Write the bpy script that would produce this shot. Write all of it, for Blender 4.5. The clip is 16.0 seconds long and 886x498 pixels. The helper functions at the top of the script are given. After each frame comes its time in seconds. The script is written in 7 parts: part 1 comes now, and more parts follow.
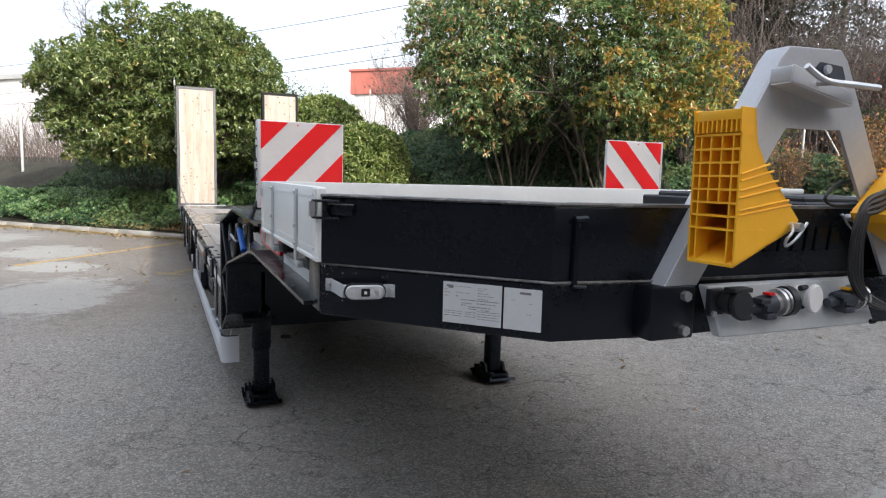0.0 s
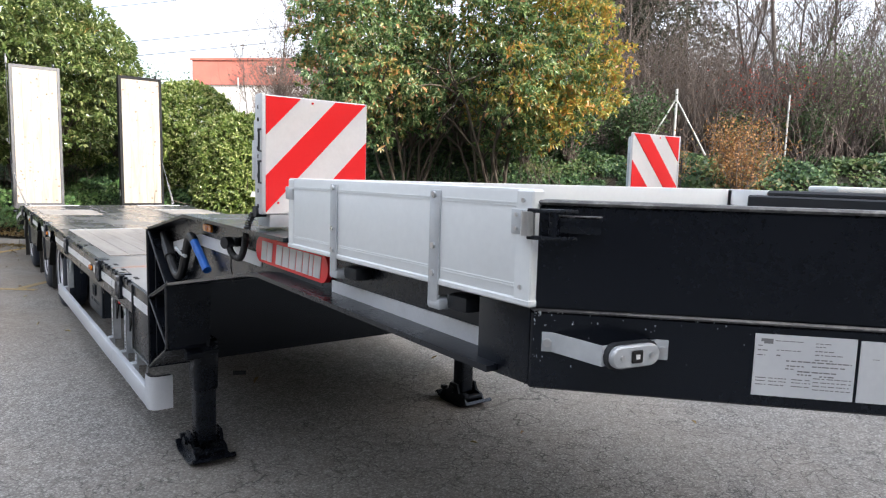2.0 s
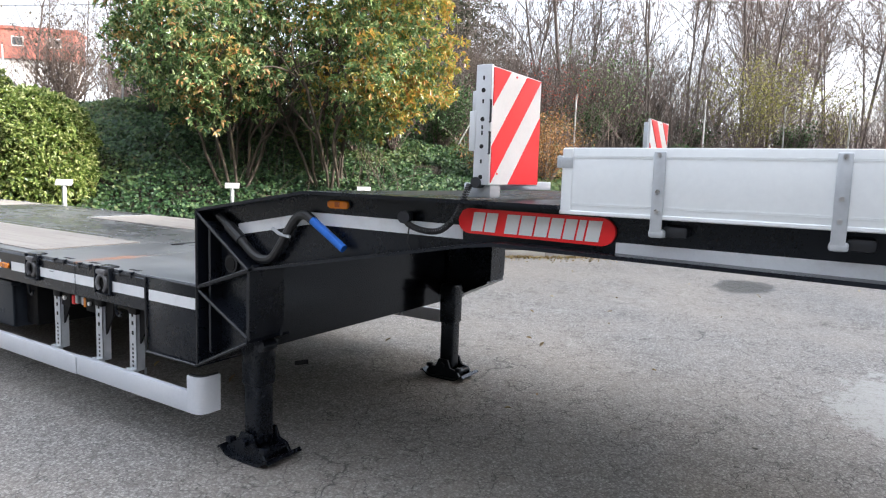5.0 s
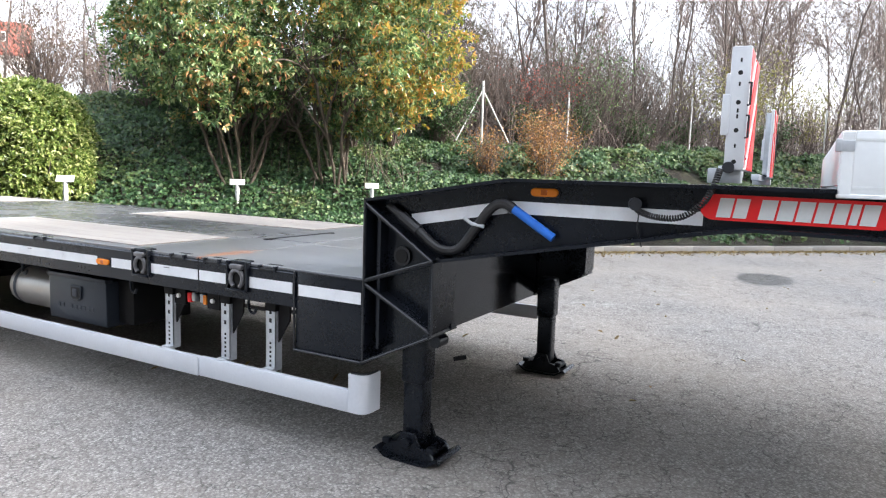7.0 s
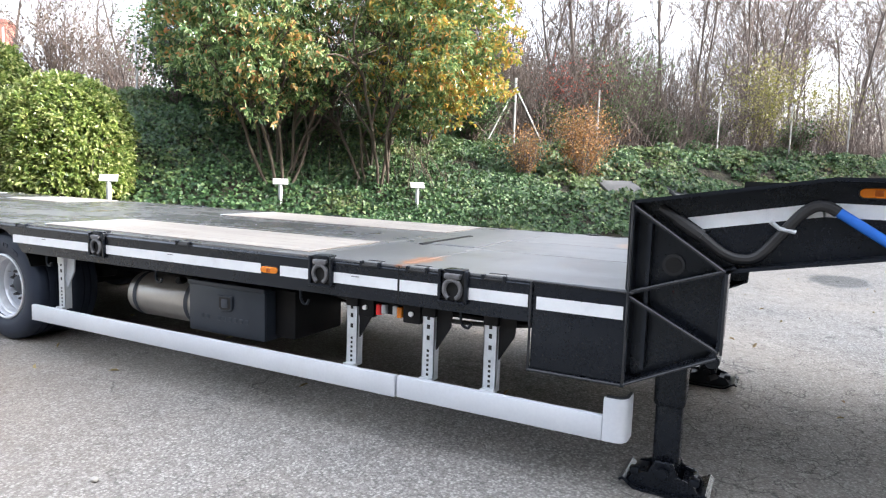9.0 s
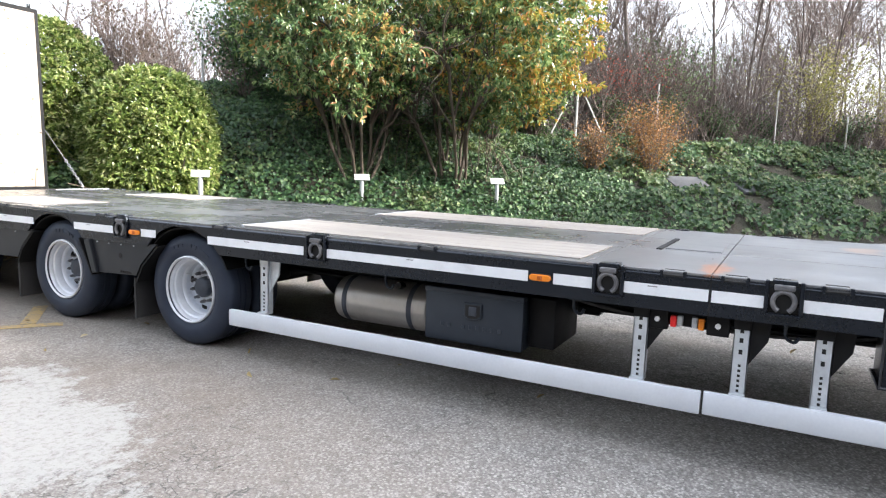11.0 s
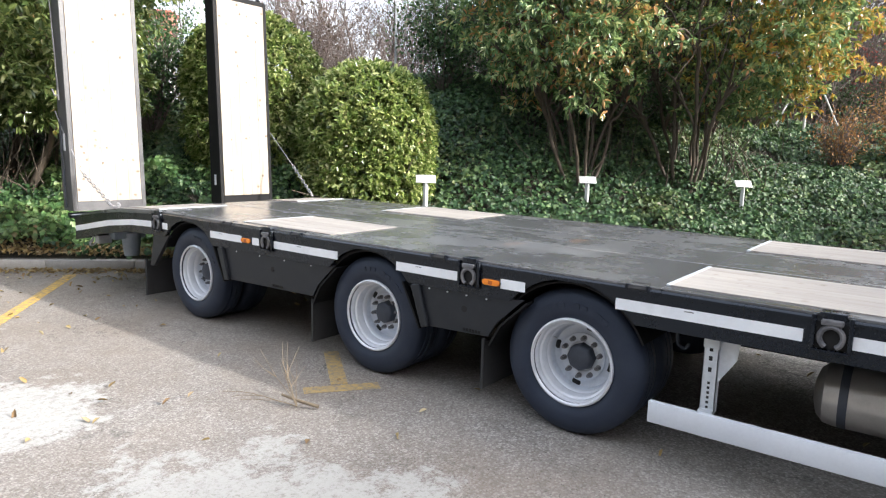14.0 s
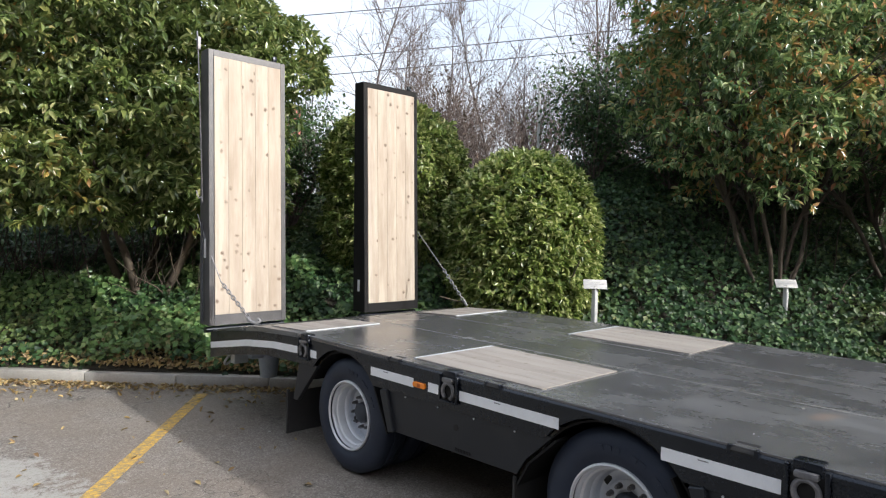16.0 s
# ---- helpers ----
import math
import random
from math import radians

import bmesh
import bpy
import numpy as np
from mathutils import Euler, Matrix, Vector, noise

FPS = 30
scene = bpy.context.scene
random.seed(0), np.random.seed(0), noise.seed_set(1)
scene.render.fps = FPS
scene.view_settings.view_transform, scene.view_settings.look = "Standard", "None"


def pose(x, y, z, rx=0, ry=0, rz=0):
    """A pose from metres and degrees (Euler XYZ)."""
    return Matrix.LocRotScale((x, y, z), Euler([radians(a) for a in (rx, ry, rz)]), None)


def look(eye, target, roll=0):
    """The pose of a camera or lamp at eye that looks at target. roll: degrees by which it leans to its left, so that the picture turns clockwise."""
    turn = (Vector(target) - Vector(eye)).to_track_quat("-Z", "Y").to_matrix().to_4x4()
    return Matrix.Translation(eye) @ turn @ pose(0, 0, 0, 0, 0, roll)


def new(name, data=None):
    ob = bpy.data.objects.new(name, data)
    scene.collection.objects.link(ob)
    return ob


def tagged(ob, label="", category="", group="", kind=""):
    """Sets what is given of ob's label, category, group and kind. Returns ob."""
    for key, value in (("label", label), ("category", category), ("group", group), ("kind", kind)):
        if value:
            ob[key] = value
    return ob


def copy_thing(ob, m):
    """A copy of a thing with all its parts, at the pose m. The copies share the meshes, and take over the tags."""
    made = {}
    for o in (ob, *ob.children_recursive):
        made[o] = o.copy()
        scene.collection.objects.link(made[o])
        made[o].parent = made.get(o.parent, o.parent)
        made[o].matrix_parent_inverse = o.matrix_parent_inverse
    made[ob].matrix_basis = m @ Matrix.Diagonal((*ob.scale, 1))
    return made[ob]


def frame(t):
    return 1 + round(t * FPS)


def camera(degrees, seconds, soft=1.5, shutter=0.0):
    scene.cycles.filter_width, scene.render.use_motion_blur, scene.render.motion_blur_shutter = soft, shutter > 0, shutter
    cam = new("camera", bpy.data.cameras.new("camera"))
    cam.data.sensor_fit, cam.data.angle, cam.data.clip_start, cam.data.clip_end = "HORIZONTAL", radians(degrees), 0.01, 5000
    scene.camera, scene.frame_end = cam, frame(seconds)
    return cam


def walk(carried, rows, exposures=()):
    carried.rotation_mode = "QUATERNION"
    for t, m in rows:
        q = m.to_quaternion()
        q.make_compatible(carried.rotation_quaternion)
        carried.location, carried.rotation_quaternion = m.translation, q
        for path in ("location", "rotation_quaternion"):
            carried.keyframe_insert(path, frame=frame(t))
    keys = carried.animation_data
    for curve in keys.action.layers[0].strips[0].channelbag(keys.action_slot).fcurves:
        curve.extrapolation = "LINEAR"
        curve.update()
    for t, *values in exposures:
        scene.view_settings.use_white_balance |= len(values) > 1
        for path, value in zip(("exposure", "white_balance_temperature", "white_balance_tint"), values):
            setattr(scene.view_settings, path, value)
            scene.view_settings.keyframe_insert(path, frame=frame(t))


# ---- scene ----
cam = camera(68.4, 16.0, 1.2)
PATH = [
    (0, (-0.394, -4.788, 1.593), (0.401, -2.966, 1.374), 1.5),
    (0.5, (-0.535, -4.541, 1.598), (0.325, -2.749, 1.381), 1.6),
    (1, (-0.673, -4.273, 1.586), (0.273, -2.525, 1.37), 1.6),
    (1.5, (-0.736, -3.984, 1.585), (0.318, -2.299, 1.368), 1.6),
    (2, (-0.81, -3.778, 1.571), (0.375, -2.182, 1.354), 1.7),
    (2.5, (-0.997, -3.632, 1.528), (0.261, -2.092, 1.312), 1.6),
    (3, (-1.187, -3.468, 1.495), (0.184, -2.029, 1.277), 1.7),
    (3.2, (-1.257, -3.389, 1.484), (0.178, -2.013, 1.267), 1.7),
    (5.3, (-2.088, -2.53, 1.443), (-0.407, -1.471, 1.221), 1.8),
    (5.5, (-2.138, -2.424, 1.437), (-0.456, -1.365, 1.215), 1.7),
    (6, (-2.286, -2.186, 1.432), (-0.591, -1.148, 1.21), 1.8),
    (6.5, (-2.375, -1.977, 1.394), (-0.662, -0.968, 1.171), 1.8),
    (7, (-2.448, -1.752, 1.371), (-0.704, -0.798, 1.149), 1.8),
    (7.5, (-2.575, -1.485, 1.383), (-0.815, -0.56, 1.159), 1.7),
    (8, (-2.659, -1.192, 1.367), (-0.891, -0.284, 1.145), 1.8),
    (8.5, (-2.638, -0.875, 1.363), (-0.869, 0.03, 1.138), 1.9),
    (9, (-2.702, -0.534, 1.332), (-0.936, 0.379, 1.109), 1.8),
    (9.2, (-2.732, -0.388, 1.332), (-0.965, 0.522, 1.106), 1.8),
    (11.3, (-3.218, 1.037, 1.337), (-1.463, 1.962, 1.083), 2.0),
    (11.5, (-3.206, 1.182, 1.35), (-1.469, 2.131, 1.061), 2.0),
    (12, (-3.233, 1.546, 1.384), (-1.528, 2.548, 1.084), 1.8),
    (12.5, (-3.277, 1.918, 1.419), (-1.583, 2.937, 1.12), 1.9),
    (13, (-3.268, 2.319, 1.442), (-1.59, 3.366, 1.143), 1.8),
    (13.5, (-3.229, 2.7, 1.473), (-1.6, 3.822, 1.174), 1.6),
    (14, (-3.084, 3.074, 1.529), (-1.512, 4.274, 1.231), 1.6),
    (14.5, (-2.886, 3.425, 1.599), (-1.407, 4.746, 1.339), 1.6),
    (15, (-2.787, 3.726, 1.633), (-1.407, 5.162, 1.441), 1.4),
    (15.5, (-2.709, 4.06, 1.675), (-1.342, 5.514, 1.552), 1.4),
    (16, (-2.596, 4.437, 1.728), (-1.225, 5.893, 1.671), 1.3),
]
EXPOSURES = [(t, e, 6250, 10.5) for t, e in ((0.0, 0.82), (1.0, 0.7), (1.5, 1.14), (2.0, 1.28), (3.0, 1.33), (5.5, 1.62), (9.0, 2.0), (12.0, 1.74), (14.0, 1.5), (15.0, 0.93), (16.0, 0.6))]
walk(cam, [(t, look(eye, target, roll)) for t, eye, target, roll in PATH], EXPOSURES)

# ---- world, sun, exposure ----
SUN_EL, SUN_AZ = 24.0, 164.0          # degrees above the horizon; compass bearing measured from +y towards +x
world = bpy.data.worlds.new("world")
scene.world = world
world.use_nodes = True
wn = world.node_tree
sky = wn.nodes.new("ShaderNodeTexSky")
sky.sky_type = "NISHITA"
sky.sun_disc = False
sky.sun_elevation = radians(SUN_EL)
sky.sun_rotation = radians(SUN_AZ)
sky.dust_density = 7.0
sky.air_density = 1.0
sky.ozone_density = 1.0
# thin high cloud over the blue
veil = wn.nodes.new("ShaderNodeTexNoise")
veil.inputs["Scale"].default_value, veil.inputs["Detail"].default_value = 2.2, 5.0
haze = wn.nodes.new("ShaderNodeMix")
haze.data_type = "RGBA"
amount = wn.nodes.new("ShaderNodeMapRange")
amount.inputs["From Min"].default_value, amount.inputs["From Max"].default_value = 0.3, 0.7
amount.inputs["To Min"].default_value, amount.inputs["To Max"].default_value = 0.45, 0.85
wn.links.new(veil.outputs["Fac"], amount.inputs["Value"])
wn.links.new(amount.outputs[0], haze.inputs[0])
wn.links.new(sky.outputs[0], haze.inputs[6])
haze.inputs[7].default_value = (2.5, 2.55, 2.65, 1)
wn.links.new(haze.outputs[2], wn.nodes["Background"].inputs[0])
wn.nodes["Background"].inputs[1].default_value = 0.32
sun = new("sun", bpy.data.lights.new("sun", "SUN"))
sun.data.energy = 2.9
sun.data.angle = radians(1.6)
sun.data.color = (1.0, 0.965, 0.915)
_az, _el = radians(SUN_AZ), radians(SUN_EL)
sun.matrix_world = look((0, 0, 0), (-math.sin(_az) * math.cos(_el), -math.cos(_az) * math.cos(_el), -math.sin(_el)))

# ---- materials ----


class Nodes:
    """A short way to write node trees."""

    def __init__(self, name):
        self.m = bpy.data.materials.new(name)
        self.m.use_nodes = True
        self.t = self.m.node_tree
        self.b = self.t.nodes["Principled BSDF"]
        self.co = self.t.nodes.new("ShaderNodeTexCoord")

    def node(self, kind, **sockets):
        n = self.t.nodes.new(kind)
        for k, v in sockets.items():
            self.put(n.inputs[k.replace("_", " ")], v)
        return n

    def put(self, socket, v):
        if isinstance(v, bpy.types.NodeSocket):
            self.t.links.new(v, socket)
        else:
            socket.default_value = v

    def noise(self, scale, detail=4.0, rough=0.55, stretch=None, coord=None):
        src = coord or self.co.outputs["Object"]
        if stretch:
            mp = self.node("ShaderNodeMapping", Scale=stretch)
            self.t.links.new(src, mp.inputs["Vector"])
            src = mp.outputs[0]
        return self.node("ShaderNodeTexNoise", Vector=src, Scale=scale, Detail=detail, Roughness=rough).outputs["Fac"]

    def ramp(self, fac, stops):
        r = self.t.nodes.new("ShaderNodeValToRGB")
        e = r.color_ramp.elements
        while len(e) < len(stops):
            e.new(0.5)
        for el, (p, c) in zip(e, stops):
            el.position = p
            el.color = (*c, 1) if len(c) == 3 else c
        self.t.links.new(fac, r.inputs[0])
        return r.outputs["Color"]

    def step(self, fac, lo, hi, a=0.0, b=1.0):
        n = self.node("ShaderNodeMapRange", Value=fac)
        n.inputs["From Min"].default_value, n.inputs["From Max"].default_value = lo, hi
        n.inputs["To Min"].default_value, n.inputs["To Max"].default_value = a, b
        return n.outputs[0]

    def mix(self, fac, a, b, mode="MIX"):
        n = self.t.nodes.new("ShaderNodeMix")
        n.data_type = "RGBA"
        n.blend_type = mode
        self.put(n.inputs[0], fac)
        for s, v in ((n.inputs[6], a), (n.inputs[7], b)):
            self.put(s, (*v, 1) if isinstance(v, tuple) and len(v) == 3 else v)
        return n.outputs[2]

    def math(self, op, a, b=0.0):
        n = self.t.nodes.new("ShaderNodeMath")
        n.operation = op
        self.put(n.inputs[0], a)
        self.put(n.inputs[1], b)
        return n.outputs[0]

    def bump(self, height, strength, distance=0.01):
        n = self.node("ShaderNodeBump", Strength=strength, Distance=distance, Height=height)
        self.t.links.new(n.outputs[0], self.b.inputs["Normal"])

    def done(self, base=None, rough=None, metal=None, spec=None):
        for k, v in (("Base Color", base), ("Roughness", rough), ("Metallic", metal), ("Specular IOR Level", spec)):
            if v is not None:
                self.put(self.b.inputs[k], (*v, 1) if isinstance(v, tuple) and len(v) == 3 else v)
        return self.m


def plain(name, c1, c2, rough=(0.4, 0.6), metal=0.0, scale=3.0, fine=60.0, bump=0.08, dirt=0.0, dirt_c=(0.25, 0.22, 0.18), spec=0.5, sheen=None):
    """A surface with broad blotches from c1 to c2, fine grain, and some dust."""
    n = Nodes(name)
    big, small = n.noise(scale, 5), n.noise(fine, 3)
    f = n.math("ADD", n.math("MULTIPLY", big, 0.7), n.math("MULTIPLY", small, 0.3))
    col = n.mix(n.step(f, 0.35, 0.65), c1, c2)
    if dirt:
        d = n.math("MULTIPLY", n.step(n.noise(scale * 2.3, 8, 0.7), 0.5, 0.78), dirt)
        col = n.mix(d, col, dirt_c)
    n.bump(small, bump, 0.004)
    if sheen:
        n.b.inputs["Specular Tint"].default_value = (*sheen, 1)
    return n.done(col, n.step(f, 0.3, 0.7, *rough), metal, spec)


black_paint = plain("black_paint", (0.0045, 0.0055, 0.009), (0.007, 0.0085, 0.013), (0.2, 0.36), 0, 2.0, 90, 0.04, 0.06, (0.03, 0.03, 0.032), 0.4, (0.8, 0.9, 1.0))
black_gloss = plain("black_gloss", (0.004, 0.005, 0.008), (0.006, 0.007, 0.011), (0.1, 0.2), 0, 2.0, 90, 0.03, 0.04, (0.03, 0.03, 0.032), 0.35, (0.8, 0.9, 1.0))
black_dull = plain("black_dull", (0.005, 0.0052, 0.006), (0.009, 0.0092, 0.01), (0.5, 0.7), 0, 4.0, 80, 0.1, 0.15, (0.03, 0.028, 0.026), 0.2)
black_plastic = plain("black_plastic", (0.011, 0.013, 0.017), (0.018, 0.021, 0.026), (0.4, 0.55), 0, 5.0, 220, 0.2, 0.1, (0.05, 0.05, 0.052))
skirt_plastic = plain("skirt_plastic", (0.012, 0.0125, 0.015), (0.02, 0.0205, 0.023), (0.36, 0.54), 0, 3.0, 160, 0.12, 0.2, (0.06, 0.055, 0.052), 0.4, (0.75, 0.87, 1.0))
tool_plastic = plain("tool_box_plastic", (0.015, 0.019, 0.027), (0.024, 0.029, 0.038), (0.34, 0.46), 0, 5.0, 220, 0.15, 0.1, (0.05, 0.05, 0.055), 0.5, (0.8, 0.9, 1.0))
ring_steel = plain("ring_steel", (0.09, 0.092, 0.1), (0.19, 0.19, 0.2), (0.3, 0.48), 0.3, 12, 90, 0.1, 0.3, (0.2, 0.19, 0.18))
white_paint = plain("white_paint", (0.55, 0.58, 0.63), (0.64, 0.67, 0.71), (0.35, 0.5), 0, 2.0, 70, 0.03, 0.18, (0.45, 0.43, 0.4))
white_alu = plain("white_alu", (0.78, 0.81, 0.82), (0.85, 0.88, 0.885), (0.3, 0.42), 0.0, 1.5, 50, 0.02, 0.1, (0.5, 0.49, 0.47))
tape_mat = plain("tape_mat", (0.74, 0.76, 0.8), (0.84, 0.86, 0.88), (0.25, 0.4), 0, 6.0, 150, 0.05, 0.25, (0.5, 0.48, 0.46))
galv = plain("galvanised", (0.46, 0.49, 0.52), (0.6, 0.63, 0.66), (0.36, 0.52), 0.3, 9.0, 45, 0.05, 0.2, (0.3, 0.29, 0.27))
grey_frame = plain("grey_frame", (0.46, 0.48, 0.51), (0.56, 0.58, 0.61), (0.28, 0.42), 0.2, 3.0, 80, 0.05, 0.2, (0.25, 0.25, 0.25))
steel = plain("bright_steel", (0.55, 0.56, 0.57), (0.68, 0.69, 0.7), (0.22, 0.4), 0.9, 12, 90, 0.04)
rim_mat = plain("rim_silver", (0.58, 0.6, 0.64), (0.7, 0.72, 0.76), (0.3, 0.42), 0.25, 4, 60, 0.03, 0.2, (0.3, 0.29, 0.27))
# greyer than the rim: the shade inside the dish is mixed into this colour
disc_shaded = plain("wheel_disc_shaded", (0.48, 0.52, 0.58), (0.6, 0.64, 0.7), (0.33, 0.46), 0.25, 6, 60, 0.05, 0.3, (0.14, 0.13, 0.13))
jack_grey = plain("jack_grey", (0.3, 0.36, 0.44), (0.4, 0.46, 0.54), (0.4, 0.55), 0.1, 6, 70, 0.05, 0.3, (0.2, 0.2, 0.2))
hub_mat = plain("hub_grey", (0.032, 0.038, 0.052), (0.055, 0.064, 0.082), (0.45, 0.6), 0.2, 8, 70, 0.06)
rubber = plain("tyre_rubber", (0.02, 0.025, 0.041), (0.03, 0.037, 0.056), (0.42, 0.6), 0, 5, 120, 0.1, 0.2, (0.055, 0.057, 0.062), 0.3, (0.78, 0.9, 1.0))
flap_mat = plain("flap_rubber", (0.02, 0.02, 0.021), (0.03, 0.03, 0.031), (0.6, 0.75), 0, 3, 90, 0.08, 0.3, (0.09, 0.08, 0.07))
tank_mat = plain("tank_aluminium", (0.42, 0.41, 0.39), (0.52, 0.5, 0.47), (0.32, 0.45), 0.8, 4, 130, 0.05, 0.25, (0.25, 0.22, 0.19))
yellow_plastic = plain("yellow_plastic", (0.96, 0.47, 0.016), (0.98, 0.52, 0.025), (0.35, 0.48), 0, 8, 120, 0.05, 0.12, (0.5, 0.28, 0.05))
blue_grip = plain("blue_grip", (0.015, 0.13, 0.55), (0.02, 0.17, 0.66), (0.4, 0.5), 0, 20, 200, 0.2)
red_film = plain("red_film", (0.93, 0.014, 0.018), (0.96, 0.022, 0.026), (0.3, 0.42), 0, 5, 90, 0.03, 0.08, (0.5, 0.1, 0.08))
white_film = plain("white_film", (0.74, 0.74, 0.74), (0.83, 0.83, 0.83), (0.3, 0.42), 0, 5, 90, 0.03, 0.15, (0.6, 0.59, 0.57))
label_white = plain("label_white", (0.6, 0.62, 0.65), (0.68, 0.7, 0.72), (0.35, 0.5), 0, 5, 90, 0.02, 0.12, (0.45, 0.44, 0.42))
label_ink = plain("label_ink", (0.16, 0.16, 0.17), (0.22, 0.22, 0.23), (0.5, 0.6), 0, 9, 90, 0.0)
dark_hole = plain("dark_hole", (0.006, 0.006, 0.006), (0.01, 0.01, 0.01), (0.7, 0.9), 0, 9, 90, 0.0)
concrete = plain("kerb_concrete", (0.3, 0.29, 0.27), (0.44, 0.43, 0.4), (0.75, 0.9), 0, 3, 70, 0.4, 0.5, (0.16, 0.15, 0.12))
sign_white = plain("sign_white", (0.48, 0.48, 0.475), (0.56, 0.56, 0.555), (0.4, 0.55), 0, 9, 80, 0.03, 0.2, (0.45, 0.44, 0.4))
sign_post = plain("sign_post_grey", (0.42, 0.43, 0.43), (0.52, 0.53, 0.53), (0.5, 0.65), 0.2, 9, 80, 0.05, 0.3, (0.25, 0.25, 0.22))
fence_grey = plain("fence_grey", (0.4, 0.41, 0.4), (0.52, 0.53, 0.52), (0.5, 0.65), 0.2, 7, 80, 0.05, 0.3, (0.2, 0.2, 0.18))
brick_red = plain("render_red", (0.42, 0.13, 0.1), (0.5, 0.17, 0.13), (0.7, 0.85), 0, 0.4, 6, 0.1, 0.3, (0.3, 0.12, 0.1))
wall_pale = plain("wall_pale", (0.62, 0.62, 0.62), (0.72, 0.72, 0.71), (0.7, 0.85), 0, 0.3, 6, 0.1, 0.3, (0.45, 0.45, 0.44))
shade_wall = plain("shade_wall", (0.09, 0.085, 0.075), (0.14, 0.13, 0.115), (0.8, 0.95), 0, 0.5, 9, 0.2, 0.3, (0.06, 0.065, 0.05))
glass_dark = plain("window_dark", (0.04, 0.05, 0.06), (0.06, 0.07, 0.08), (0.08, 0.15), 0, 0.5, 6, 0.0)
cable_black = plain("cable_black", (0.012, 0.012, 0.013), (0.02, 0.02, 0.021), (0.4, 0.55), 0, 30, 200, 0.1)
chain_grey = plain("chain_grey", (0.2, 0.2, 0.21), (0.32, 0.32, 0.33), (0.4, 0.6), 0.5, 30, 150, 0.1)
slab_grey = plain("slab_grey", (0.08, 0.084, 0.09), (0.13, 0.134, 0.14), (0.8, 0.95), 0, 3, 60, 0.4, 0.5, (0.08, 0.08, 0.06))
seam_grey = plain("seam_grey", (0.2, 0.2, 0.19), (0.36, 0.355, 0.34), (0.5, 0.7), 0.2, 6, 60, 0.1)
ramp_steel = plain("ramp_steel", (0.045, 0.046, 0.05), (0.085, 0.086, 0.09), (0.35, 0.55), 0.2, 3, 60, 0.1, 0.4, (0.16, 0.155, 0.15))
worn_lit_edge = plain("worn_lit_edge", (0.05, 0.05, 0.054), (0.16, 0.16, 0.16), (0.4, 0.6), 0.1, 9, 90, 0.2, 0.9, (0.4, 0.4, 0.39))
weld_grey = plain("weld_edge_bead", (0.02, 0.022, 0.026), (0.045, 0.047, 0.052), (0.3, 0.5), 0.2, 20, 150, 0.2)
dark_amber = plain("dark_amber", (0.4, 0.09, 0.006), (0.5, 0.12, 0.01), (0.2, 0.3), 0, 20, 100, 0.1)
bark = plain("bark", (0.05, 0.038, 0.028), (0.1, 0.078, 0.058), (0.8, 0.95), 0, 6, 60, 0.6, 0.3, (0.1, 0.11, 0.06))
bark_grey = plain("bark_grey", (0.075, 0.062, 0.054), (0.145, 0.12, 0.108), (0.8, 0.95), 0, 5, 50, 0.5, 0.2, (0.14, 0.14, 0.1))
twig_brown = plain("twig_brown", (0.1, 0.077, 0.066), (0.185, 0.145, 0.128), (0.8, 0.95), 0, 1.2, 20, 0.2)
hill_grey = plain("hill_grey", (0.2, 0.19, 0.18), (0.27, 0.26, 0.24), (0.9, 1.0), 0, 0.02, 0.3, 0.1)
dry_wood = plain("dry_branch", (0.13, 0.1, 0.065), (0.21, 0.165, 0.11), (0.7, 0.9), 0, 9, 60, 0.3)


def make_lens():
    n = Nodes("orange_lens")
    w = n.node("ShaderNodeTexWave", Vector=n.co.outputs["Object"], Scale=60.0)
    n.bump(w.outputs["Fac"], 0.3, 0.003)
    return n.done(n.mix(n.noise(20), (0.75, 0.2, 0.01), (0.85, 0.27, 0.015)), 0.2)


orange_lens = make_lens()


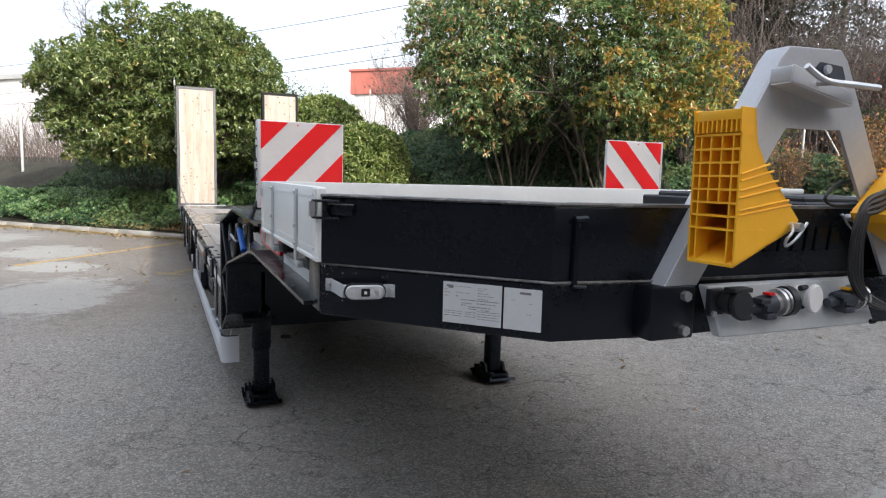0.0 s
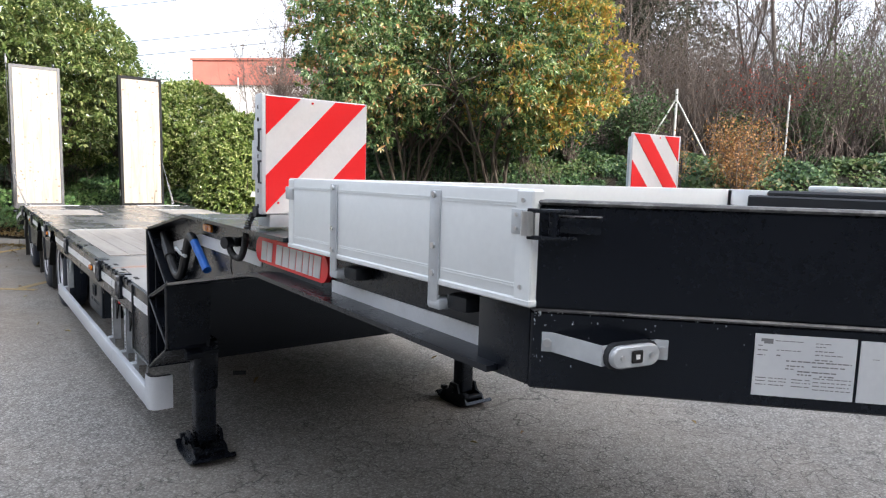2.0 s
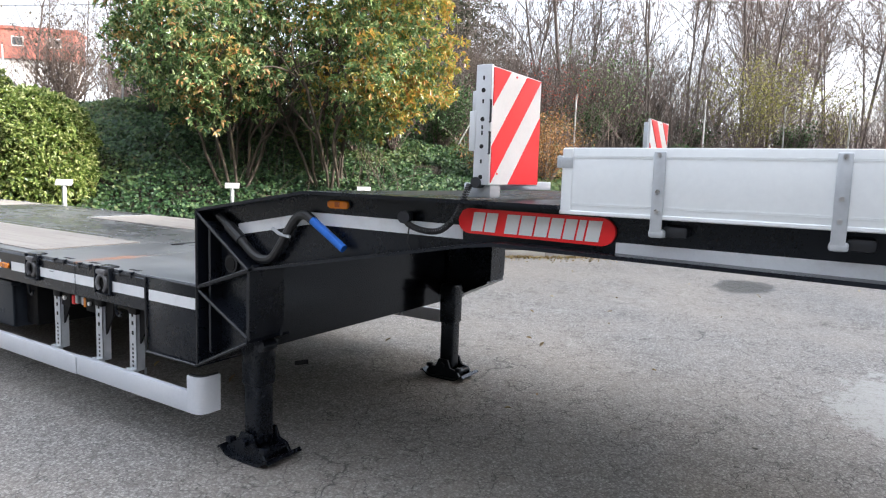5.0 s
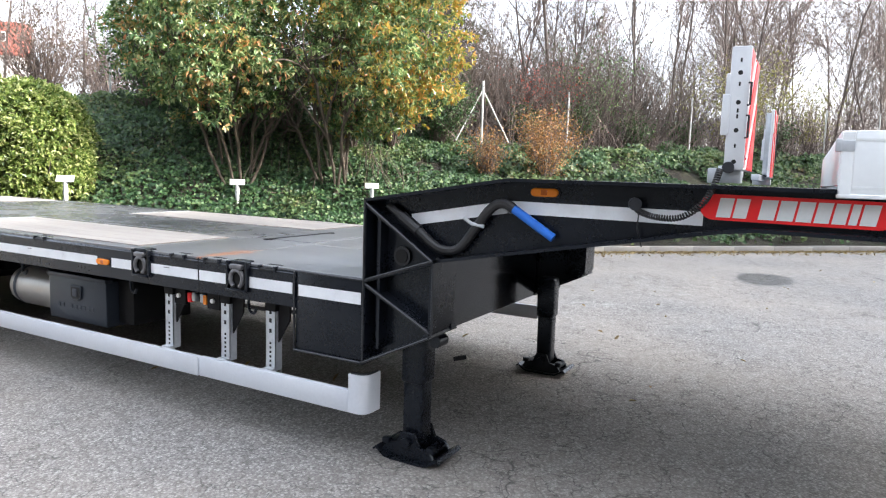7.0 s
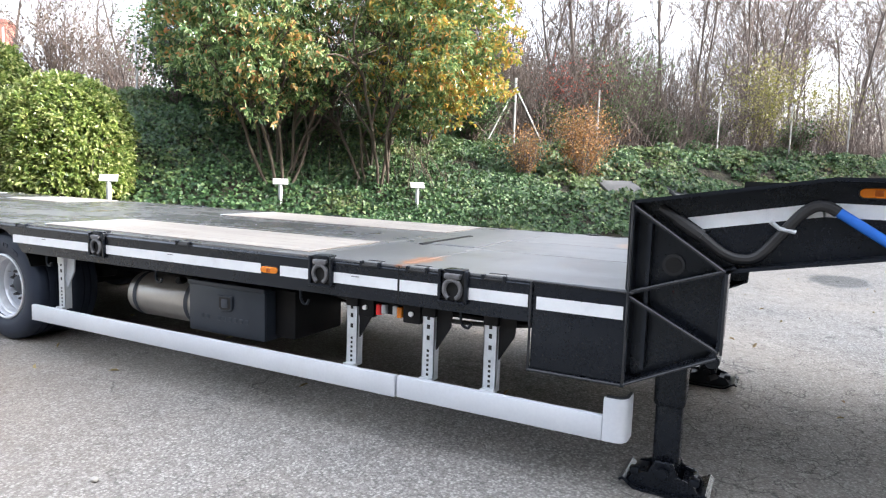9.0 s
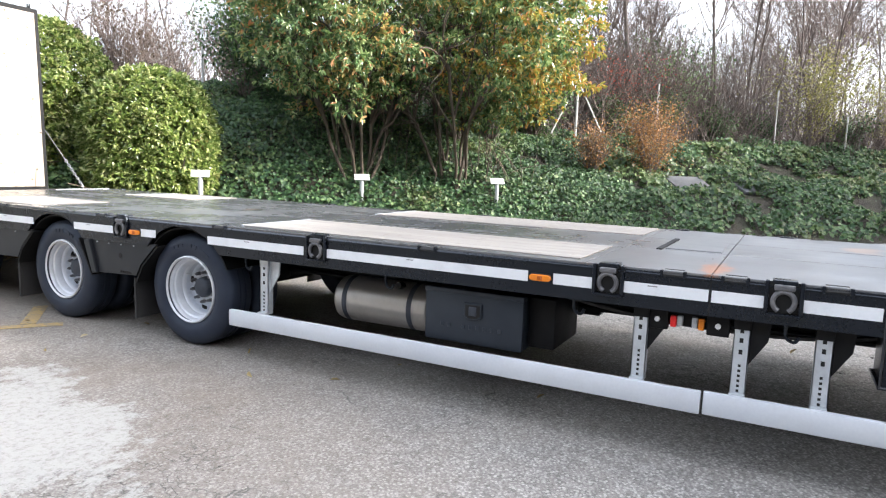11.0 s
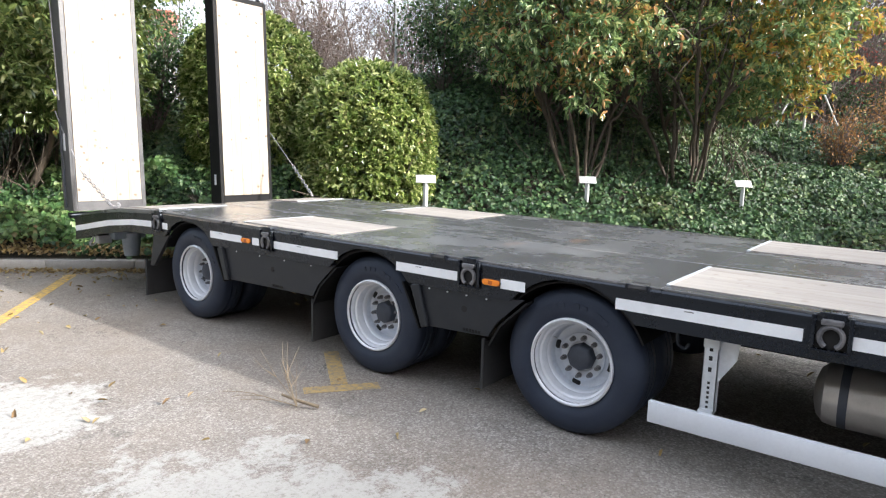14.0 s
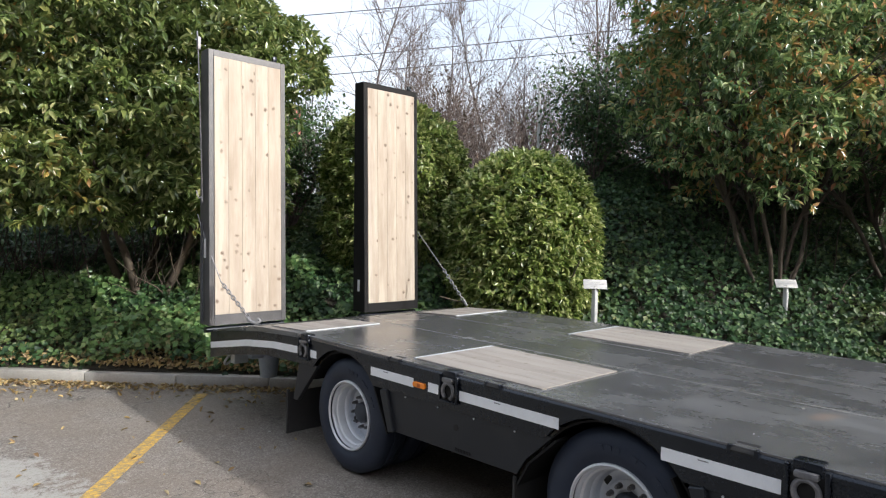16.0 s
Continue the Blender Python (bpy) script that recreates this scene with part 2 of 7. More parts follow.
def make_deck():
    """Dark painted steel deck: dusty, scuffed, half glossy."""
    n = Nodes("deck_steel")
    big = n.noise(1.1, 6, 0.65)
    drag = n.noise(1.6, 6, 0.6, (3.0, 0.35, 1))
    fine = n.noise(70, 3)
    col = n.mix(n.step(big, 0.35, 0.7), (0.056, 0.058, 0.062), (0.098, 0.1, 0.103))
    col = n.mix(n.math("MULTIPLY", n.step(drag, 0.5, 0.75), 0.18), col, (0.19, 0.19, 0.186))
    col = n.mix(n.math("MULTIPLY", n.step(n.noise(9, 6, 0.7), 0.55, 0.75), 0.3), col, (0.22, 0.21, 0.19))
    col = n.mix(n.step(n.noise(0.9, 2, 0.5, (1, 1, 1), n.co.outputs["Object"]), 0.73, 0.77), col, (0.3, 0.15, 0.06))
    rough = n.math("ADD", n.step(big, 0.3, 0.7, 0.17, 0.32), n.step(drag, 0.5, 0.8, 0.0, 0.1))
    # dry dust in thin streaks and scattered flecks, plus painted sky reflection towards the front
    P = n.co.outputs["Object"]
    haze = n.step(n.noise(0.55, 3, 0.5), 0.36, 0.6)
    smear = n.step(n.noise(2.6, 9, 0.8, (1.0, 0.45, 1)), 0.47, 0.72)
    fleck = n.math("MULTIPLY", n.step(n.noise(38, 6, 0.8), 0.62, 0.68), n.step(n.noise(3.1, 5, 0.7), 0.45, 0.6))
    axes = n.node("ShaderNodeSeparateXYZ", Vector=P)
    # front end lightened to stand in for the sky mirrored in the steel
    ahead = n.step(n.math("ADD", axes.outputs[1], n.math("MULTIPLY", n.math("SUBTRACT", n.noise(1.3, 6, 0.7), 0.5), 3.0)), -0.6, -2.6)
    sky_film = n.math("MULTIPLY", n.math("MULTIPLY", ahead, n.step(smear, 0.0, 1.0, 0.55, 1.0)), 0.62)
    dust_sheen = n.math("MAXIMUM", n.math("MAXIMUM", sky_film, n.math("MULTIPLY", n.math("MULTIPLY", haze, smear), 0.36)), n.math("MULTIPLY", fleck, 0.6))
    col = n.mix(dust_sheen, col, (0.3, 0.31, 0.325))
    mp = n.node("ShaderNodeMapping", Location=(1.05 / 0.3, 2.3 / 0.1, 0), Scale=(1 / 0.3, 1 / 0.1, 0))
    n.t.links.new(P, mp.inputs["Vector"])
    ln = n.node("ShaderNodeVectorMath")
    ln.operation = "LENGTH"
    n.t.links.new(mp.outputs[0], ln.inputs[0])
    rust = n.step(n.math("ADD", n.step(ln.outputs["Value"], 0.2, 1.2, 0.5, 0.0), n.noise(16, 6, 0.7)), 0.72, 0.85)
    col = n.mix(n.math("MULTIPLY", rust, 0.8), col, (0.33, 0.13, 0.05))
    rough = n.math("ADD", rough, n.math("MULTIPLY", dust_sheen, 0.3))
    n.bump(fine, 0.06, 0.003)
    return n.done(col, rough, 0.0, 1.0)


deck_steel = make_deck()


def make_planks(name, a, b, knot, grey, rough, scale):
    """Sawn boards: long grain, knots, and a tone of its own on every board."""
    n = Nodes(name)
    info = n.t.nodes.new("ShaderNodeObjectInfo")
    off = n.node("ShaderNodeVectorMath")
    off.operation = "ADD"
    shift = n.node("ShaderNodeCombineXYZ", X=n.math("MULTIPLY", info.outputs["Random"], 37.0), Y=n.math("MULTIPLY", info.outputs["Random"], 11.0))
    n.t.links.new(n.co.outputs["Object"], off.inputs[0])
    n.t.links.new(shift.outputs[0], off.inputs[1])
    v = off.outputs[0]
    grain = n.noise(9, 6, 0.65, scale, v)
    streak = n.noise(34, 3, 0.6, scale, v)
    col = n.mix(n.step(grain, 0.35, 0.65), a, b)
    col = n.mix(n.math("MULTIPLY", n.step(streak, 0.5, 0.8), 0.35), col, grey)
    warp = n.node("ShaderNodeVectorMath")
    warp.operation = "ADD"
    n.t.links.new(v, warp.inputs[0])
    wob = n.node("ShaderNodeTexNoise", Vector=v, Scale=30.0, Detail=3.0)
    soft = n.node("ShaderNodeVectorMath")
    soft.operation = "SCALE"
    soft.inputs["Scale"].default_value = 0.035
    n.t.links.new(wob.outputs["Color"], soft.inputs[0])
    n.t.links.new(soft.outputs[0], warp.inputs[1])
    spots = n.node("ShaderNodeTexVoronoi", Vector=warp.outputs[0], Scale=8.0)
    k = n.step(spots.outputs["Distance"], 0.07, 0.2, 1.0, 0.0)
    col = n.mix(n.math("MULTIPLY", k, 0.9), col, knot)
    col = n.mix(n.math("MULTIPLY", info.outputs["Random"], 0.3), col, grey)
    n.bump(grain, 0.25, 0.003)
    return n.done(col, rough)


pine = make_planks("pine_boards", (0.3, 0.25, 0.195), (0.47, 0.42, 0.355), (0.07, 0.04, 0.022), (0.3, 0.24, 0.18), 0.6, (1, 1, 0.12))
deck_wood = make_planks("deck_boards", (0.205, 0.185, 0.165), (0.31, 0.287, 0.262), (0.16, 0.135, 0.11), (0.38, 0.35, 0.31), 0.7, (1, 0.1, 1))


def make_asphalt():
    n = Nodes("asphalt")
    P = n.co.outputs["Object"]
    stones = n.node("ShaderNodeTexVoronoi", Vector=P, Scale=75.0)
    small = n.node("ShaderNodeTexVoronoi", Vector=P, Scale=170.0)
    tint = n.node("ShaderNodeSeparateColor", Color=stones.outputs["Color"]).outputs[0]
    tint2 = n.node("ShaderNodeSeparateColor", Color=small.outputs["Color"]).outputs[1]
    grain = n.noise(150, 3, 0.7)
    mid = n.noise(7, 6, 0.65)
    big = n.noise(0.45, 5, 0.6)
    gap = n.step(stones.outputs["Distance"], 0.42, 0.75, 1.0, 0.42)
    tone = n.math("MULTIPLY", n.math("ADD", n.math("MULTIPLY", tint, 0.62), n.math("MULTIPLY", tint2, 0.38)), gap)
    col = n.ramp(tone, [(0.06, (0.082, 0.079, 0.075)), (0.22, (0.165, 0.16, 0.152)), (0.55, (0.285, 0.275, 0.26)), (0.88, (0.53, 0.51, 0.48))])
    clump = n.noise(24, 4, 0.7)
    col = n.mix(n.step(clump, 0.52, 0.75, 0.0, 0.5), col, (0.1, 0.097, 0.093))
    col = n.mix(n.step(clump, 0.46, 0.28, 0.0, 0.35), col, (0.38, 0.365, 0.34))
    chips = n.node("ShaderNodeTexVoronoi", Vector=P, Scale=48.0)
    pale = n.node("ShaderNodeSeparateColor", Color=chips.outputs["Color"]).outputs[2]
    spot = n.math("MULTIPLY", n.step(pale, 0.86, 0.9), n.step(chips.outputs["Distance"], 0.2, 0.3, 1.0, 0.0))
    col = n.mix(n.math("MULTIPLY", spot, 0.45), col, (0.6, 0.58, 0.54))
    col = n.mix(n.step(mid, 0.3, 0.75, 0.0, 0.35), col, (0.13, 0.125, 0.12))
    col = n.mix(n.step(big, 0.35, 0.7, 0.0, 0.45), col, (0.36, 0.315, 0.265))

    def blot(cx, cy, rx, ry):
        mp = n.node("ShaderNodeMapping", Location=(-cx / rx, -cy / ry, 0), Scale=(1 / rx, 1 / ry, 0))
        n.t.links.new(P, mp.inputs["Vector"])
        ln = n.node("ShaderNodeVectorMath")
        ln.operation = "LENGTH"
        n.t.links.new(mp.outputs[0], ln.inputs[0])
        return n.step(ln.outputs["Value"], 0.35, 1.15, 1.0, 0.0)

    # brown dirt trodden into the surface
    dirt = n.math("MULTIPLY", n.math("MAXIMUM", blot(-0.5, 8.6, 4.2, 5.0), blot(-0.9, 4.2, 1.2, 2.2)), n.step(n.noise(1.1, 6, 0.65), 0.3, 0.6, 0.35, 1.0))
    col = n.mix(n.math("MULTIPLY", dirt, 0.6), col, (0.18, 0.145, 0.112))
    specks = n.math("MULTIPLY", n.step(n.noise(58, 3, 0.6), 0.62, 0.67), n.step(dirt, 0.15, 0.6, 0.1, 0.75))
    col = n.mix(specks, col, (0.055, 0.045, 0.035))
    ragged = n.math("ADD", n.noise(1.7, 9, 0.72), n.math("MULTIPLY", n.math("SUBTRACT", n.noise(9, 8, 0.8), 0.5), 0.85))
    # old cement wash on the surface
    wash = blot(-1.7, 4.6, 1.15, 1.9)
    for b in (blot(-2.3, 9.3, 1.2, 1.6), blot(-1.9, 7.2, 0.9, 0.8), blot(-4.6, 12.4, 2.4, 1.5), blot(-2.6, 1.6, 1.0, 1.6), blot(3.4, -3.2, 1.2, 0.8)):
        wash = n.math("MAXIMUM", wash, b)
    thin = n.math("MULTIPLY", n.math("MAXIMUM", blot(4.6, 0.1, 1.6, 1.0), blot(7.2, -0.2, 2.6, 1.5)), 0.19)
    wash = n.math("MAXIMUM", wash, n.math("MULTIPLY", thin, 1.6))
    wf = n.step(n.math("ADD", n.math("MULTIPLY", wash, 0.5), ragged), 0.75, 0.83)
    wear = n.step(n.noise(26, 7, 0.8), 0.37, 0.5, 0.25, 1.0)
    worn = n.step(n.noise(5.5, 8, 0.75), 0.34, 0.44, 0.45, 1.0)
    col = n.mix(n.math("MULTIPLY", n.math("MULTIPLY", n.math("MULTIPLY", wf, wear), worn), 0.95), col, (0.35, 0.345, 0.322))
    # a damp patch
    damp = n.step(n.math("ADD", n.math("MULTIPLY", blot(8.3, -1.35, 0.95, 0.55), 0.5), n.math("MULTIPLY", ragged, 0.4)), 0.42, 0.52)
    col = n.mix(n.math("MULTIPLY", damp, 0.75), col, (0.04, 0.04, 0.04))
    # cracks
    warp = n.node("ShaderNodeVectorMath")
    warp.operation = "ADD"
    n.t.links.new(P, warp.inputs[0])
    jig = n.node("ShaderNodeTexNoise", Vector=P, Scale=2.5, Detail=5.0)
    n.t.links.new(jig.outputs["Color"], warp.inputs[1])
    cr = n.node("ShaderNodeTexVoronoi", Vector=warp.outputs[0], Scale=0.75)
    cr.feature = "DISTANCE_TO_EDGE"
    net = n.node("ShaderNodeTexVoronoi", Vector=warp.outputs[0], Scale=4.5)
    net.feature = "DISTANCE_TO_EDGE"
    fine = n.math("MULTIPLY", n.step(net.outputs["Distance"], 0.0, 0.03, 1.0, 0.0), n.step(n.math("ADD", n.noise(0.8, 3), n.step(n.node("ShaderNodeSeparateXYZ", Vector=P).outputs[1], 0.0, 5.0, 0.08, -0.05)), 0.48, 0.6, 0.0, 0.85))
    crack = n.math("MULTIPLY", n.step(cr.outputs["Distance"], 0.0, 0.012, 1.0, 0.0), n.step(n.noise(0.6, 2), 0.5, 0.62))
    crack = n.math("MULTIPLY", n.math("MAXIMUM", crack, fine), n.step(wf, 0.0, 1.0, 1.0, 0.3))
    col = n.mix(n.math("MULTIPLY", crack, 0.75), col, (0.03, 0.03, 0.03))
    height = n.math("SUBTRACT", n.math("ADD", n.math("MULTIPLY", gap, 0.5), n.math("ADD", n.math("MULTIPLY", grain, 0.3), n.math("MULTIPLY", clump, -1.2))), crack)
    height = n.math("MULTIPLY", height, n.step(wf, 0.0, 1.0, 1.0, 0.35))
    n.bump(height, 0.7, 0.007)
    return n.done(col, n.math("SUBTRACT", n.step(mid, 0.3, 0.7, 0.7, 0.9), n.math("MULTIPLY", damp, 0.45)))


asphalt = make_asphalt()


def make_soil():
    n = Nodes("bank_soil")
    f = n.noise(3, 8, 0.7)
    col = n.ramp(f, [(0.3, (0.02, 0.018, 0.012)), (0.5, (0.04, 0.034, 0.024)), (0.62, (0.045, 0.052, 0.026)), (0.75, (0.085, 0.065, 0.045))])
    n.bump(n.noise(14, 8, 0.8), 0.9, 0.06)
    return n.done(col, 0.95)


soil = make_soil()


def make_leaf(name, stops, patch=None, patch_scale=0.6, at=(0.55, 0.68), rough=0.34, shine=0.5, glow=0.3, lean=0.0):
    """Leaves: a tone of its own on every leaf, patches of turned colour, some light through the blade."""
    n = Nodes(name)
    geo = n.t.nodes.new("ShaderNodeNewGeometry")
    rnd = geo.outputs["Random Per Island"]
    col = n.ramp(rnd, stops)
    if patch:
        f = n.math("ADD", n.noise(patch_scale, 3, 0.6), n.math("MULTIPLY", n.math("SUBTRACT", rnd, 0.5), 0.16))
        if lean:
            axes = n.node("ShaderNodeSeparateXYZ", Vector=n.co.outputs["Object"])
            f = n.math("ADD", f, n.math("MULTIPLY", n.math("SUBTRACT", axes.outputs[0], axes.outputs[1]), lean))
        col = n.mix(n.step(f, *at), col, n.ramp(n.math("FRACT", n.math("MULTIPLY", rnd, 17.0)), patch))
    n.done(col, rough, 0, shine)
    tr = n.node("ShaderNodeBsdfTranslucent", Color=n.mix(0.5, col, (0.17, 0.22, 0.07), "ADD"))
    ms = n.node("ShaderNodeMixShader", Fac=glow)
    out = n.t.nodes["Material Output"]
    n.t.links.new(n.b.outputs[0], ms.inputs[1])
    n.t.links.new(tr.outputs[0], ms.inputs[2])
    n.t.links.new(ms.outputs[0], out.inputs["Surface"])
    return n.m


green = [(0.0, (0.05, 0.084, 0.024)), (0.4, (0.108, 0.158, 0.046)), (0.8, (0.2, 0.245, 0.078)), (1.0, (0.42, 0.45, 0.2))]
leaf_round = make_leaf("leaf_round_tree", green, [(0.0, (0.12, 0.15, 0.035)), (0.7, (0.2, 0.19, 0.05)), (0.93, (0.32, 0.15, 0.055)), (1.0, (0.42, 0.25, 0.05))], 0.9, (0.58, 0.72), 0.22, 0.85, glow=0.3)
tall = [(0.0, (0.045, 0.1, 0.044)), (0.35, (0.115, 0.2, 0.08)), (0.7, (0.245, 0.34, 0.135)), (0.91, (0.5, 0.56, 0.3)), (0.94, (0.58, 0.33, 0.15)), (1.0, (0.54, 0.22, 0.13))]
leaf_photinia = make_leaf("leaf_tall_tree", tall, [(0.0, (0.2, 0.26, 0.08)), (0.45, (0.42, 0.32, 0.1)), (1.0, (0.56, 0.22, 0.1))], 1.5, (0.55, 0.66), 0.26, 0.75, glow=0.34)
leaf_turning = make_leaf("leaf_turning_tree", tall, [(0.0, (0.17, 0.22, 0.055)), (0.45, (0.38, 0.33, 0.07)), (0.8, (0.56, 0.3, 0.06)), (1.0, (0.5, 0.2, 0.08))], 0.9, (0.525, 0.64), 0.26, 0.75, glow=0.38, lean=0.045)
leaf_hedge = make_leaf("leaf_hedge", [(0.0, (0.055, 0.095, 0.024)), (0.3, (0.15, 0.22, 0.055)), (0.65, (0.31, 0.38, 0.11)), (1.0, (0.58, 0.6, 0.28))],
                       [(0.0, (0.16, 0.11, 0.03)), (1.0, (0.22, 0.15, 0.06))], 1.6, (0.65, 0.74), 0.26, 0.75, glow=0.34)
leaf_ivy = make_leaf("leaf_ivy", [(0.0, (0.013, 0.034, 0.016)), (0.4, (0.03, 0.074, 0.028)), (0.85, (0.066, 0.132, 0.047)), (1.0, (0.17, 0.24, 0.11))],
                     [(0.0, (0.07, 0.12, 0.035)), (0.8, (0.14, 0.19, 0.065)), (1.0, (0.18, 0.13, 0.07))], 0.5, (0.5, 0.66), 0.48, 0.35, 0.15)
leaf_orange = make_leaf("leaf_orange_shrub", [(0.0, (0.24, 0.11, 0.045)), (0.5, (0.38, 0.19, 0.075)), (0.9, (0.36, 0.22, 0.1)), (1.0, (0.22, 0.19, 0.07))], None, 1, (0, 1), 0.6, 0.2, 0.12)
leaf_yellow = make_leaf("leaf_yellow_green", [(0.0, (0.14, 0.14, 0.03)), (0.6, (0.22, 0.21, 0.05)), (1.0, (0.28, 0.24, 0.07))])
leaf_light = make_leaf("leaf_light_green", [(0.0, (0.06, 0.13, 0.045)), (0.6, (0.13, 0.24, 0.08)), (1.0, (0.27, 0.36, 0.15))])
leaf_red = make_leaf("leaf_red", [(0.0, (0.35, 0.03, 0.03)), (1.0, (0.5, 0.06, 0.05))])
leaf_brown = make_leaf("leaf_brown_thicket", [(0.0, (0.06, 0.044, 0.036)), (0.6, (0.1, 0.075, 0.06)), (1.0, (0.14, 0.11, 0.085))], None, 1, (0, 1), 0.7, 0.2, 0.1)
leaf_conifer = make_leaf("leaf_conifer", [(0.0, (0.04, 0.045, 0.03)), (1.0, (0.085, 0.085, 0.06))], None, 1, (0, 1), 0.6, 0.2, 0.05)
leaf_fallen = make_leaf("leaf_fallen", [(0.0, (0.27, 0.18, 0.07)), (0.4, (0.36, 0.28, 0.13)), (0.75, (0.2, 0.12, 0.06)), (1.0, (0.46, 0.39, 0.24))], None, 1, (0, 1), 0.6, 0.3, 0.1)


def make_road_paint(name, most):
    n = Nodes(name)
    wear = n.step(n.noise(22, 6, 0.75), 0.4, 0.62, 0.08 * most, 0.85 * most)
    col = n.mix(wear, (0.19, 0.165, 0.13), (0.74, 0.45, 0.045))
    n.bump(n.noise(150, 3), 0.5, 0.004)
    return n.done(col, 0.75)


road_yellow, road_faded = make_road_paint("yellow_road_paint", 1.0), make_road_paint("faded_road_paint", 0.5)

# ---- building blocks ----
ORIGIN = {}


def thing(name, at, label, category, group="", kind=""):
    """An Empty that holds the parts of one thing."""
    ob = new(name)
    ob.empty_display_size = 0.1
    ob.location = at
    ORIGIN[ob.name] = Vector(at)
    return tagged(ob, label, category, group, kind)


def mesh_of(name, bm, material, smooth=30):
    me = bpy.data.meshes.new(name)
    bmesh.ops.recalc_face_normals(bm, faces=bm.faces)
    bm.to_mesh(me)
    bm.free()
    me.materials.append(material)
    if smooth:
        me.shade_smooth()
        me.set_sharp_from_angle(angle=radians(smooth))
    return me


def hang(ob, parent, label=""):
    if parent is not None:
        ob.parent = parent
        ORIGIN[ob.name] = ORIGIN[parent.name]
    if label:
        ob["label"] = label
    return ob


def part(name, bm, material, parent, label="", smooth=30):
    """Links a bmesh, given in world metres, as one mesh under a thing or a part."""
    bmesh.ops.translate(bm, verts=bm.verts, vec=-ORIGIN[parent.name])
    return hang(new(name, mesh_of(name, bm, material, smooth)), parent, label)


def piece(name, mesh, parent, at, turn=None):
    """Another object on a mesh that is already there, at a place in the world."""
    ob = new(name, mesh)
    m = Matrix.Translation(Vector(at) - ORIGIN[parent.name])
    ob.matrix_basis = m @ turn if turn else m
    ob.parent = parent
    ORIGIN[ob.name] = Vector(at)
    return ob


def solid(name, bm, material, label, category, group="", kind="", smooth=30):
    """A thing that is one mesh."""
    ob = new(name, mesh_of(name, bm, material, smooth))
    ORIGIN[ob.name] = Vector()
    return tagged(ob, label, category, group, kind)


def box(bm, x0, x1, y0, y1, z0, z1, bevel=0.0, seg=2):
    r = bmesh.ops.create_cube(bm, size=1.0)
    vs = r["verts"]
    for v in vs:
        v.co = Vector(((x0 + x1) / 2 + v.co.x * (x1 - x0), (y0 + y1) / 2 + v.co.y * (y1 - y0), (z0 + z1) / 2 + v.co.z * (z1 - z0)))
    if bevel:
        es = list({e for v in vs for e in v.link_edges})
        bmesh.ops.bevel(bm, geom=es, offset=bevel, segments=seg, affect="EDGES", profile=0.5)
    return bm


def B(*a, **k):
    return box(bmesh.new(), *a, **k)


def put3(axis, a, p):
    """A point from a place along an axis and the other two coordinates in their order."""
    return {"x": (a, p[0], p[1]), "y": (p[0], a, p[1]), "z": (p[0], p[1], a)}[axis]


def prism(bm, pts, axis, a, b, bevel=0.0):
    lo = [bm.verts.new(put3(axis, a, p)) for p in pts]
    hi = [bm.verts.new(put3(axis, b, p)) for p in pts]
    n = len(pts)
    fs = [bm.faces.new(lo), bm.faces.new(hi[::-1])]
    fs += [bm.faces.new((lo[i], lo[(i + 1) % n], hi[(i + 1) % n], hi[i])) for i in range(n)]
    if bevel:
        es = list({e for f in fs for e in f.edges})
        bmesh.ops.bevel(bm, geom=es, offset=bevel, segments=1, affect="EDGES")
    return bm


def P(*a, **k):
    return prism(bmesh.new(), *a, **k)


def strip(bm, pts, axis, a, b, t):
    """A bent plate: a line of points, t thick to its left, from a to b along the axis."""
    ps = [Vector(p) for p in pts]
    off = []
    for i, p in enumerate(ps):
        d0 = (p - ps[i - 1]).normalized() if i else None
        d1 = (ps[i + 1] - p).normalized() if i + 1 < len(ps) else None
        d = (d0 + d1).normalized() if d0 and d1 else (d0 or d1)
        k = t / max(0.3, (d.dot(d1 or d0)))
        off.append(p + Vector((-d.y, d.x)) * k)
    return prism(bm, [tuple(p) for p in ps] + [tuple(p) for p in off[::-1]], axis, a, b)


def cyl(bm, p0, p1, r0, r1=None, n=16, caps=True):
    p0, p1 = Vector(p0), Vector(p1)
    r1 = r0 if r1 is None else r1
    d = p1 - p0
    q = d.to_track_quat("Z", "Y").to_matrix().to_4x4()
    bmesh.ops.create_cone(bm, cap_ends=caps, cap_tris=False, segments=n, radius1=r0, radius2=r1, depth=d.length, matrix=Matrix.Translation((p0 + p1) / 2) @ q)
    return bm


def C(*a, **k):
    return cyl(bmesh.new(), *a, **k)


def lathe(bm, prof, axis, centre, n=40, closed=False):
    """A profile of (radius, along) turned about an axis."""
    rings = []
    c = Vector(centre)
    for r, h in prof:
        ring = []
        for i in range(n):
            a = 2 * math.pi * i / n
            ca, sa = r * math.cos(a), r * math.sin(a)
            ring.append(bm.verts.new(c + Vector({"x": (h, ca, sa), "y": (ca, h, sa), "z": (ca, sa, h)}[axis])))
        rings.append(ring)
    pairs = list(zip(rings, rings[1:])) + ([(rings[-1], rings[0])] if closed else [])
    for A, D in pairs:
        for i in range(n):
            bm.faces.new((A[i], A[(i + 1) % n], D[(i + 1) % n], D[i]))
    return bm


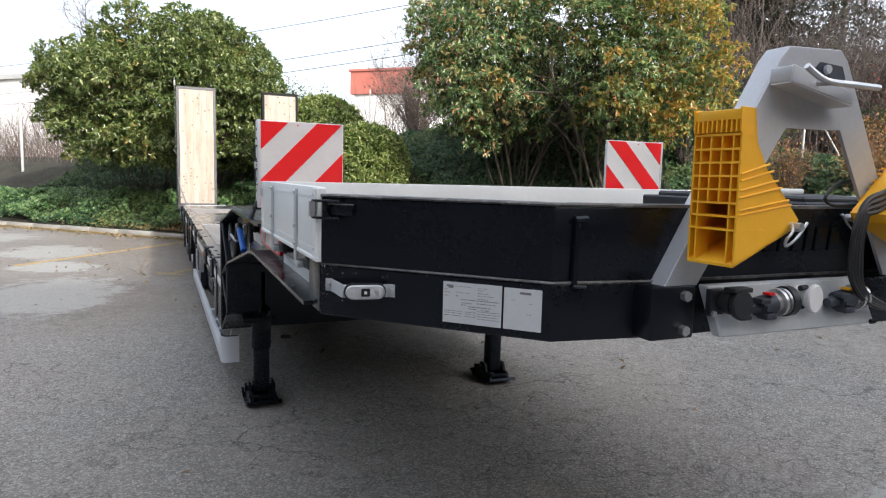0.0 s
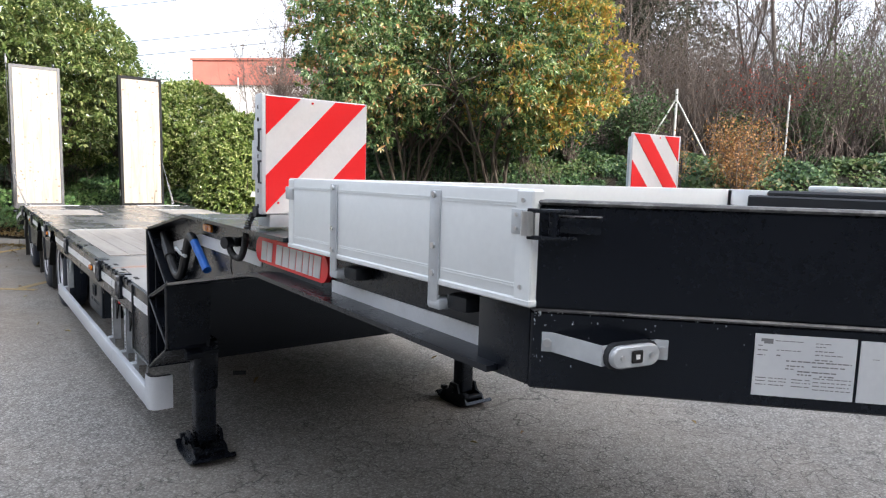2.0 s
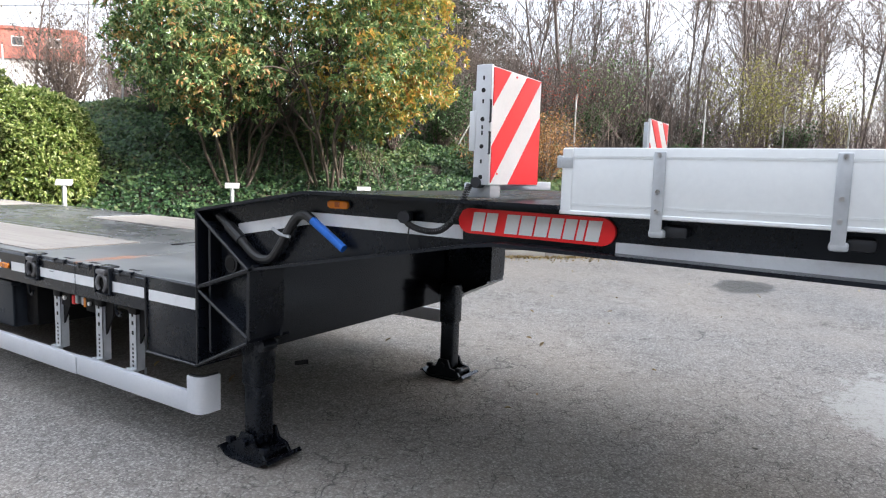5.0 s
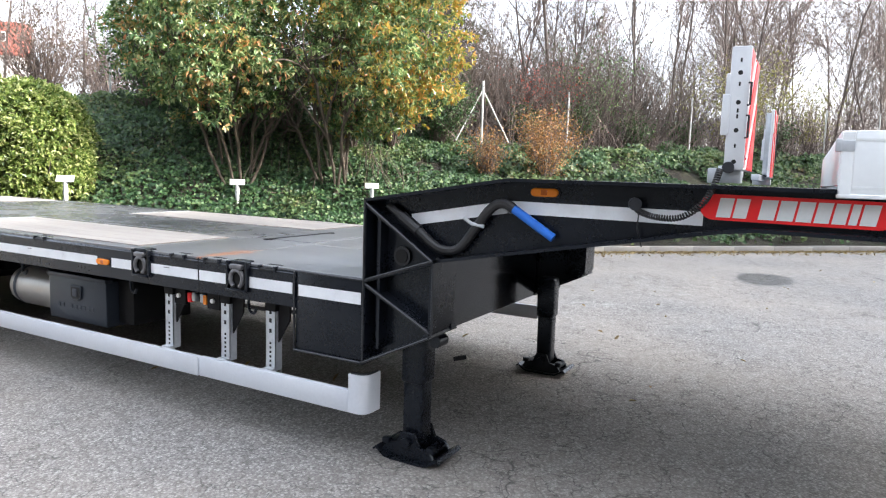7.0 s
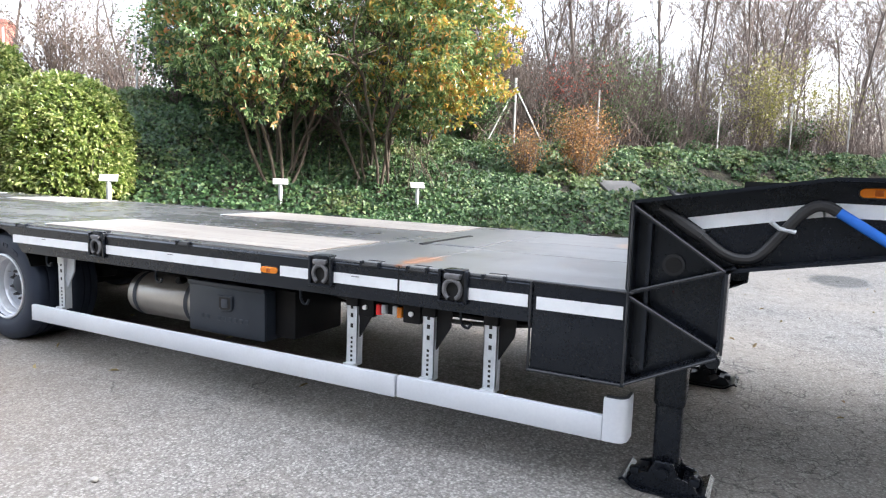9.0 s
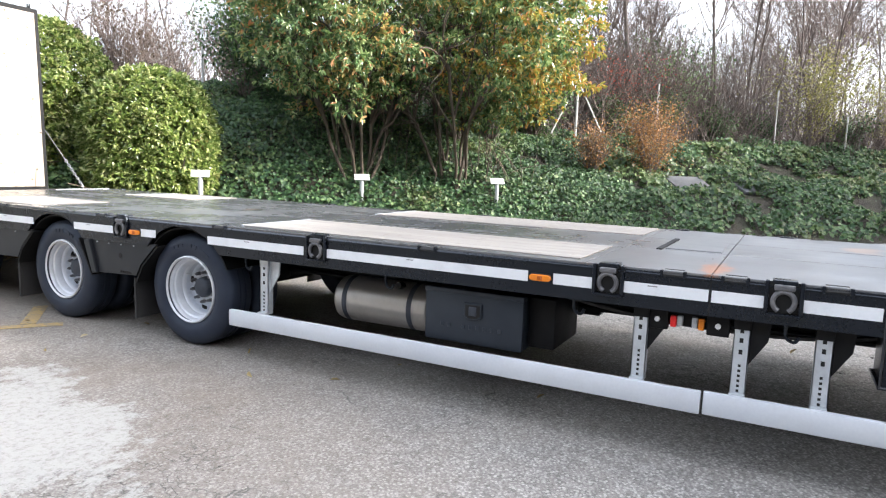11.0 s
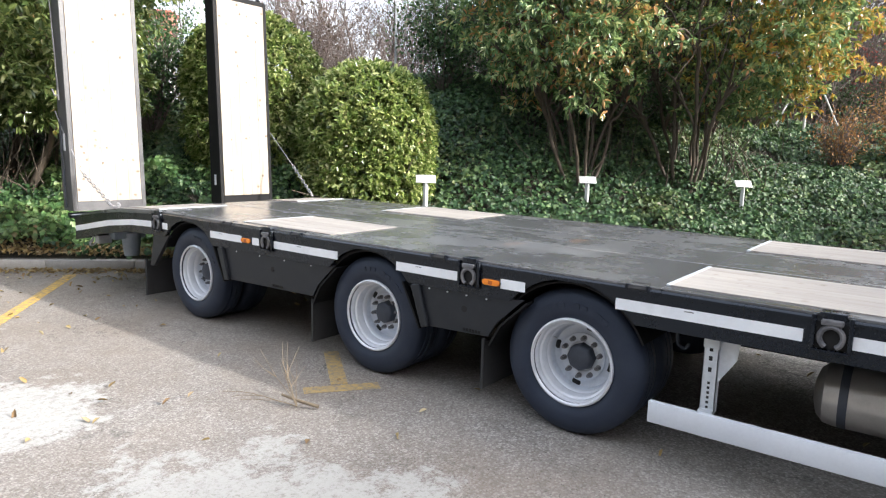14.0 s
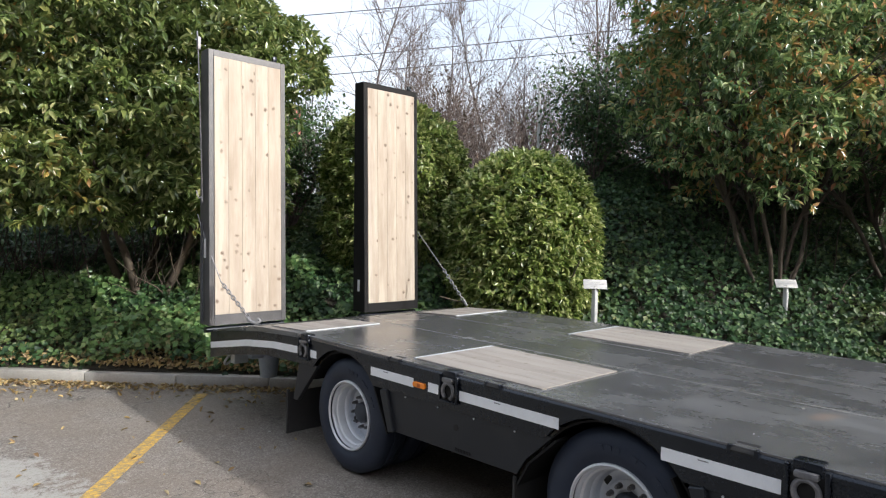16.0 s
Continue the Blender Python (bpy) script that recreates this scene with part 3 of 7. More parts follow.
def tube(bm, pts, r, n=8, taper=None):
    """A round bar along a line of points."""
    ps = [Vector(p) for p in pts]
    rings, up = [], None
    for i, p in enumerate(ps):
        d = (ps[min(i + 1, len(ps) - 1)] - ps[max(i - 1, 0)]).normalized()
        if up is None:
            up = d.orthogonal().normalized()
        up = (up - d * up.dot(d)).normalized()
        side = d.cross(up)
        rr = r if taper is None else r + (taper - r) * i / (len(ps) - 1)
        rings.append([bm.verts.new(p + (up * math.cos(2 * math.pi * k / n) + side * math.sin(2 * math.pi * k / n)) * rr) for k in range(n)])
    for A, D in zip(rings, rings[1:]):
        for k in range(n):
            bm.faces.new((A[k], A[(k + 1) % n], D[(k + 1) % n], D[k]))
    bm.faces.new(rings[0][::-1])
    bm.faces.new(rings[-1])
    return bm


def T(*a, **k):
    return tube(bmesh.new(), *a, **k)


def smooth_line(pts, per=6):
    """Points on a soft curve through the given ones."""
    ps = [Vector(p) for p in pts]
    out = []
    for i in range(len(ps) - 1):
        a, b, c, d = ps[max(i - 1, 0)], ps[i], ps[i + 1], ps[min(i + 2, len(ps) - 1)]
        for k in range(per):
            t = k / per
            out.append(0.5 * ((2 * b) + (c - a) * t + (2 * a - 5 * b + 4 * c - d) * t * t + (3 * b - a - 3 * c + d) * t ** 3))
    return out + [ps[-1]]


# ---- ground and kerb ----
DECK, WIDE = 0.888, 2.55
ROOT2 = math.sqrt(2)


def along(u, v, z=0.0):
    """A place u metres along the kerb and v metres behind it."""
    return Vector(((11.5 + ROOT2 * (v + u)) / 2, (11.5 + ROOT2 * (v - u)) / 2, z))


def yard_z(x, y):
    """The yard dips a little beside the trailer's front."""
    return -0.062 * math.exp(-((x - 3.6) / 3.0) ** 2 - ((y + 1.0) / 3.4) ** 2)


gb = bmesh.new()
steps = [-400, -150, -60, -25, -14] + [-10 + i * 0.8 for i in range(26)] + [14, 25, 60, 150, 400]
rows = [[gb.verts.new((x, y, yard_z(x, y))) for x in steps] for y in steps]
for ra, rb in zip(rows, rows[1:]):
    for i in range(len(steps) - 1):
        gb.faces.new((ra[i], ra[i + 1], rb[i + 1], rb[i]))
solid("ground", gb, asphalt, "worn grey asphalt yard with pale cement stains and fine cracks", "ground", kind="structure", smooth=60)

# ---- the trailer ----
trailer = thing("semi_trailer", (1.275, 3.4, 0), "black low-bed semi-trailer with raised rear ramps parked on asphalt", "trailer")


def both(fn):
    """Runs fn for the camera's side and for its mirror image."""
    for mirror in (False, True):
        fn(mirror)


def flip(bm, mirror):
    if mirror:
        for v in bm.verts:
            v.co.x = WIDE - v.co.x
    return bm


AXLES = (4.585, 6.065, 8.2)
HUB = 0.408


def arch(yc, r, a0, a1, n=10):
    return [(yc + r * math.cos(radians(a0 + (a1 - a0) * i / n)), HUB + r * math.sin(radians(a0 + (a1 - a0) * i / n))) for i in range(n + 1)]


def side_profile():
    """The long side beam with its wheel arches and the drooping tail."""
    low = 0.70
    r = 0.466
    a = math.degrees(math.asin((low - HUB) / r))
    pts = [(0.41, 0.88), (0.41, low)]
    for yc in AXLES:
        pts += arch(yc, r, 180 - a, a)
    pts += [(8.72, low), (9.3, 0.675), (9.9, 0.585), (10.34, 0.49), (10.34, 0.735), (9.9, 0.80), (9.4, 0.855), (8.8, 0.888), (6.5, 0.888), (3.0, 0.88)]
    return pts


def deck_z(y):
    """The deck climbs slightly towards the wheels."""
    return DECK + 0.0034 * y


def side(mirror):
    bm = P(side_profile(), "x", 0.0, 0.035)
    part("side_beam", flip(bm, mirror), black_paint, trailer)
    lip = bmesh.new()
    for y0, y1 in ((0.41, 1.098), (1.104, 4.1), (4.104, 8.78)):
        ends = []
        for y in (y0, y1):
            d = deck_z(y) - 0.0015
            ends.append([lip.verts.new((x, y, z)) for x, z in ((-0.005, 0.866), (-0.005, d - 0.02), (0.004, d - 0.012), (0.05, d - 0.001), (0.11, d), (0.11, 0.866))])
        a, b = ends
        lip.faces.new(a)
        lip.faces.new(b[::-1])
        for i in range(6):
            lip.faces.new((a[i], a[(i + 1) % 6], b[(i + 1) % 6], b[i]))
    part("deck_edge_lip", flip(lip, mirror), black_paint, trailer, "scuffed black deck edge lip")
    fr = B(0.0, 0.3, 0.004, 0.41, 0.495, 0.882, 0.004)
    box(fr, -0.006, 0.3, -0.006, 0.425, 0.478, 0.494, 0.003)
    part("front_box", flip(fr, mirror), black_paint, trailer)


both(side)

# deck: a steel skin of plates with open joints
for x0, x1 in ((0.012, 0.925), (0.931, 1.619), (1.625, 2.538)):
    for y0, y1 in ((0.012, 1.10), (1.106, 1.69), (1.696, 4.10), (4.106, 6.50), (6.506, 7.55), (7.556, 8.82)):
        part("deck_plate", P([(y0, 0.868), (y0, deck_z(y0)), (y1, deck_z(y1)), (y1, 0.868)], "x", x0, x1, 0.002), deck_steel, trailer)
for x0, x1 in ((0.012, 0.925), (0.931, 1.619), (1.625, 2.538)):
    bm = P([(8.826, 0.868), (8.826, 0.918), (9.4, 0.892), (9.9, 0.826), (10.32, 0.748), (10.32, 0.725), (9.9, 0.79), (9.4, 0.84)], "x", x0, x1)
    part("tail_plate", bm, deck_steel, trailer)
for x in (0.928, 1.622):
    for y0, y1 in ((0.02, 1.09), (1.71, 4.09), (4.12, 6.49), (6.52, 8.8)):
        part("deck_seam", P([(y0, deck_z(y0) - 0.006), (y0, deck_z(y0) + 0.0015), (y1, deck_z(y1) + 0.0015), (y1, deck_z(y1) - 0.006)], "x", x - 0.004, x + 0.004), seam_grey, trailer, "worn pale weld seam")
# centre hatch
part("deck_hatch", B(0.97, 1.58, 1.14, 1.46, DECK, DECK + 0.011, 0.003, 1), deck_steel, trailer, "scuffed steel hatch plate")
part("deck_hatch_rim", B(0.9, 1.65, 1.47, 1.505, DECK, DECK + 0.013, 0.003, 1), black_dull, trailer)


def plank_field(x0, x1, y0, y1, zf, count=5):
    w = (x1 - x0) / count
    me = None
    for i in range(count):
        a, b = x0 + i * w + 0.0015, x0 + (i + 1) * w - 0.0015
        n = max(2, round((y1 - y0) / 0.3))
        bm = bmesh.new()
        top = [(y0 + (y1 - y0) * k / n, zf(y0 + (y1 - y0) * k / n)) for k in range(n + 1)]
        prism(bm, [(y, z) for y, z in top] + [(y, z - 0.006) for y, z in top[::-1]], "x", a, b, 0.0008)
        part("plank", bm, deck_wood, trailer)


def tail_z(y):
    return deck_z(y) if y < 8.826 else 0.918 - 0.026 * (y - 8.826) / 0.574 if y < 9.4 else 0.892 - 0.13 * (y - 9.4)


for x0, x1 in ((0.10, 0.82), (1.735, 2.455)):
    plank_field(x0, x1, 1.745, 4.09, lambda y: deck_z(y) + 0.006)
    plank_field(x0, x1, 6.525, 7.52, lambda y: deck_z(y) + 0.006)
    plank_field(x0, x1, 8.84, 9.38, lambda y: tail_z(y) + 0.007, 4)
    for y in (4.092, 7.522):
        part("plank_stop", B(x0, x1, y, y + 0.022, deck_z(y) - 0.004, deck_z(y) + 0.0075, 0.001, 1), galv, trailer, "worn bright edge strip")
    part("plank_stop", B(x0, x1, 8.828, 8.839, 0.914, 0.9255, 0.001, 1), galv, trailer, "worn bright edge strip")
# chips and stones on the deck
rng = random.Random(4)
crumbs = bmesh.new()
for i in range(34):
    x, y = rng.uniform(0.1, 2.4), rng.uniform(0.3, 8.6)
    s = rng.uniform(0.002, 0.008)
    box(crumbs, x, x + s * rng.uniform(1, 3), y, y + s, deck_z(y) + 0.0005, deck_z(y) + 0.003 + s * 0.15)
tagged(solid("deck_litter", crumbs, concrete, "small pale crumbs and chips lying on the steel deck", "litter", kind="stuff", smooth=0))

# conspicuity tape, lamps and lashing points along the side
TAPES = ((0.432, 0.725), (0.875, 1.095), (1.108, 1.495), (1.645, 1.852), (1.99, 3.31), (3.485, 4.325), (4.85, 5.01), (5.315, 5.80), (6.34, 7.03), (7.185, 7.295), (7.43, 7.86), (8.52, 8.625))
LAMPS = (1.92, 5.07, 7.362)
RINGS = (0.80, 1.57, 3.38, 5.225, 7.11, 8.68)
NOTCHES = (0.60, 1.0, 1.27, 2.6, 4.22, 5.46, 6.78, 7.62)


def ring_point(y, mirror):
    """A pocket with a hinged lashing ring in it."""
    pk = bmesh.new()
    box(pk, -0.02, 0.012, y - 0.078, y - 0.06, 0.742, 0.897, 0.005)
    box(pk, -0.02, 0.012, y + 0.06, y + 0.078, 0.742, 0.897, 0.005)
    box(pk, -0.026, 0.012, y - 0.07, y + 0.07, 0.738, 0.752, 0.005)
    box(pk, -0.01, 0.06, y - 0.05, y + 0.05, 0.88, deck_z(y) + 0.009, 0.004)
    p = part("lashing_pocket", flip(pk, mirror), black_paint, trailer)
    back = B(-0.003, 0.004, y - 0.061, y + 0.061, 0.75, 0.892)
    part("pocket_back", flip(back, mirror), dark_hole, p)
    ring = bmesh.new()
    pts = [(-0.016, y + 0.043 * math.sin(a), 0.806 + 0.046 * math.cos(a)) for a in [radians(-152 + 304 * k / 18) for k in range(19)]]
    tube(ring, pts, 0.0115, 8)
    box(ring, -0.03, 0.006, y - 0.042, y + 0.042, 0.856, 0.882, 0.007)
    part("lashing_ring", flip(ring, mirror), ring_steel, p, "worn grey steel lashing ring")


def marker(y, z, mirror, x=-0.001, lean=0.0):
    def oval(g):
        return [(y + (0.042 if k < 7 else -0.042) + (0.019 + g) * math.sin(radians(k * 30 if k < 7 else (k - 1) * 30)), z + (0.019 + g) * math.cos(radians(k * 30 if k < 7 else (k - 1) * 30))) for k in range(14)]

    base = P(oval(0.002), "x", x - 0.007, x + 0.004)
    lens = P(oval(-0.002), "x", x - 0.018, x - 0.004, 0.003)
    p = part("side_marker_lamp", flip(base, mirror), black_plastic, trailer, "amber side marker lamp")
    part("lens", flip(lens, mirror), orange_lens, p)
    chip = B(x - 0.0195, x - 0.017, y - 0.013, y + 0.013, z - 0.011, z + 0.011)
    part("reflector", flip(chip, mirror), dark_amber, p)


def side_trim(mirror):
    for y0, y1 in TAPES:
        part("reflective_tape", flip(B(-0.0022, 0.001, y0, y1, 0.766, 0.822), mirror), tape_mat, trailer, "white reflective tape strip")
        if y1 - y0 > 0.3 and not mirror:
            m = (y0 + y1) / 2 + 0.06
            part("tape_print", B(-0.0027, -0.002, m - 0.025, m + 0.02, 0.808, 0.813), label_ink, trailer)
    part("reflective_tape", flip(B(-0.0022, 0.001, 0.015, 0.392, 0.762, 0.818), mirror), tape_mat, trailer, "white reflective tape strip")
    bend = bmesh.new()
    strip(bend, [(8.745, 0.768), (9.15, 0.752), (9.6, 0.705), (10.33, 0.582)], "x", -0.0022, 0.001, 0.055)
    part("reflective_tape", flip(bend, mirror), tape_mat, trailer, "white reflective tape strip")
    for y in LAMPS:
        marker(y, 0.793, mirror)
    for y in RINGS:
        ring_point(y, mirror)
    for y in NOTCHES:
        d = deck_z(y)
        nt = P([(-0.0065, d - 0.024), (-0.0065, d - 0.018), (0.003, d - 0.0095), (0.05, d + 0.0015), (0.07, d + 0.0015), (0.07, d - 0.02)], "y", y - 0.045, y + 0.045)
        part("stake_slot", flip(nt, mirror), dark_hole, trailer)
        for q in (y - 0.06, y + 0.045):
            part("slot_rim", flip(B(-0.0075, 0.02, q, q + 0.015, d - 0.03, d + 0.002, 0.002, 1), mirror), black_paint, trailer)
    part("panel_joint", flip(B(-0.0012, 0.002, 1.098, 1.104, 0.70, 0.888), mirror), dark_hole, trailer)


both(side_trim)

# frame under the deck
for x in (0.72, 1.69):
    bm = B(x, x + 0.14, 0.3, 9.6, 0.80, 0.866)
    box(bm, x + 0.06, x + 0.08, 0.3, 9.6, 0.52, 0.80)
    box(bm, x, x + 0.14, 0.3, 9.6, 0.50, 0.52)
    part("chassis_beam", bm, black_dull, trailer)
for y in (0.75, 1.5, 2.25, 3.0, 3.75, 5.3, 6.9, 7.4, 8.9, 9.6):
    part("cross_member", B(0.04, 2.51, y, y + 0.06, 0.74, 0.862), black_dull, trailer)
for y in AXLES:
    bm = C((0.35, y, HUB), (2.2, y, HUB), 0.07, n=14)
    for x in (0.62, 1.79):
        box(bm, x, x + 0.14, y - 0.35, y + 0.12, 0.44, 0.56, 0.02)
        cyl(bm, (x + 0.07, y + 0.3, 0.46), (x + 0.07, y + 0.3, 0.72), 0.11, 0.13, 14)
    part("axle", bm, black_dull, trailer)

# wheels: dished twin wheels
rim_bm = bmesh.new()
lathe(rim_bm, [(0.227, 0.006), (0.236, -0.004), (0.245, 0.0), (0.246, 0.014), (0.239, 0.02), (0.224, 0.023), (0.219, 0.03), (0.217, 0.052), (0.206, 0.058), (0.201, 0.072), (0.2, 0.112), (0.192, 0.12), (0.19, 0.142)], "x", (0, 0, 0), 48)
disc_bm = bmesh.new()
lathe(disc_bm, [(0.19, 0.14), (0.186, 0.15), (0.18, 0.17), (0.165, 0.174), (0.142, 0.166), (0.134, 0.158)], "x", (0, 0, 0), 48)
DISC = mesh_of("wheel_disc", disc_bm, disc_shaded, 40)
RIM = mesh_of("wheel", rim_bm, rim_mat, 40)
ty = bmesh.new()
for off in (0.0, 0.27):
    lathe(ty, [(0.23, 0.022 + off), (0.247, 0.012 + off), (0.275, -0.004 + off), (0.305, -0.01 + off), (0.345, -0.004 + off), (0.372, 0.006 + off), (0.392, 0.024 + off), (0.3985, 0.045 + off),
               (0.3995, 0.09 + off), (0.392, 0.092 + off), (0.392, 0.1 + off), (0.3995, 0.102 + off), (0.3995, 0.14 + off), (0.392, 0.142 + off), (0.392, 0.15 + off), (0.3995, 0.152 + off), (0.3985, 0.19 + off), (0.39, 0.212 + off), (0.35, 0.232 + off), (0.29, 0.236 + off), (0.236, 0.22 + off)], "x", (0, 0, 0), 64)
for v in ty.verts:
    k = Vector((v.co.y, v.co.z)).length
    g = 1.0 if k < 0.26 else 1.0 + 0.02 * (k - 0.26) / 0.14
    v.co.y, v.co.z = v.co.y * g, max(v.co.z * g, -0.4045)
TYRE = mesh_of("tyre", ty, rubber, 35)
mark = bmesh.new()
bmesh.ops.create_cube(mark, size=1.0, matrix=Matrix.Translation((-0.0095, 0, 0.322)) @ Matrix.Diagonal((0.005, 0.03, 0.026, 1)))
TMARK = mesh_of("sidewall_print", mark, rubber, 0)
hb = bmesh.new()
lathe(hb, [(0.0, 0.096), (0.042, 0.096), (0.05, 0.1), (0.066, 0.104), (0.074, 0.112), (0.077, 0.13), (0.08, 0.165)], "x", (0, 0, 0), 8)
HUBM = mesh_of("hub", hb, hub_mat, 35)
rg = bmesh.new()
lathe(rg, [(0.0, 0.165), (0.082, 0.162), (0.086, 0.152), (0.092, 0.149), (0.128, 0.149), (0.134, 0.153), (0.136, 0.162)], "x", (0, 0, 0), 40)
RINGM = mesh_of("hub_flange", rg, disc_shaded, 35)
nb = C((0.002, 0, 0), (-0.006, 0, 0), 0.015, n=14)
cyl(nb, (-0.006, 0, 0), (-0.03, 0, 0), 0.0125, n=6)
cyl(nb, (-0.03, 0, 0), (-0.04, 0, 0), 0.009, 0.008, 8)
NUT = mesh_of("wheel_nut", nb, ring_steel, 30)
hh = C((0.0, 0, 0), (0.004, 0, 0), 0.026, n=18)
HOLE = mesh_of("hand_hole", hh, dark_hole, 30)
vb = T([(0, 0, 0), (-0.02, 0.006, 0.004), (-0.045, 0.03, 0.012)], 0.006, 6)
VALVE = mesh_of("valve_stem", vb, steel, 30)


def wheel(y, mirror, spin):
    at = (WIDE - 0.062 if mirror else 0.062, y, HUB)
    turn = Matrix.Rotation(math.pi, 4, "Z") if mirror else None
    w = piece("wheel", RIM, trailer, at, turn)
    w["label"] = "dished silver steel wheel with black tyre"

    def sub(name, mesh, offset=(0, 0, 0), rot=None):
        o = new(name, mesh)
        o.parent = w
        o.matrix_basis = Matrix.Translation(offset) @ (rot or Matrix())
        return o

    sub("tyre", TYRE)
    for k in (0, 1, 2, 4, 5, 7, 8):
        sub("sidewall_print", TMARK, rot=Matrix.Rotation(spin * 0.2 + radians(k * 8 - 32), 4, "X"))
    sub("wheel_disc", DISC)
    sub("hub", HUBM)
    sub("hub_flange", RINGM)
    for k in range(10):
        a = 2 * math.pi * k / 10 + spin
        sub("wheel_nut", NUT, (0.148, 0.11 * math.cos(a), 0.11 * math.sin(a)), Matrix.Rotation(a, 4, "X"))
    for k in range(4):
        a = 2 * math.pi * k / 4 + spin * 0.3 + 0.1
        sub("hand_hole", HOLE, (0.1695, 0.163 * math.cos(a), 0.165 * math.sin(a)))
    sub("valve_stem", VALVE, (0.15, 0.182 * math.cos(spin), 0.195 * math.sin(spin)), Matrix.Rotation(spin, 4, "X"))


for i, y in enumerate(AXLES):
    for mirror in (False, True):
        wheel(y, mirror, 0.4 + 1.3 * i)

# plastic skirts between the wheels, mud flaps


def skirt(y0, y1, mirror):
    bm = P([(y0 - 0.2, 0.715), (y0 - 0.02, 0.56), (y0 + 0.03, 0.462), (y1, 0.442), (y1 + 0.03, 0.56), (y1 + 0.12, 0.715)], "x", 0.014, 0.034, 0.004)
    p = part("side_skirt", flip(bm, mirror), skirt_plastic, trailer, "dark plastic skirt between the wheels")
    edge = bmesh.new()
    prism(edge, [(y1 - 0.05, 0.446), (y1 + 0.005, 0.432), (y1 + 0.10, 0.69), (y1 + 0.03, 0.705)], "x", -0.012, 0.03, 0.006)
    part("arch_rib", flip(edge, mirror), skirt_plastic, p)
    inner = bmesh.new()
    strip(inner, [(y1 + 0.17, 0.70), (y1 + 0.06, 0.5), (y1 + 0.02, 0.42)], "x", 0.0, 0.5, 0.012)
    part("inner_arch", flip(inner, mirror), black_dull, p)
    inner = bmesh.new()
    strip(inner, [(y0 + 0.02, 0.42), (y0 - 0.05, 0.55), (y0 - 0.22, 0.71)], "x", 0.0, 0.5, 0.012)
    part("inner_arch", flip(inner, mirror), black_dull, p)
    k = (y1 - y0) / 4
    for i in range(4):
        part("rivet", flip(C((0.016, y0 + 0.05 + i * k * 1.1, 0.685), (0.008, y0 + 0.05 + i * k * 1.1, 0.685), 0.0055, n=8), mirror), galv, p)
    d = C((0.0145, (y0 + y1) / 2 - 0.05, 0.6), (0.012, (y0 + y1) / 2 - 0.05, 0.6), 0.02, n=10)
    part("drain_hole", flip(d, mirror), dark_hole, p)
    for j in range(6):
        yy = (y0 + y1) / 2 - 0.12 + j * 0.022 - 0.05
        part("moulded_bar", flip(B(0.0115, 0.016, yy, yy + 0.014, 0.468, 0.486), mirror), black_dull, p)


def flap(y, z, mirror):
    bm = B(0.045, 0.5, y, y + 0.012, z, 0.42, 0.004, 1)
    box(bm, 0.035, 0.06, y - 0.004, y + 0.016, z, 0.44, 0.004, 1)
    part("mud_flap", flip(bm, mirror), flap_mat, trailer, "hanging black rubber mud flap")


def running_gear(mirror):
    skirt(5.06, 5.575, mirror)
    skirt(6.578, 7.655, mirror)
    tail = P([(8.52, 0.71), (8.80, 0.40), (8.86, 0.40), (8.78, 0.71)], "x", 0.012, 0.05, 0.004)
    part("arch_end", flip(tail, mirror), skirt_plastic, trailer)
    for y, z in ((5.135, 0.125), (6.64, 0.11), (8.99, 0.09)):
        flap(y, z, mirror)
    for y in AXLES:
        bm = bmesh.new()
        strip(bm, arch(y, 0.452, 25, 155, 14), "x", 0.03, 0.55, 0.01)
        part("wheel_arch", flip(bm, mirror), black_dull, trailer)


both(running_gear)


# side guard rail
POSTS = (0.625, 0.955, 1.41, 3.86)


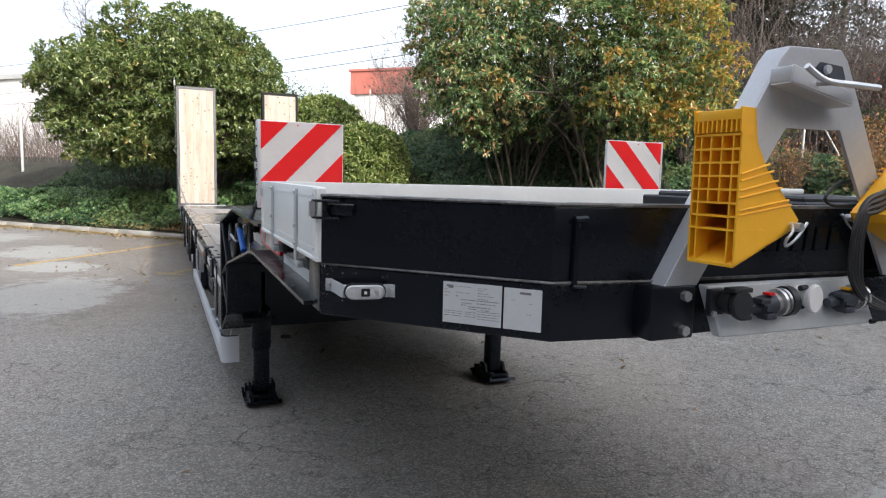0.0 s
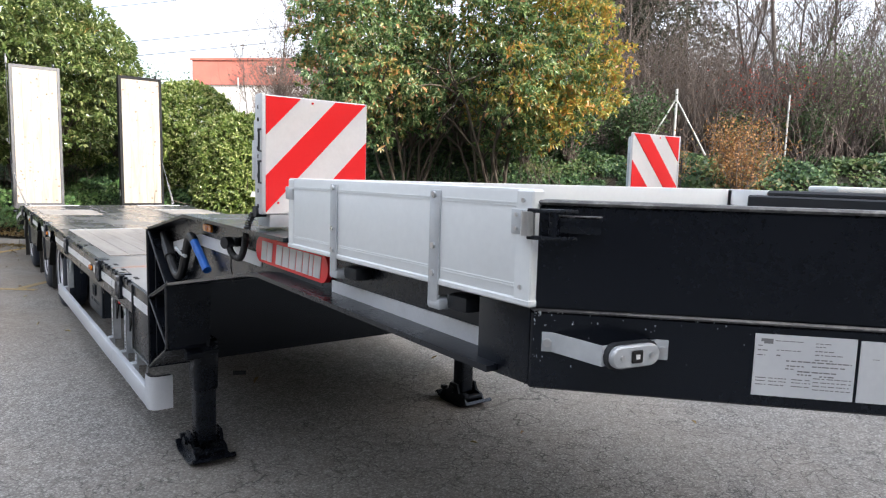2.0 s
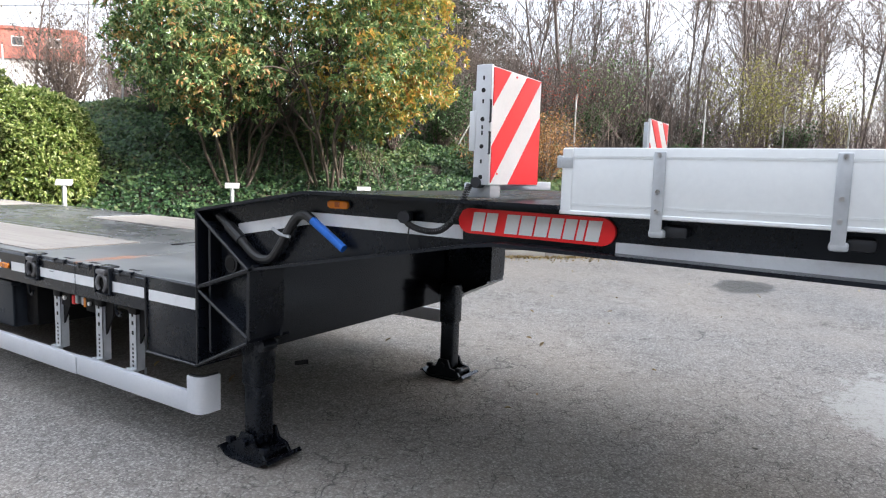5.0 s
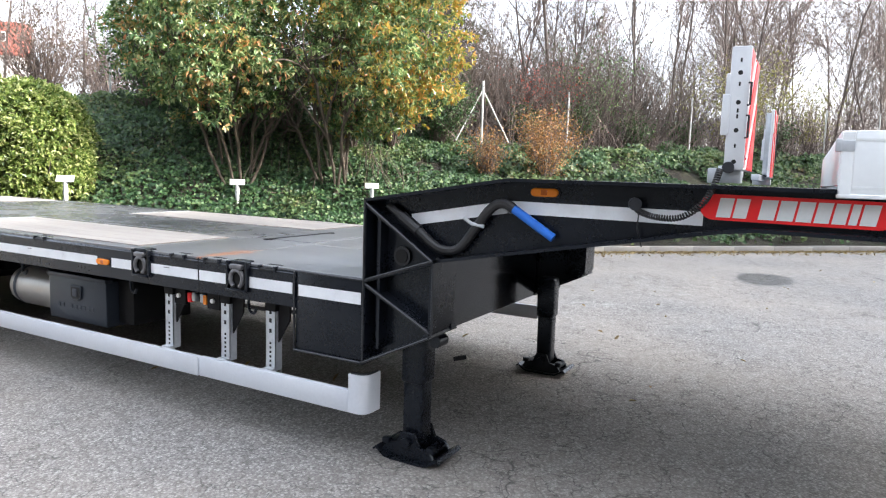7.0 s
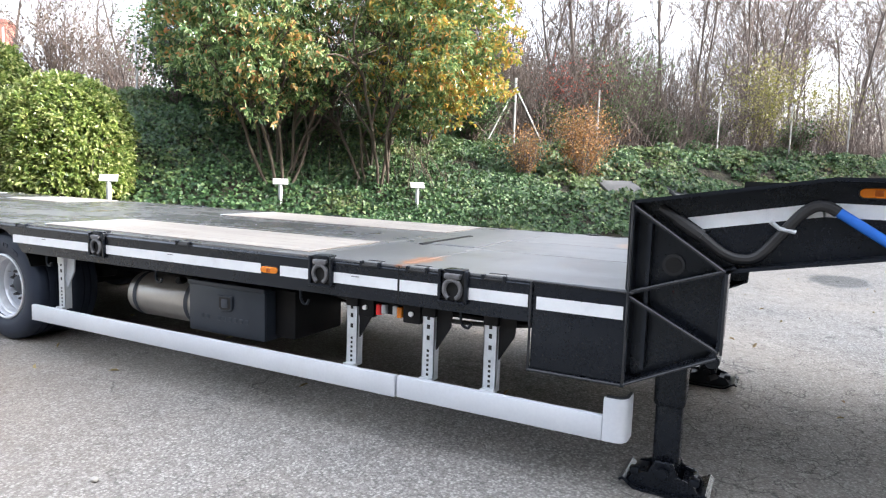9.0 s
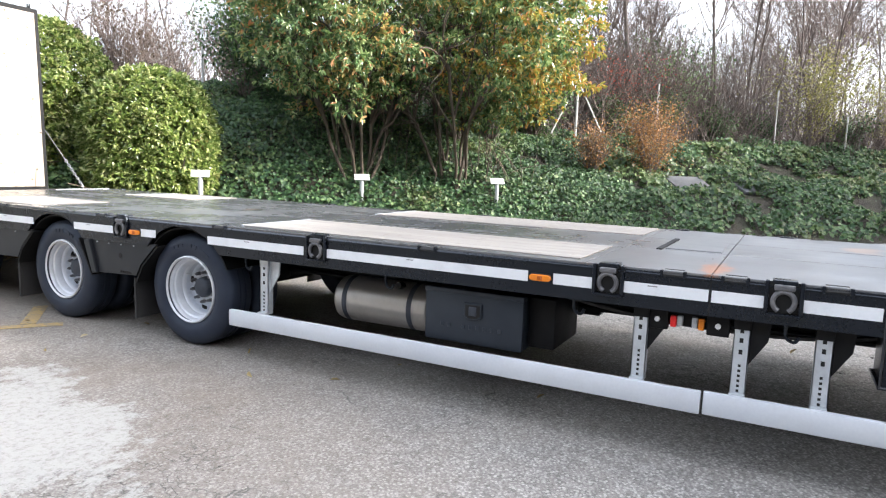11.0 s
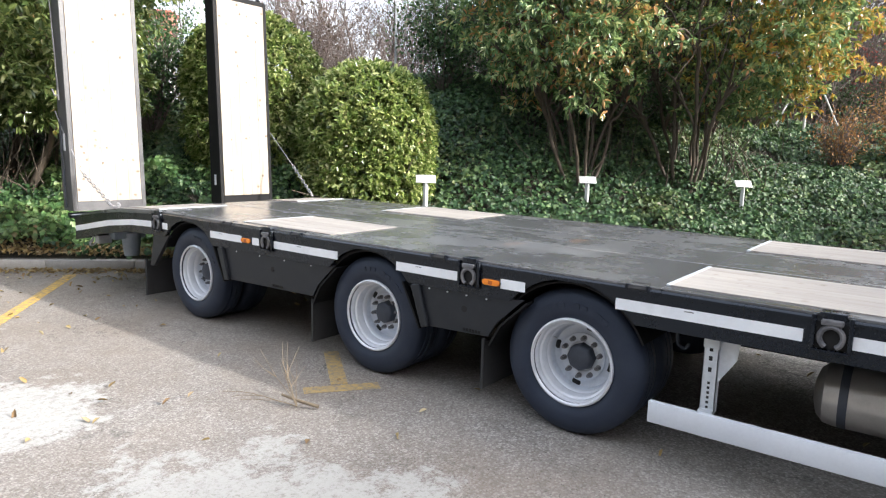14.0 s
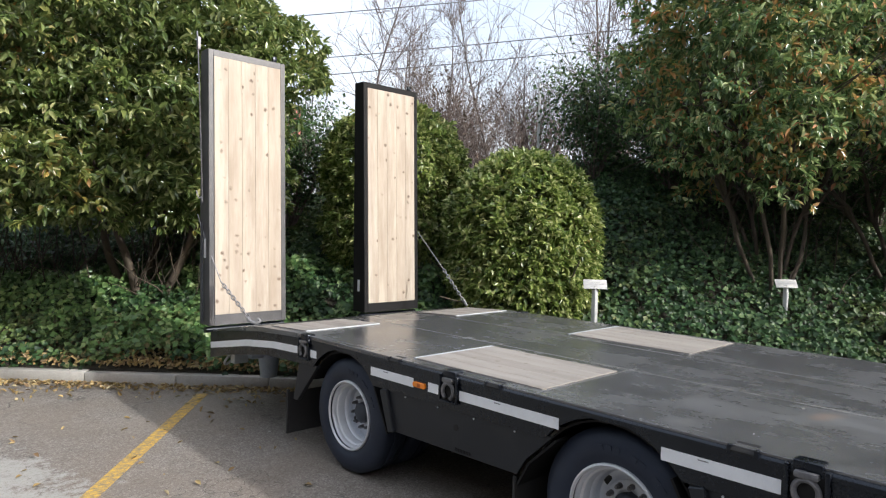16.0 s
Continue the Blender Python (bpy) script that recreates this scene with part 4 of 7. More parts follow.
def guard(mirror):
    guard_mat = grey_frame if mirror else white_paint
    a = B(-0.012, 0.022, 1.106, 4.12, 0.228, 0.338, 0.006)
    p = part("side_guard", flip(a, mirror), guard_mat, trailer, "white under-run guard rail")
    b = B(-0.012, 0.022, 0.072, 1.094, 0.232, 0.342, 0.006)
    q = part("side_guard", flip(b, mirror), guard_mat, trailer, "white under-run guard rail")
    # rounded front end cap that wraps inwards
    cap = bmesh.new()
    pts = [(-0.014, 0.07), (-0.014, 0.02), (-0.009, -0.002), (0.003, -0.018), (0.02, -0.027), (0.045, -0.03), (0.11, -0.03), (0.11, -0.016), (0.045, -0.016), (0.026, -0.013), (0.012, -0.004), (0.006, 0.02), (0.006, 0.07)]
    prism(cap, pts, "z", 0.236, 0.425)
    if mirror:
        cap.free()
    else:
        part("end_cap", cap, white_paint, q)
        part("cap_seal", flip(P([(-0.01, 0.06), (-0.01, 0.02), (-0.004, -0.002), (0.008, -0.016), (0.03, -0.026), (0.1, -0.026), (0.1, -0.018), (0.04, -0.016), (0.02, -0.006), (0.006, 0.02), (0.006, 0.06)], "z", 0.4255, 0.433), mirror), black_plastic, q)
    for y in POSTS:
        bm = bmesh.new()
        box(bm, 0.05, 0.054, y - 0.034, y + 0.034, 0.33, 0.69)
        box(bm, 0.05, 0.1, y - 0.034, y - 0.030, 0.33, 0.69)
        box(bm, 0.05, 0.1, y + 0.030, y + 0.034, 0.33, 0.69)
        box(bm, 0.022, 0.06, y - 0.034, y + 0.034, 0.24, 0.345, 0.004)
        g = part("guard_post", flip(bm, mirror), galv, trailer, "slotted galvanised guard post")
        for k in range(6):
            part("slot", flip(B(0.0485, 0.0505, y - 0.006, y + 0.006, 0.35 + k * 0.024, 0.362 + k * 0.024), mirror), dark_hole, g)
        for z in (0.53, 0.585, 0.63):
            part("slot", flip(B(0.0485, 0.0505, y - 0.008, y + 0.008, z, z + 0.022), mirror), dark_hole, g)
        top = B(0.046, 0.11, y - 0.037, y + 0.037, 0.645, 0.72, 0.004)
        prism(top, [(y - 0.035, 0.48), (y - 0.11, 0.60), (y - 0.12, 0.70), (y - 0.03, 0.70)], "x", 0.07, 0.08)
        part("post_bracket", flip(top, mirror), black_dull if y < 3 else galv, g)
        for z in (0.52, 0.6):
            part("bolt", flip(C((0.085, y - 0.035, z), (0.085, y - 0.05, z), 0.009, n=6), mirror), steel, g)


both(guard)

# tool box
tb = B(0.09, 0.62, 2.045, 2.63, 0.345, 0.64, 0.012, 2)
tool = part("tool_box", tb, tool_plastic, trailer, "black plastic tool box under the deck")
part("lid", B(0.078, 0.10, 2.035, 2.64, 0.352, 0.655, 0.006, 2), tool_plastic, tool)
part("lid_hood", B(0.07, 0.13, 2.03, 2.645, 0.632, 0.66, 0.006, 2), tool_plastic, tool)
lt = P([(2.385, 0.592), (2.275, 0.592), (2.275, 0.515), (2.302, 0.495), (2.358, 0.495), (2.385, 0.515)], "x", 0.064, 0.08, 0.004)
part("latch_recess", lt, tool_plastic, tool)
part("latch_pull", B(0.056, 0.066, 2.306, 2.354, 0.52, 0.572, 0.005), hub_mat, tool)
part("latch_back", P([(2.375, 0.582), (2.285, 0.582), (2.285, 0.52), (2.305, 0.505), (2.355, 0.505), (2.375, 0.52)], "x", 0.0625, 0.066), dark_hole, tool)
for k in range(9):
    if k != 2:
        part("moulded_bar", B(0.074, 0.08, 2.515 - k * 0.045, 2.54 - k * 0.045, 0.435, 0.463, 0.003, 1), tool_plastic, tool)
part("box_end", B(0.16, 0.6, 1.88, 2.03, 0.37, 0.65, 0.01), black_dull, trailer)

# unseen box, added to keep the space beneath the deck dark
part("far_filler_box", B(1.45, 2.3, 1.95, 3.9, 0.31, 0.72, 0.012, 1), black_dull, trailer, "dark filler box added under the far side of the deck")

# air tank
tk = bmesh.new()
lathe(tk, [(0.0, 3.46), (0.06, 3.455), (0.11, 3.44), (0.142, 3.41), (0.15, 3.37), (0.15, 2.77), (0.142, 2.73), (0.11, 2.70), (0.0, 2.69)], "y", (0.37, 0, 0.455), 36)
tank = part("air_tank", tk, tank_mat, trailer, "brushed aluminium air tank strapped under the deck")
for y in (2.84, 3.33):
    s = bmesh.new()
    lathe(s, [(0.153, y - 0.018), (0.153, y + 0.018)], "y", (0.37, 0, 0.455), 36)
    part("tank_strap", s, hub_mat, tank)
part("tank_valve", C((0.30, 2.93, 0.59), (0.24, 2.93, 0.60), 0.022, n=12), black_dull, tank)

# brake valves with red and orange knobs
vv = B(0.1, 0.18, 1.06, 1.33, 0.615, 0.70, 0.006)
valve = part("brake_valve", vv, black_dull, trailer, "brake valve block with red knobs")
for y in (1.335, 1.06):
    part("valve_plate", B(0.062, 0.1, y - 0.05, y + 0.05, 0.595, 0.72, 0.006), black_dull, valve)
    part("bolt", C((0.062, y, 0.645), (0.05, y, 0.645), 0.013, n=10), white_film, valve)
for y, m in ((1.262, red_film), (1.135, orange_lens)):
    part("knob", B(0.066, 0.1, y - 0.014, y + 0.014, 0.612, 0.668, 0.005), m, valve)
for y in (1.232, 1.165):
    part("knob", B(0.07, 0.1, y - 0.013, y + 0.013, 0.62, 0.67, 0.005), galv, valve)
# hooks under the edge
for y in (0.78, 1.75, 2.9, 4.02):
    hk = T(smooth_line([(0.05, y, 0.71), (0.05, y, 0.65), (0.05, y - 0.015, 0.625), (0.05, y - 0.04, 0.62), (0.05, y - 0.055, 0.645)], 4), 0.008, 7)
    part("hook", hk, black_paint, trailer)
for y in (0.5, 5.9):
    part("air_line", T(smooth_line([(0.3, y - 0.3, 0.68), (0.25, y + 0.2, 0.6), (0.35, y + 0.9, 0.58), (0.4, y + 1.6, 0.66)], 5), 0.012, 7), cable_black, trailer)
part("ground_cable", T(smooth_line([(0.12, 0.62, 0.33), (0.1, 0.6, 0.24), (0.1, 0.63, 0.205), (0.12, 0.68, 0.215)], 4), 0.006, 6), galv, trailer)

# ---- the neck ----
TOP = [(0.0, 1.258), (-0.02, 1.262), (-0.70, 1.371), (-2.84, 1.366)]
LOW = [(-0.36, 1.005), (-1.50, 1.212), (-1.62, 1.225), (-2.84, 1.21)]


def neck_side(mirror):
    web = P([(0, 0.50), (-0.355, 0.665), (-0.355, 1.0), (-1.5, 1.207), (-1.62, 1.22), (-2.84, 1.205), (-2.84, 1.36), (-0.70, 1.365), (0, 1.255)], "x", 0.085, 0.10)
    part("neck_web", flip(web, mirror), black_paint, trailer)
    bm = bmesh.new()
    strip(bm, LOW, "x", 0.0, 0.22, 0.013)
    part("neck_flange", flip(bm, mirror), black_paint, trailer)
    bm = B(0.0, 0.26, -0.008, 0.008, 0.487, 1.258)
    part("neck_end_plate", flip(bm, mirror), black_paint, trailer)
    bm = bmesh.new()
    strip(bm, [(-0.36, 0.655), (0.004, 0.482)], "x", -0.002, 0.26, 0.014)
    part("neck_foot_plate", flip(bm, mirror), black_paint, trailer)
    for a, b in (((-0.004, 1.235), (-0.36, 0.995)), ((-0.004, 0.882), (-0.36, 1.0)), ((-0.004, 0.862), (-0.352, 0.68))):
        bm = bmesh.new()
        strip(bm, [a, b], "x", 0.004, 0.1, 0.012)
        part("gusset", flip(bm, mirror), black_paint, trailer)
        part("weld_edge_bead", flip(T([(0.004, *a), (0.003, (a[0] + b[0]) / 2, (a[1] + b[1]) / 2), (0.004, *b)], 0.0065, 6), mirror), weld_grey, trailer)
    part("inner_rib", flip(B(0.02, 0.085, -0.075, -0.06, 0.56, 1.2), mirror), black_paint, trailer)
    part("grommet", flip(C((0.086, -0.16, 1.0), (0.07, -0.16, 1.0), 0.045, n=20), mirror), black_plastic, trailer)
    part("grommet_hole", flip(C((0.0705, -0.16, 1.0), (0.066, -0.16, 1.0), 0.032, n=20), mirror), dark_hole, trailer)
    for pts in ([(-0.20, 1.196), (-0.67, 1.277)], [(-0.67, 1.277), (-1.44, 1.272)], [(-2.02, 1.255), (-2.76, 1.252)]):
        t = bmesh.new()
        strip(t, [pts[1], pts[0]], "x", 0.0815, 0.0855, -0.052)
        part("reflective_tape", flip(t, mirror), tape_mat, trailer, "white reflective tape strip")
    marker(-0.835, 1.318, mirror, x=0.082)


both(neck_side)
# thin grey beads added for the wear and bevel highlights on plate edges
for pts in ([(-0.004, 0.418, 0.488), (-0.004, 0.418, 0.88)], [(-0.005, 0.01, 0.486), (-0.005, 0.42, 0.486)], [(-0.004, 0.0, 0.49), (-0.004, 0.0, 1.25)], [(-0.003, -0.352, 0.655), (-0.003, 0.0, 0.488)],
            [(0.0, -0.366, 0.67), (0.0, -0.366, 0.99)], [(0.0, -0.02, 0.878), (0.0, 0.41, 0.884)]):
    part("weld_edge_bead", T(smooth_line(pts, 8), 0.0055, 6), weld_grey, trailer, "thin grey bead for the worn, highlighted plate edge")
top = bmesh.new()
strip(top, TOP[:3] + [(-1.845, 1.368)], "x", 0.0, WIDE, 0.013)
strip(top, [(-1.845, 1.368), (-2.915, 1.366)], "x", 0.048, WIDE - 0.048, 0.008)
part("neck_deck", top, black_paint, trailer, "black steel neck deck plate")
def neck_corner(mirror):
    """The flange that turns down round the end of the neck beam."""
    bm = bmesh.new()
    strip(bm, [(-0.33, 0.652), (-0.352, 0.668), (-0.362, 0.70), (-0.366, 0.96), (-0.372, 0.99), (-0.40, 1.012)], "x", 0.0, 0.22, -0.014)
    part("neck_corner", flip(bm, mirror), black_paint, trailer, "rounded corner of the black neck beam")
    part("neck_beam_side", flip(B(0.2, 0.215, -0.36, 0.0, 0.655, 1.25), mirror), black_paint, trailer)


both(neck_corner)
part("cross_beam", B(0.02, WIDE - 0.02, 0.004, 0.018, 0.479, 1.25, 0.004, 1), black_gloss, trailer, "deep glossy black beam across the neck")
for x in (0.85, 1.5):
    part("neck_beam", P([(-0.36, 1.2), (-0.36, 1.35), (-3.3, 1.35), (-3.3, 1.21)], "x", x, x + 0.2), black_dull, trailer)
for y in (-0.8, -1.4, -2.0, -2.6):
    part("neck_cross_member", B(0.1, 2.45, y, y + 0.08, 1.22, 1.352), black_dull, trailer)


# supporting legs
def leg(x, y):
    g = yard_z(x, y)
    bm = bmesh.new()
    box(bm, x - 0.066, x + 0.066, y - 0.066, y + 0.066, 0.36, 0.66, 0.026, 4)
    box(bm, x - 0.056, x + 0.056, y - 0.056, y + 0.056, g + 0.07, 0.40, 0.022, 4)
    box(bm, x - 0.069, x + 0.069, y - 0.069, y + 0.069, 0.575, 0.60, 0.006)
    p = part("support_leg", bm, black_paint, trailer, "black telescopic support leg")
    ft = bmesh.new()
    strip(ft, [(y + q, g + h) for q, h in ((-0.188, 0.032), (-0.176, 0.042), (-0.155, 0.03), (-0.12, 0.008), (-0.08, 0.003), (0.08, 0.003), (0.12, 0.008), (0.15, 0.03), (0.165, 0.042), (0.178, 0.032))], "x", x - 0.115, x + 0.115, 0.01)
    for s in (-1, 1):
        prism(ft, [(y + q, g + h) for q, h in ((-0.15, 0.03), (-0.12, 0.075), (-0.06, 0.085), (-0.04, 0.145), (0.04, 0.145), (0.06, 0.085), (0.12, 0.075), (0.15, 0.03), (0.1, 0.012), (-0.1, 0.012))], "x", x + s * 0.08 - 0.009, x + s * 0.08 + 0.009, 0.003)
        box(ft, x - 0.075, x + 0.075, y + s * 0.105 - 0.03, y + s * 0.105 + 0.03, g + 0.045, g + 0.07, 0.008)
    part("foot", ft, black_paint, p, "hinged black foot plate")
    part("foot_pin", C((x - 0.1, y, g + 0.1), (x + 0.1, y, g + 0.1), 0.017, n=10), black_paint, p)
    part("foot_nut", C((x - 0.112, y, g + 0.1), (x - 0.095, y, g + 0.1), 0.026, n=6), black_paint, p)
    for q in (-0.13, 0.12):
        part("foot_lug", B(x - 0.1, x - 0.06, y + q - 0.02, y + q + 0.02, g + 0.07, g + 0.1, 0.006), black_paint, p)


for x in (0.24, 2.09):
    leg(x, -0.165)
part("leg_lug", C((0.10, -0.33, 0.615), (0.18, -0.33, 0.615), 0.03, n=14), black_paint, trailer)
part("leg_crank_stub", C((0.36, -0.30, 0.47), (0.42, -0.33, 0.47), 0.012, n=8), black_dull, trailer)

# crank handle with its blue grip
hd = smooth_line([(0.06, -0.094, 1.229), (0.055, -0.165, 1.186), (0.05, -0.251, 1.132), (0.05, -0.335, 1.07), (0.05, -0.40, 1.048), (0.05, -0.47, 1.066), (0.05, -0.553, 1.172), (0.048, -0.60, 1.232), (0.046, -0.64, 1.262), (0.045, -0.68, 1.264), (0.045, -0.715, 1.245)], 5)
crank = part("crank_handle", T(hd, 0.021, 10), cable_black, trailer, "bent black crank with a blue grip")
part("grip", T([(0.044, -0.703, 1.254), (0.05, -0.888, 1.137)], 0.0185, 12), blue_grip, crank)
part("sleeve", T([(0.056, -0.165, 1.186), (0.05, -0.26, 1.126)], 0.027, 10), cable_black, crank)
part("clamp", T([(0.015, -0.50, 1.2), (0.03, -0.53, 1.175), (0.04, -0.585, 1.165)], 0.008, 8), galv, crank)

# socket and coiled cable to the marker board
part("cable_socket", B(0.06, 0.085, -1.215, -1.175, 1.272, 1.31, 0.008), black_plastic, trailer)
part("cable_socket_cap", C((0.05, -1.2, 1.29), (0.02, -1.21, 1.29), 0.024, n=14), black_plastic, trailer)


def coil(path, r, turns, wire):
    ln = smooth_line(path, 24)
    pts, n = [], len(ln) - 1
    N = turns * 10
    up = Vector((1, 0, 0))
    for i in range(N + 1):
        f = i / N * n
        k = min(int(f), n - 1)
        p = ln[k].lerp(ln[k + 1], f - k)
        d = (ln[k + 1] - ln[k]).normalized()
        side = d.cross(up).normalized()
        u2 = side.cross(d)
        a = 2 * math.pi * turns * i / N
        pts.append(p + (u2 * math.cos(a) + side * math.sin(a)) * r)
    return tube(bmesh.new(), pts, wire, 5)


part("coiled_cable", coil([(0.045, -1.2, 1.285), (0.04, -1.225, 1.262), (0.035, -1.29, 1.245), (0.03, -1.37, 1.25), (0.02, -1.44, 1.30), (0.016, -1.475, 1.365), (0.035, -1.49, 1.425)], 0.0095, 50, 0.0036), cable_black, trailer, "coiled black cable")
part("cable_tie", T([(0.05, -1.22, 1.28), (0.045, -1.215, 1.2), (0.05, -1.235, 1.13)], 0.003, 5), cable_black, trailer)

# name plate: red lozenge with plain pale bars
lz = [(-1.475 - 0.046 * math.cos(radians(a)), 1.292 + 0.046 * math.sin(radians(a))) for a in range(270, 89, -15)]
lz += [(-1.975 - 0.046 * math.cos(radians(a)), 1.286 + 0.046 * math.sin(radians(a))) for a in range(90, -91, -15)]
plate = part("name_plate", P(lz, "x", 0.068, 0.0845), red_film, trailer, "red name plate with pale bars")
y = -1.484
for w in (0.047, 0.044, -0.022, 0.05, 0.05, 0.047, 0.044, 0.04, 0.024, 0.046):
    if w > 0:
        z = 1.256 - 0.009 * (-1.484 - y)
        part("bar", P([(y, z), (y - w, z), (y - w - 0.012, z + 0.069), (y - 0.012, z + 0.069)], "x", 0.0655, 0.069), white_film, plate)
    y -= abs(w) + 0.0075

# ---- box body on the neck ----
WALL = [(0.024, -2.938), (0.505, -3.42), (0.80, -3.455), (1.75, -3.455), (2.045, -3.42), (2.526, -2.938)]
FRONT = [(0.03, -2.925), (0.505, -3.42), (0.80, -3.455), (1.75, -3.455), (2.045, -3.42), (2.52, -2.925)]


def wall_ring(z0, z1, inset, t, line=None):
    pts = [(x + (inset if x < 1.2 else -inset) * (1 if abs(x - 1.275) > 1.0 else 0.6), y + inset) for x, y in (line or FRONT)]
    inn = [(x + (t if x < 1.2 else -t) * (1 if abs(x - 1.275) > 1.0 else 0.5), y + t) for x, y in pts]
    bm = bmesh.new()
    prism(bm, pts + inn[::-1], "z", z0, z1, 0.004)
    return bm


part("front_bumper", wall_ring(1.185, 1.332, 0.0, 0.05), black_paint, trailer, "scuffed black front bumper band")
part("front_wall", wall_ring(1.338, 1.528, 0.005, 0.04, WALL), black_paint, trailer, "plain black front wall of the box body")
# pale cap colour stands in for sky reflected along the top edge
part("front_wall_cap", wall_ring(1.528, 1.537, 0.001, 0.05, WALL), worn_lit_edge, trailer, "grey top edge with the sky's reflection in its colour")
part("ledge", wall_ring(1.3315, 1.3385, -0.003, 0.05), worn_lit_edge, trailer, "worn ledge with chipped paint")
part("front_pan", P([(x, y + 0.01) for x, y in FRONT], "z", 1.19, 1.20), black_dull, trailer)
part("corner_fill", B(0.03, 0.10, -2.922, -2.775, 1.19, 1.335, 0.003), black_paint, trailer)
part("corner_fill", B(2.45, 2.52, -2.922, -2.775, 1.19, 1.335, 0.003), black_paint, trailer)
# chipped paint on the bumper
chips = bmesh.new()
rng = random.Random(12)
d = (Vector((0.505, -3.42)) - Vector((0.03, -2.925)))
nrm = Vector((d.y, -d.x)).normalized()
for i in range(90):
    f = rng.random() ** 3 * 0.95 + 0.01
    q = Vector((0.03, -2.925)) + d * f + Vector((-abs(nrm.x), -abs(nrm.y))) * 0.0006
    z = 1.334 - rng.random() ** 4 * 0.12
    s = rng.uniform(0.0005, 0.0013) * (1.8 if i % 25 == 0 else 0.85)
    bmesh.ops.create_icosphere(chips, subdivisions=1, radius=s, matrix=Matrix.Translation((q.x, q.y, z)) @ Matrix.Diagonal((1, 1, rng.uniform(0.7, 2.5), 1)))
part("paint_chip", chips, galv, trailer, "small chips in the black paint")
# pillar, pins
part("front_pin", T([(0.562, -3.418, 1.50), (0.562, -3.433, 1.495), (0.56, -3.433, 1.33)], 0.008, 6), black_paint, trailer)
part("pin_head", T([(0.552, -3.437, 1.497), (0.587, -3.439, 1.499)], 0.008, 6), black_paint, trailer)
part("pin_bolt", T([(0.552, -3.442, 1.329), (0.592, -3.44, 1.326)], 0.004, 6), hub_mat, trailer)
for x in (0.70, 0.775):
    for z in (1.215, 1.305):
        if x > 0.75:
            part("front_bolt", C((x + 0.068, -3.51, z), (x + 0.068, -3.532, z), 0.014, n=6), steel, trailer)


def dropside(mirror):
    x0, x1 = 0.018, 0.045
    bm = B(x0, x1, -2.932, -1.85, 1.352, 1.556, 0.004)
    p = part("dropside", flip(bm, mirror), white_alu, trailer, "white aluminium dropside panel")
    for z in (1.372, 1.377, 1.523, 1.528):
        part("panel_rib", flip(B(x0 - 0.0015, x0 + 0.001, -2.928, -1.855, z, z + 0.0025), mirror), white_alu, p)
    part("foot_strip", flip(B(x0 - 0.004, x1, -2.936, -1.845, 1.340, 1.354, 0.003, 1), mirror), white_alu, p)
    part("end_strip", flip(B(x0 - 0.003, x1, -2.934, -2.889, 1.345, 1.554, 0.003, 1), mirror), white_alu, p)
    part("end_strip", flip(B(x0 - 0.003, x1, -1.885, -1.848, 1.345, 1.554, 0.003, 1), mirror), white_alu, p)
    for y in (-2.16, -2.636):
        bm = bmesh.new()
        box(bm, x0 - 0.007, x0, y - 0.018, y + 0.018, 1.30, 1.545, 0.003)
        box(bm, x0 - 0.007, x0 + 0.05, y - 0.026, y + 0.022, 1.285, 1.31, 0.008)
        h = part("hinge_strap", flip(bm, mirror), galv, p)
        for z in (1.365, 1.425, 1.535):
            part("bolt", flip(C((x0 - 0.007, y, z), (x0 - 0.012, y, z), 0.007, n=10), mirror), steel, h)
        rb = B(0.035, 0.09, y - 0.09, y - 0.015, 1.285, 1.322, 0.012)
        part("hinge_block", flip(rb, mirror), black_plastic, p)
    hp = B(x0 - 0.005, x0, -2.932, -2.879, 1.472, 1.518, 0.002)
    part("lock_plate", flip(hp, mirror), galv, p)
    for y in (-2.921, -2.894):
        for z in (1.482, 1.508):
            part("rivet", flip(C((x0 - 0.005, y, z), (x0 - 0.0085, y, z), 0.004, n=8), mirror), steel, p)
    for z in (1.375, 1.535):
        part("rivet", flip(C((x0 - 0.003, -2.909, z), (x0 - 0.006, -2.909, z), 0.0045, n=8), mirror), steel, p)
    hp2 = B(x0 - 0.005, x0, -1.885, -1.845, 1.49, 1.525, 0.002)
    part("lock_plate", flip(hp2, mirror), galv, p)


both(dropside)
part("rear_gate", B(0.05, 2.50, -1.868, -1.845, 1.38, 1.556, 0.004), white_alu, trailer, "white aluminium rear gate of the box body")
part("gate_hinge", B(0.012, 0.05, -1.85, -1.83, 1.49, 1.53, 0.004), galv, trailer)
# lids in the body
lid = P([(1.57, -3.28), (2.0, -3.28), (2.36, -2.88), (2.36, -2.48), (1.57, -2.48)], "z", 1.485, 1.541, 0.006)
prism(lid, [(1.61, -3.24), (1.98, -3.24), (2.32, -2.86), (2.32, -2.53), (1.61, -2.53)], "z", 1.535, 1.56, 0.008)
part("stowage_lid", lid, black_plastic, trailer, "black plastic stowage lid")
part("white_lid", B(1.78, 2.3, -2.71, -2.6, 1.558, 1.582, 0.008, 2), white_alu, trailer)
# marker lamp on its bracket and data sheets on the chamfered front
T_DIR = (Vector((0.505, -3.42, 0)) - Vector((0.03, -2.925, 0))).normalized()
N_DIR = Vector((T_DIR.y, -T_DIR.x, 0))
O_PT = Vector((0.03, -2.925, 0))
FACE = Matrix((( T_DIR.x, N_DIR.x, 0, O_PT.x), (T_DIR.y, N_DIR.y, 0, O_PT.y), (0, 0, 1, 0), (0, 0, 0, 1)))


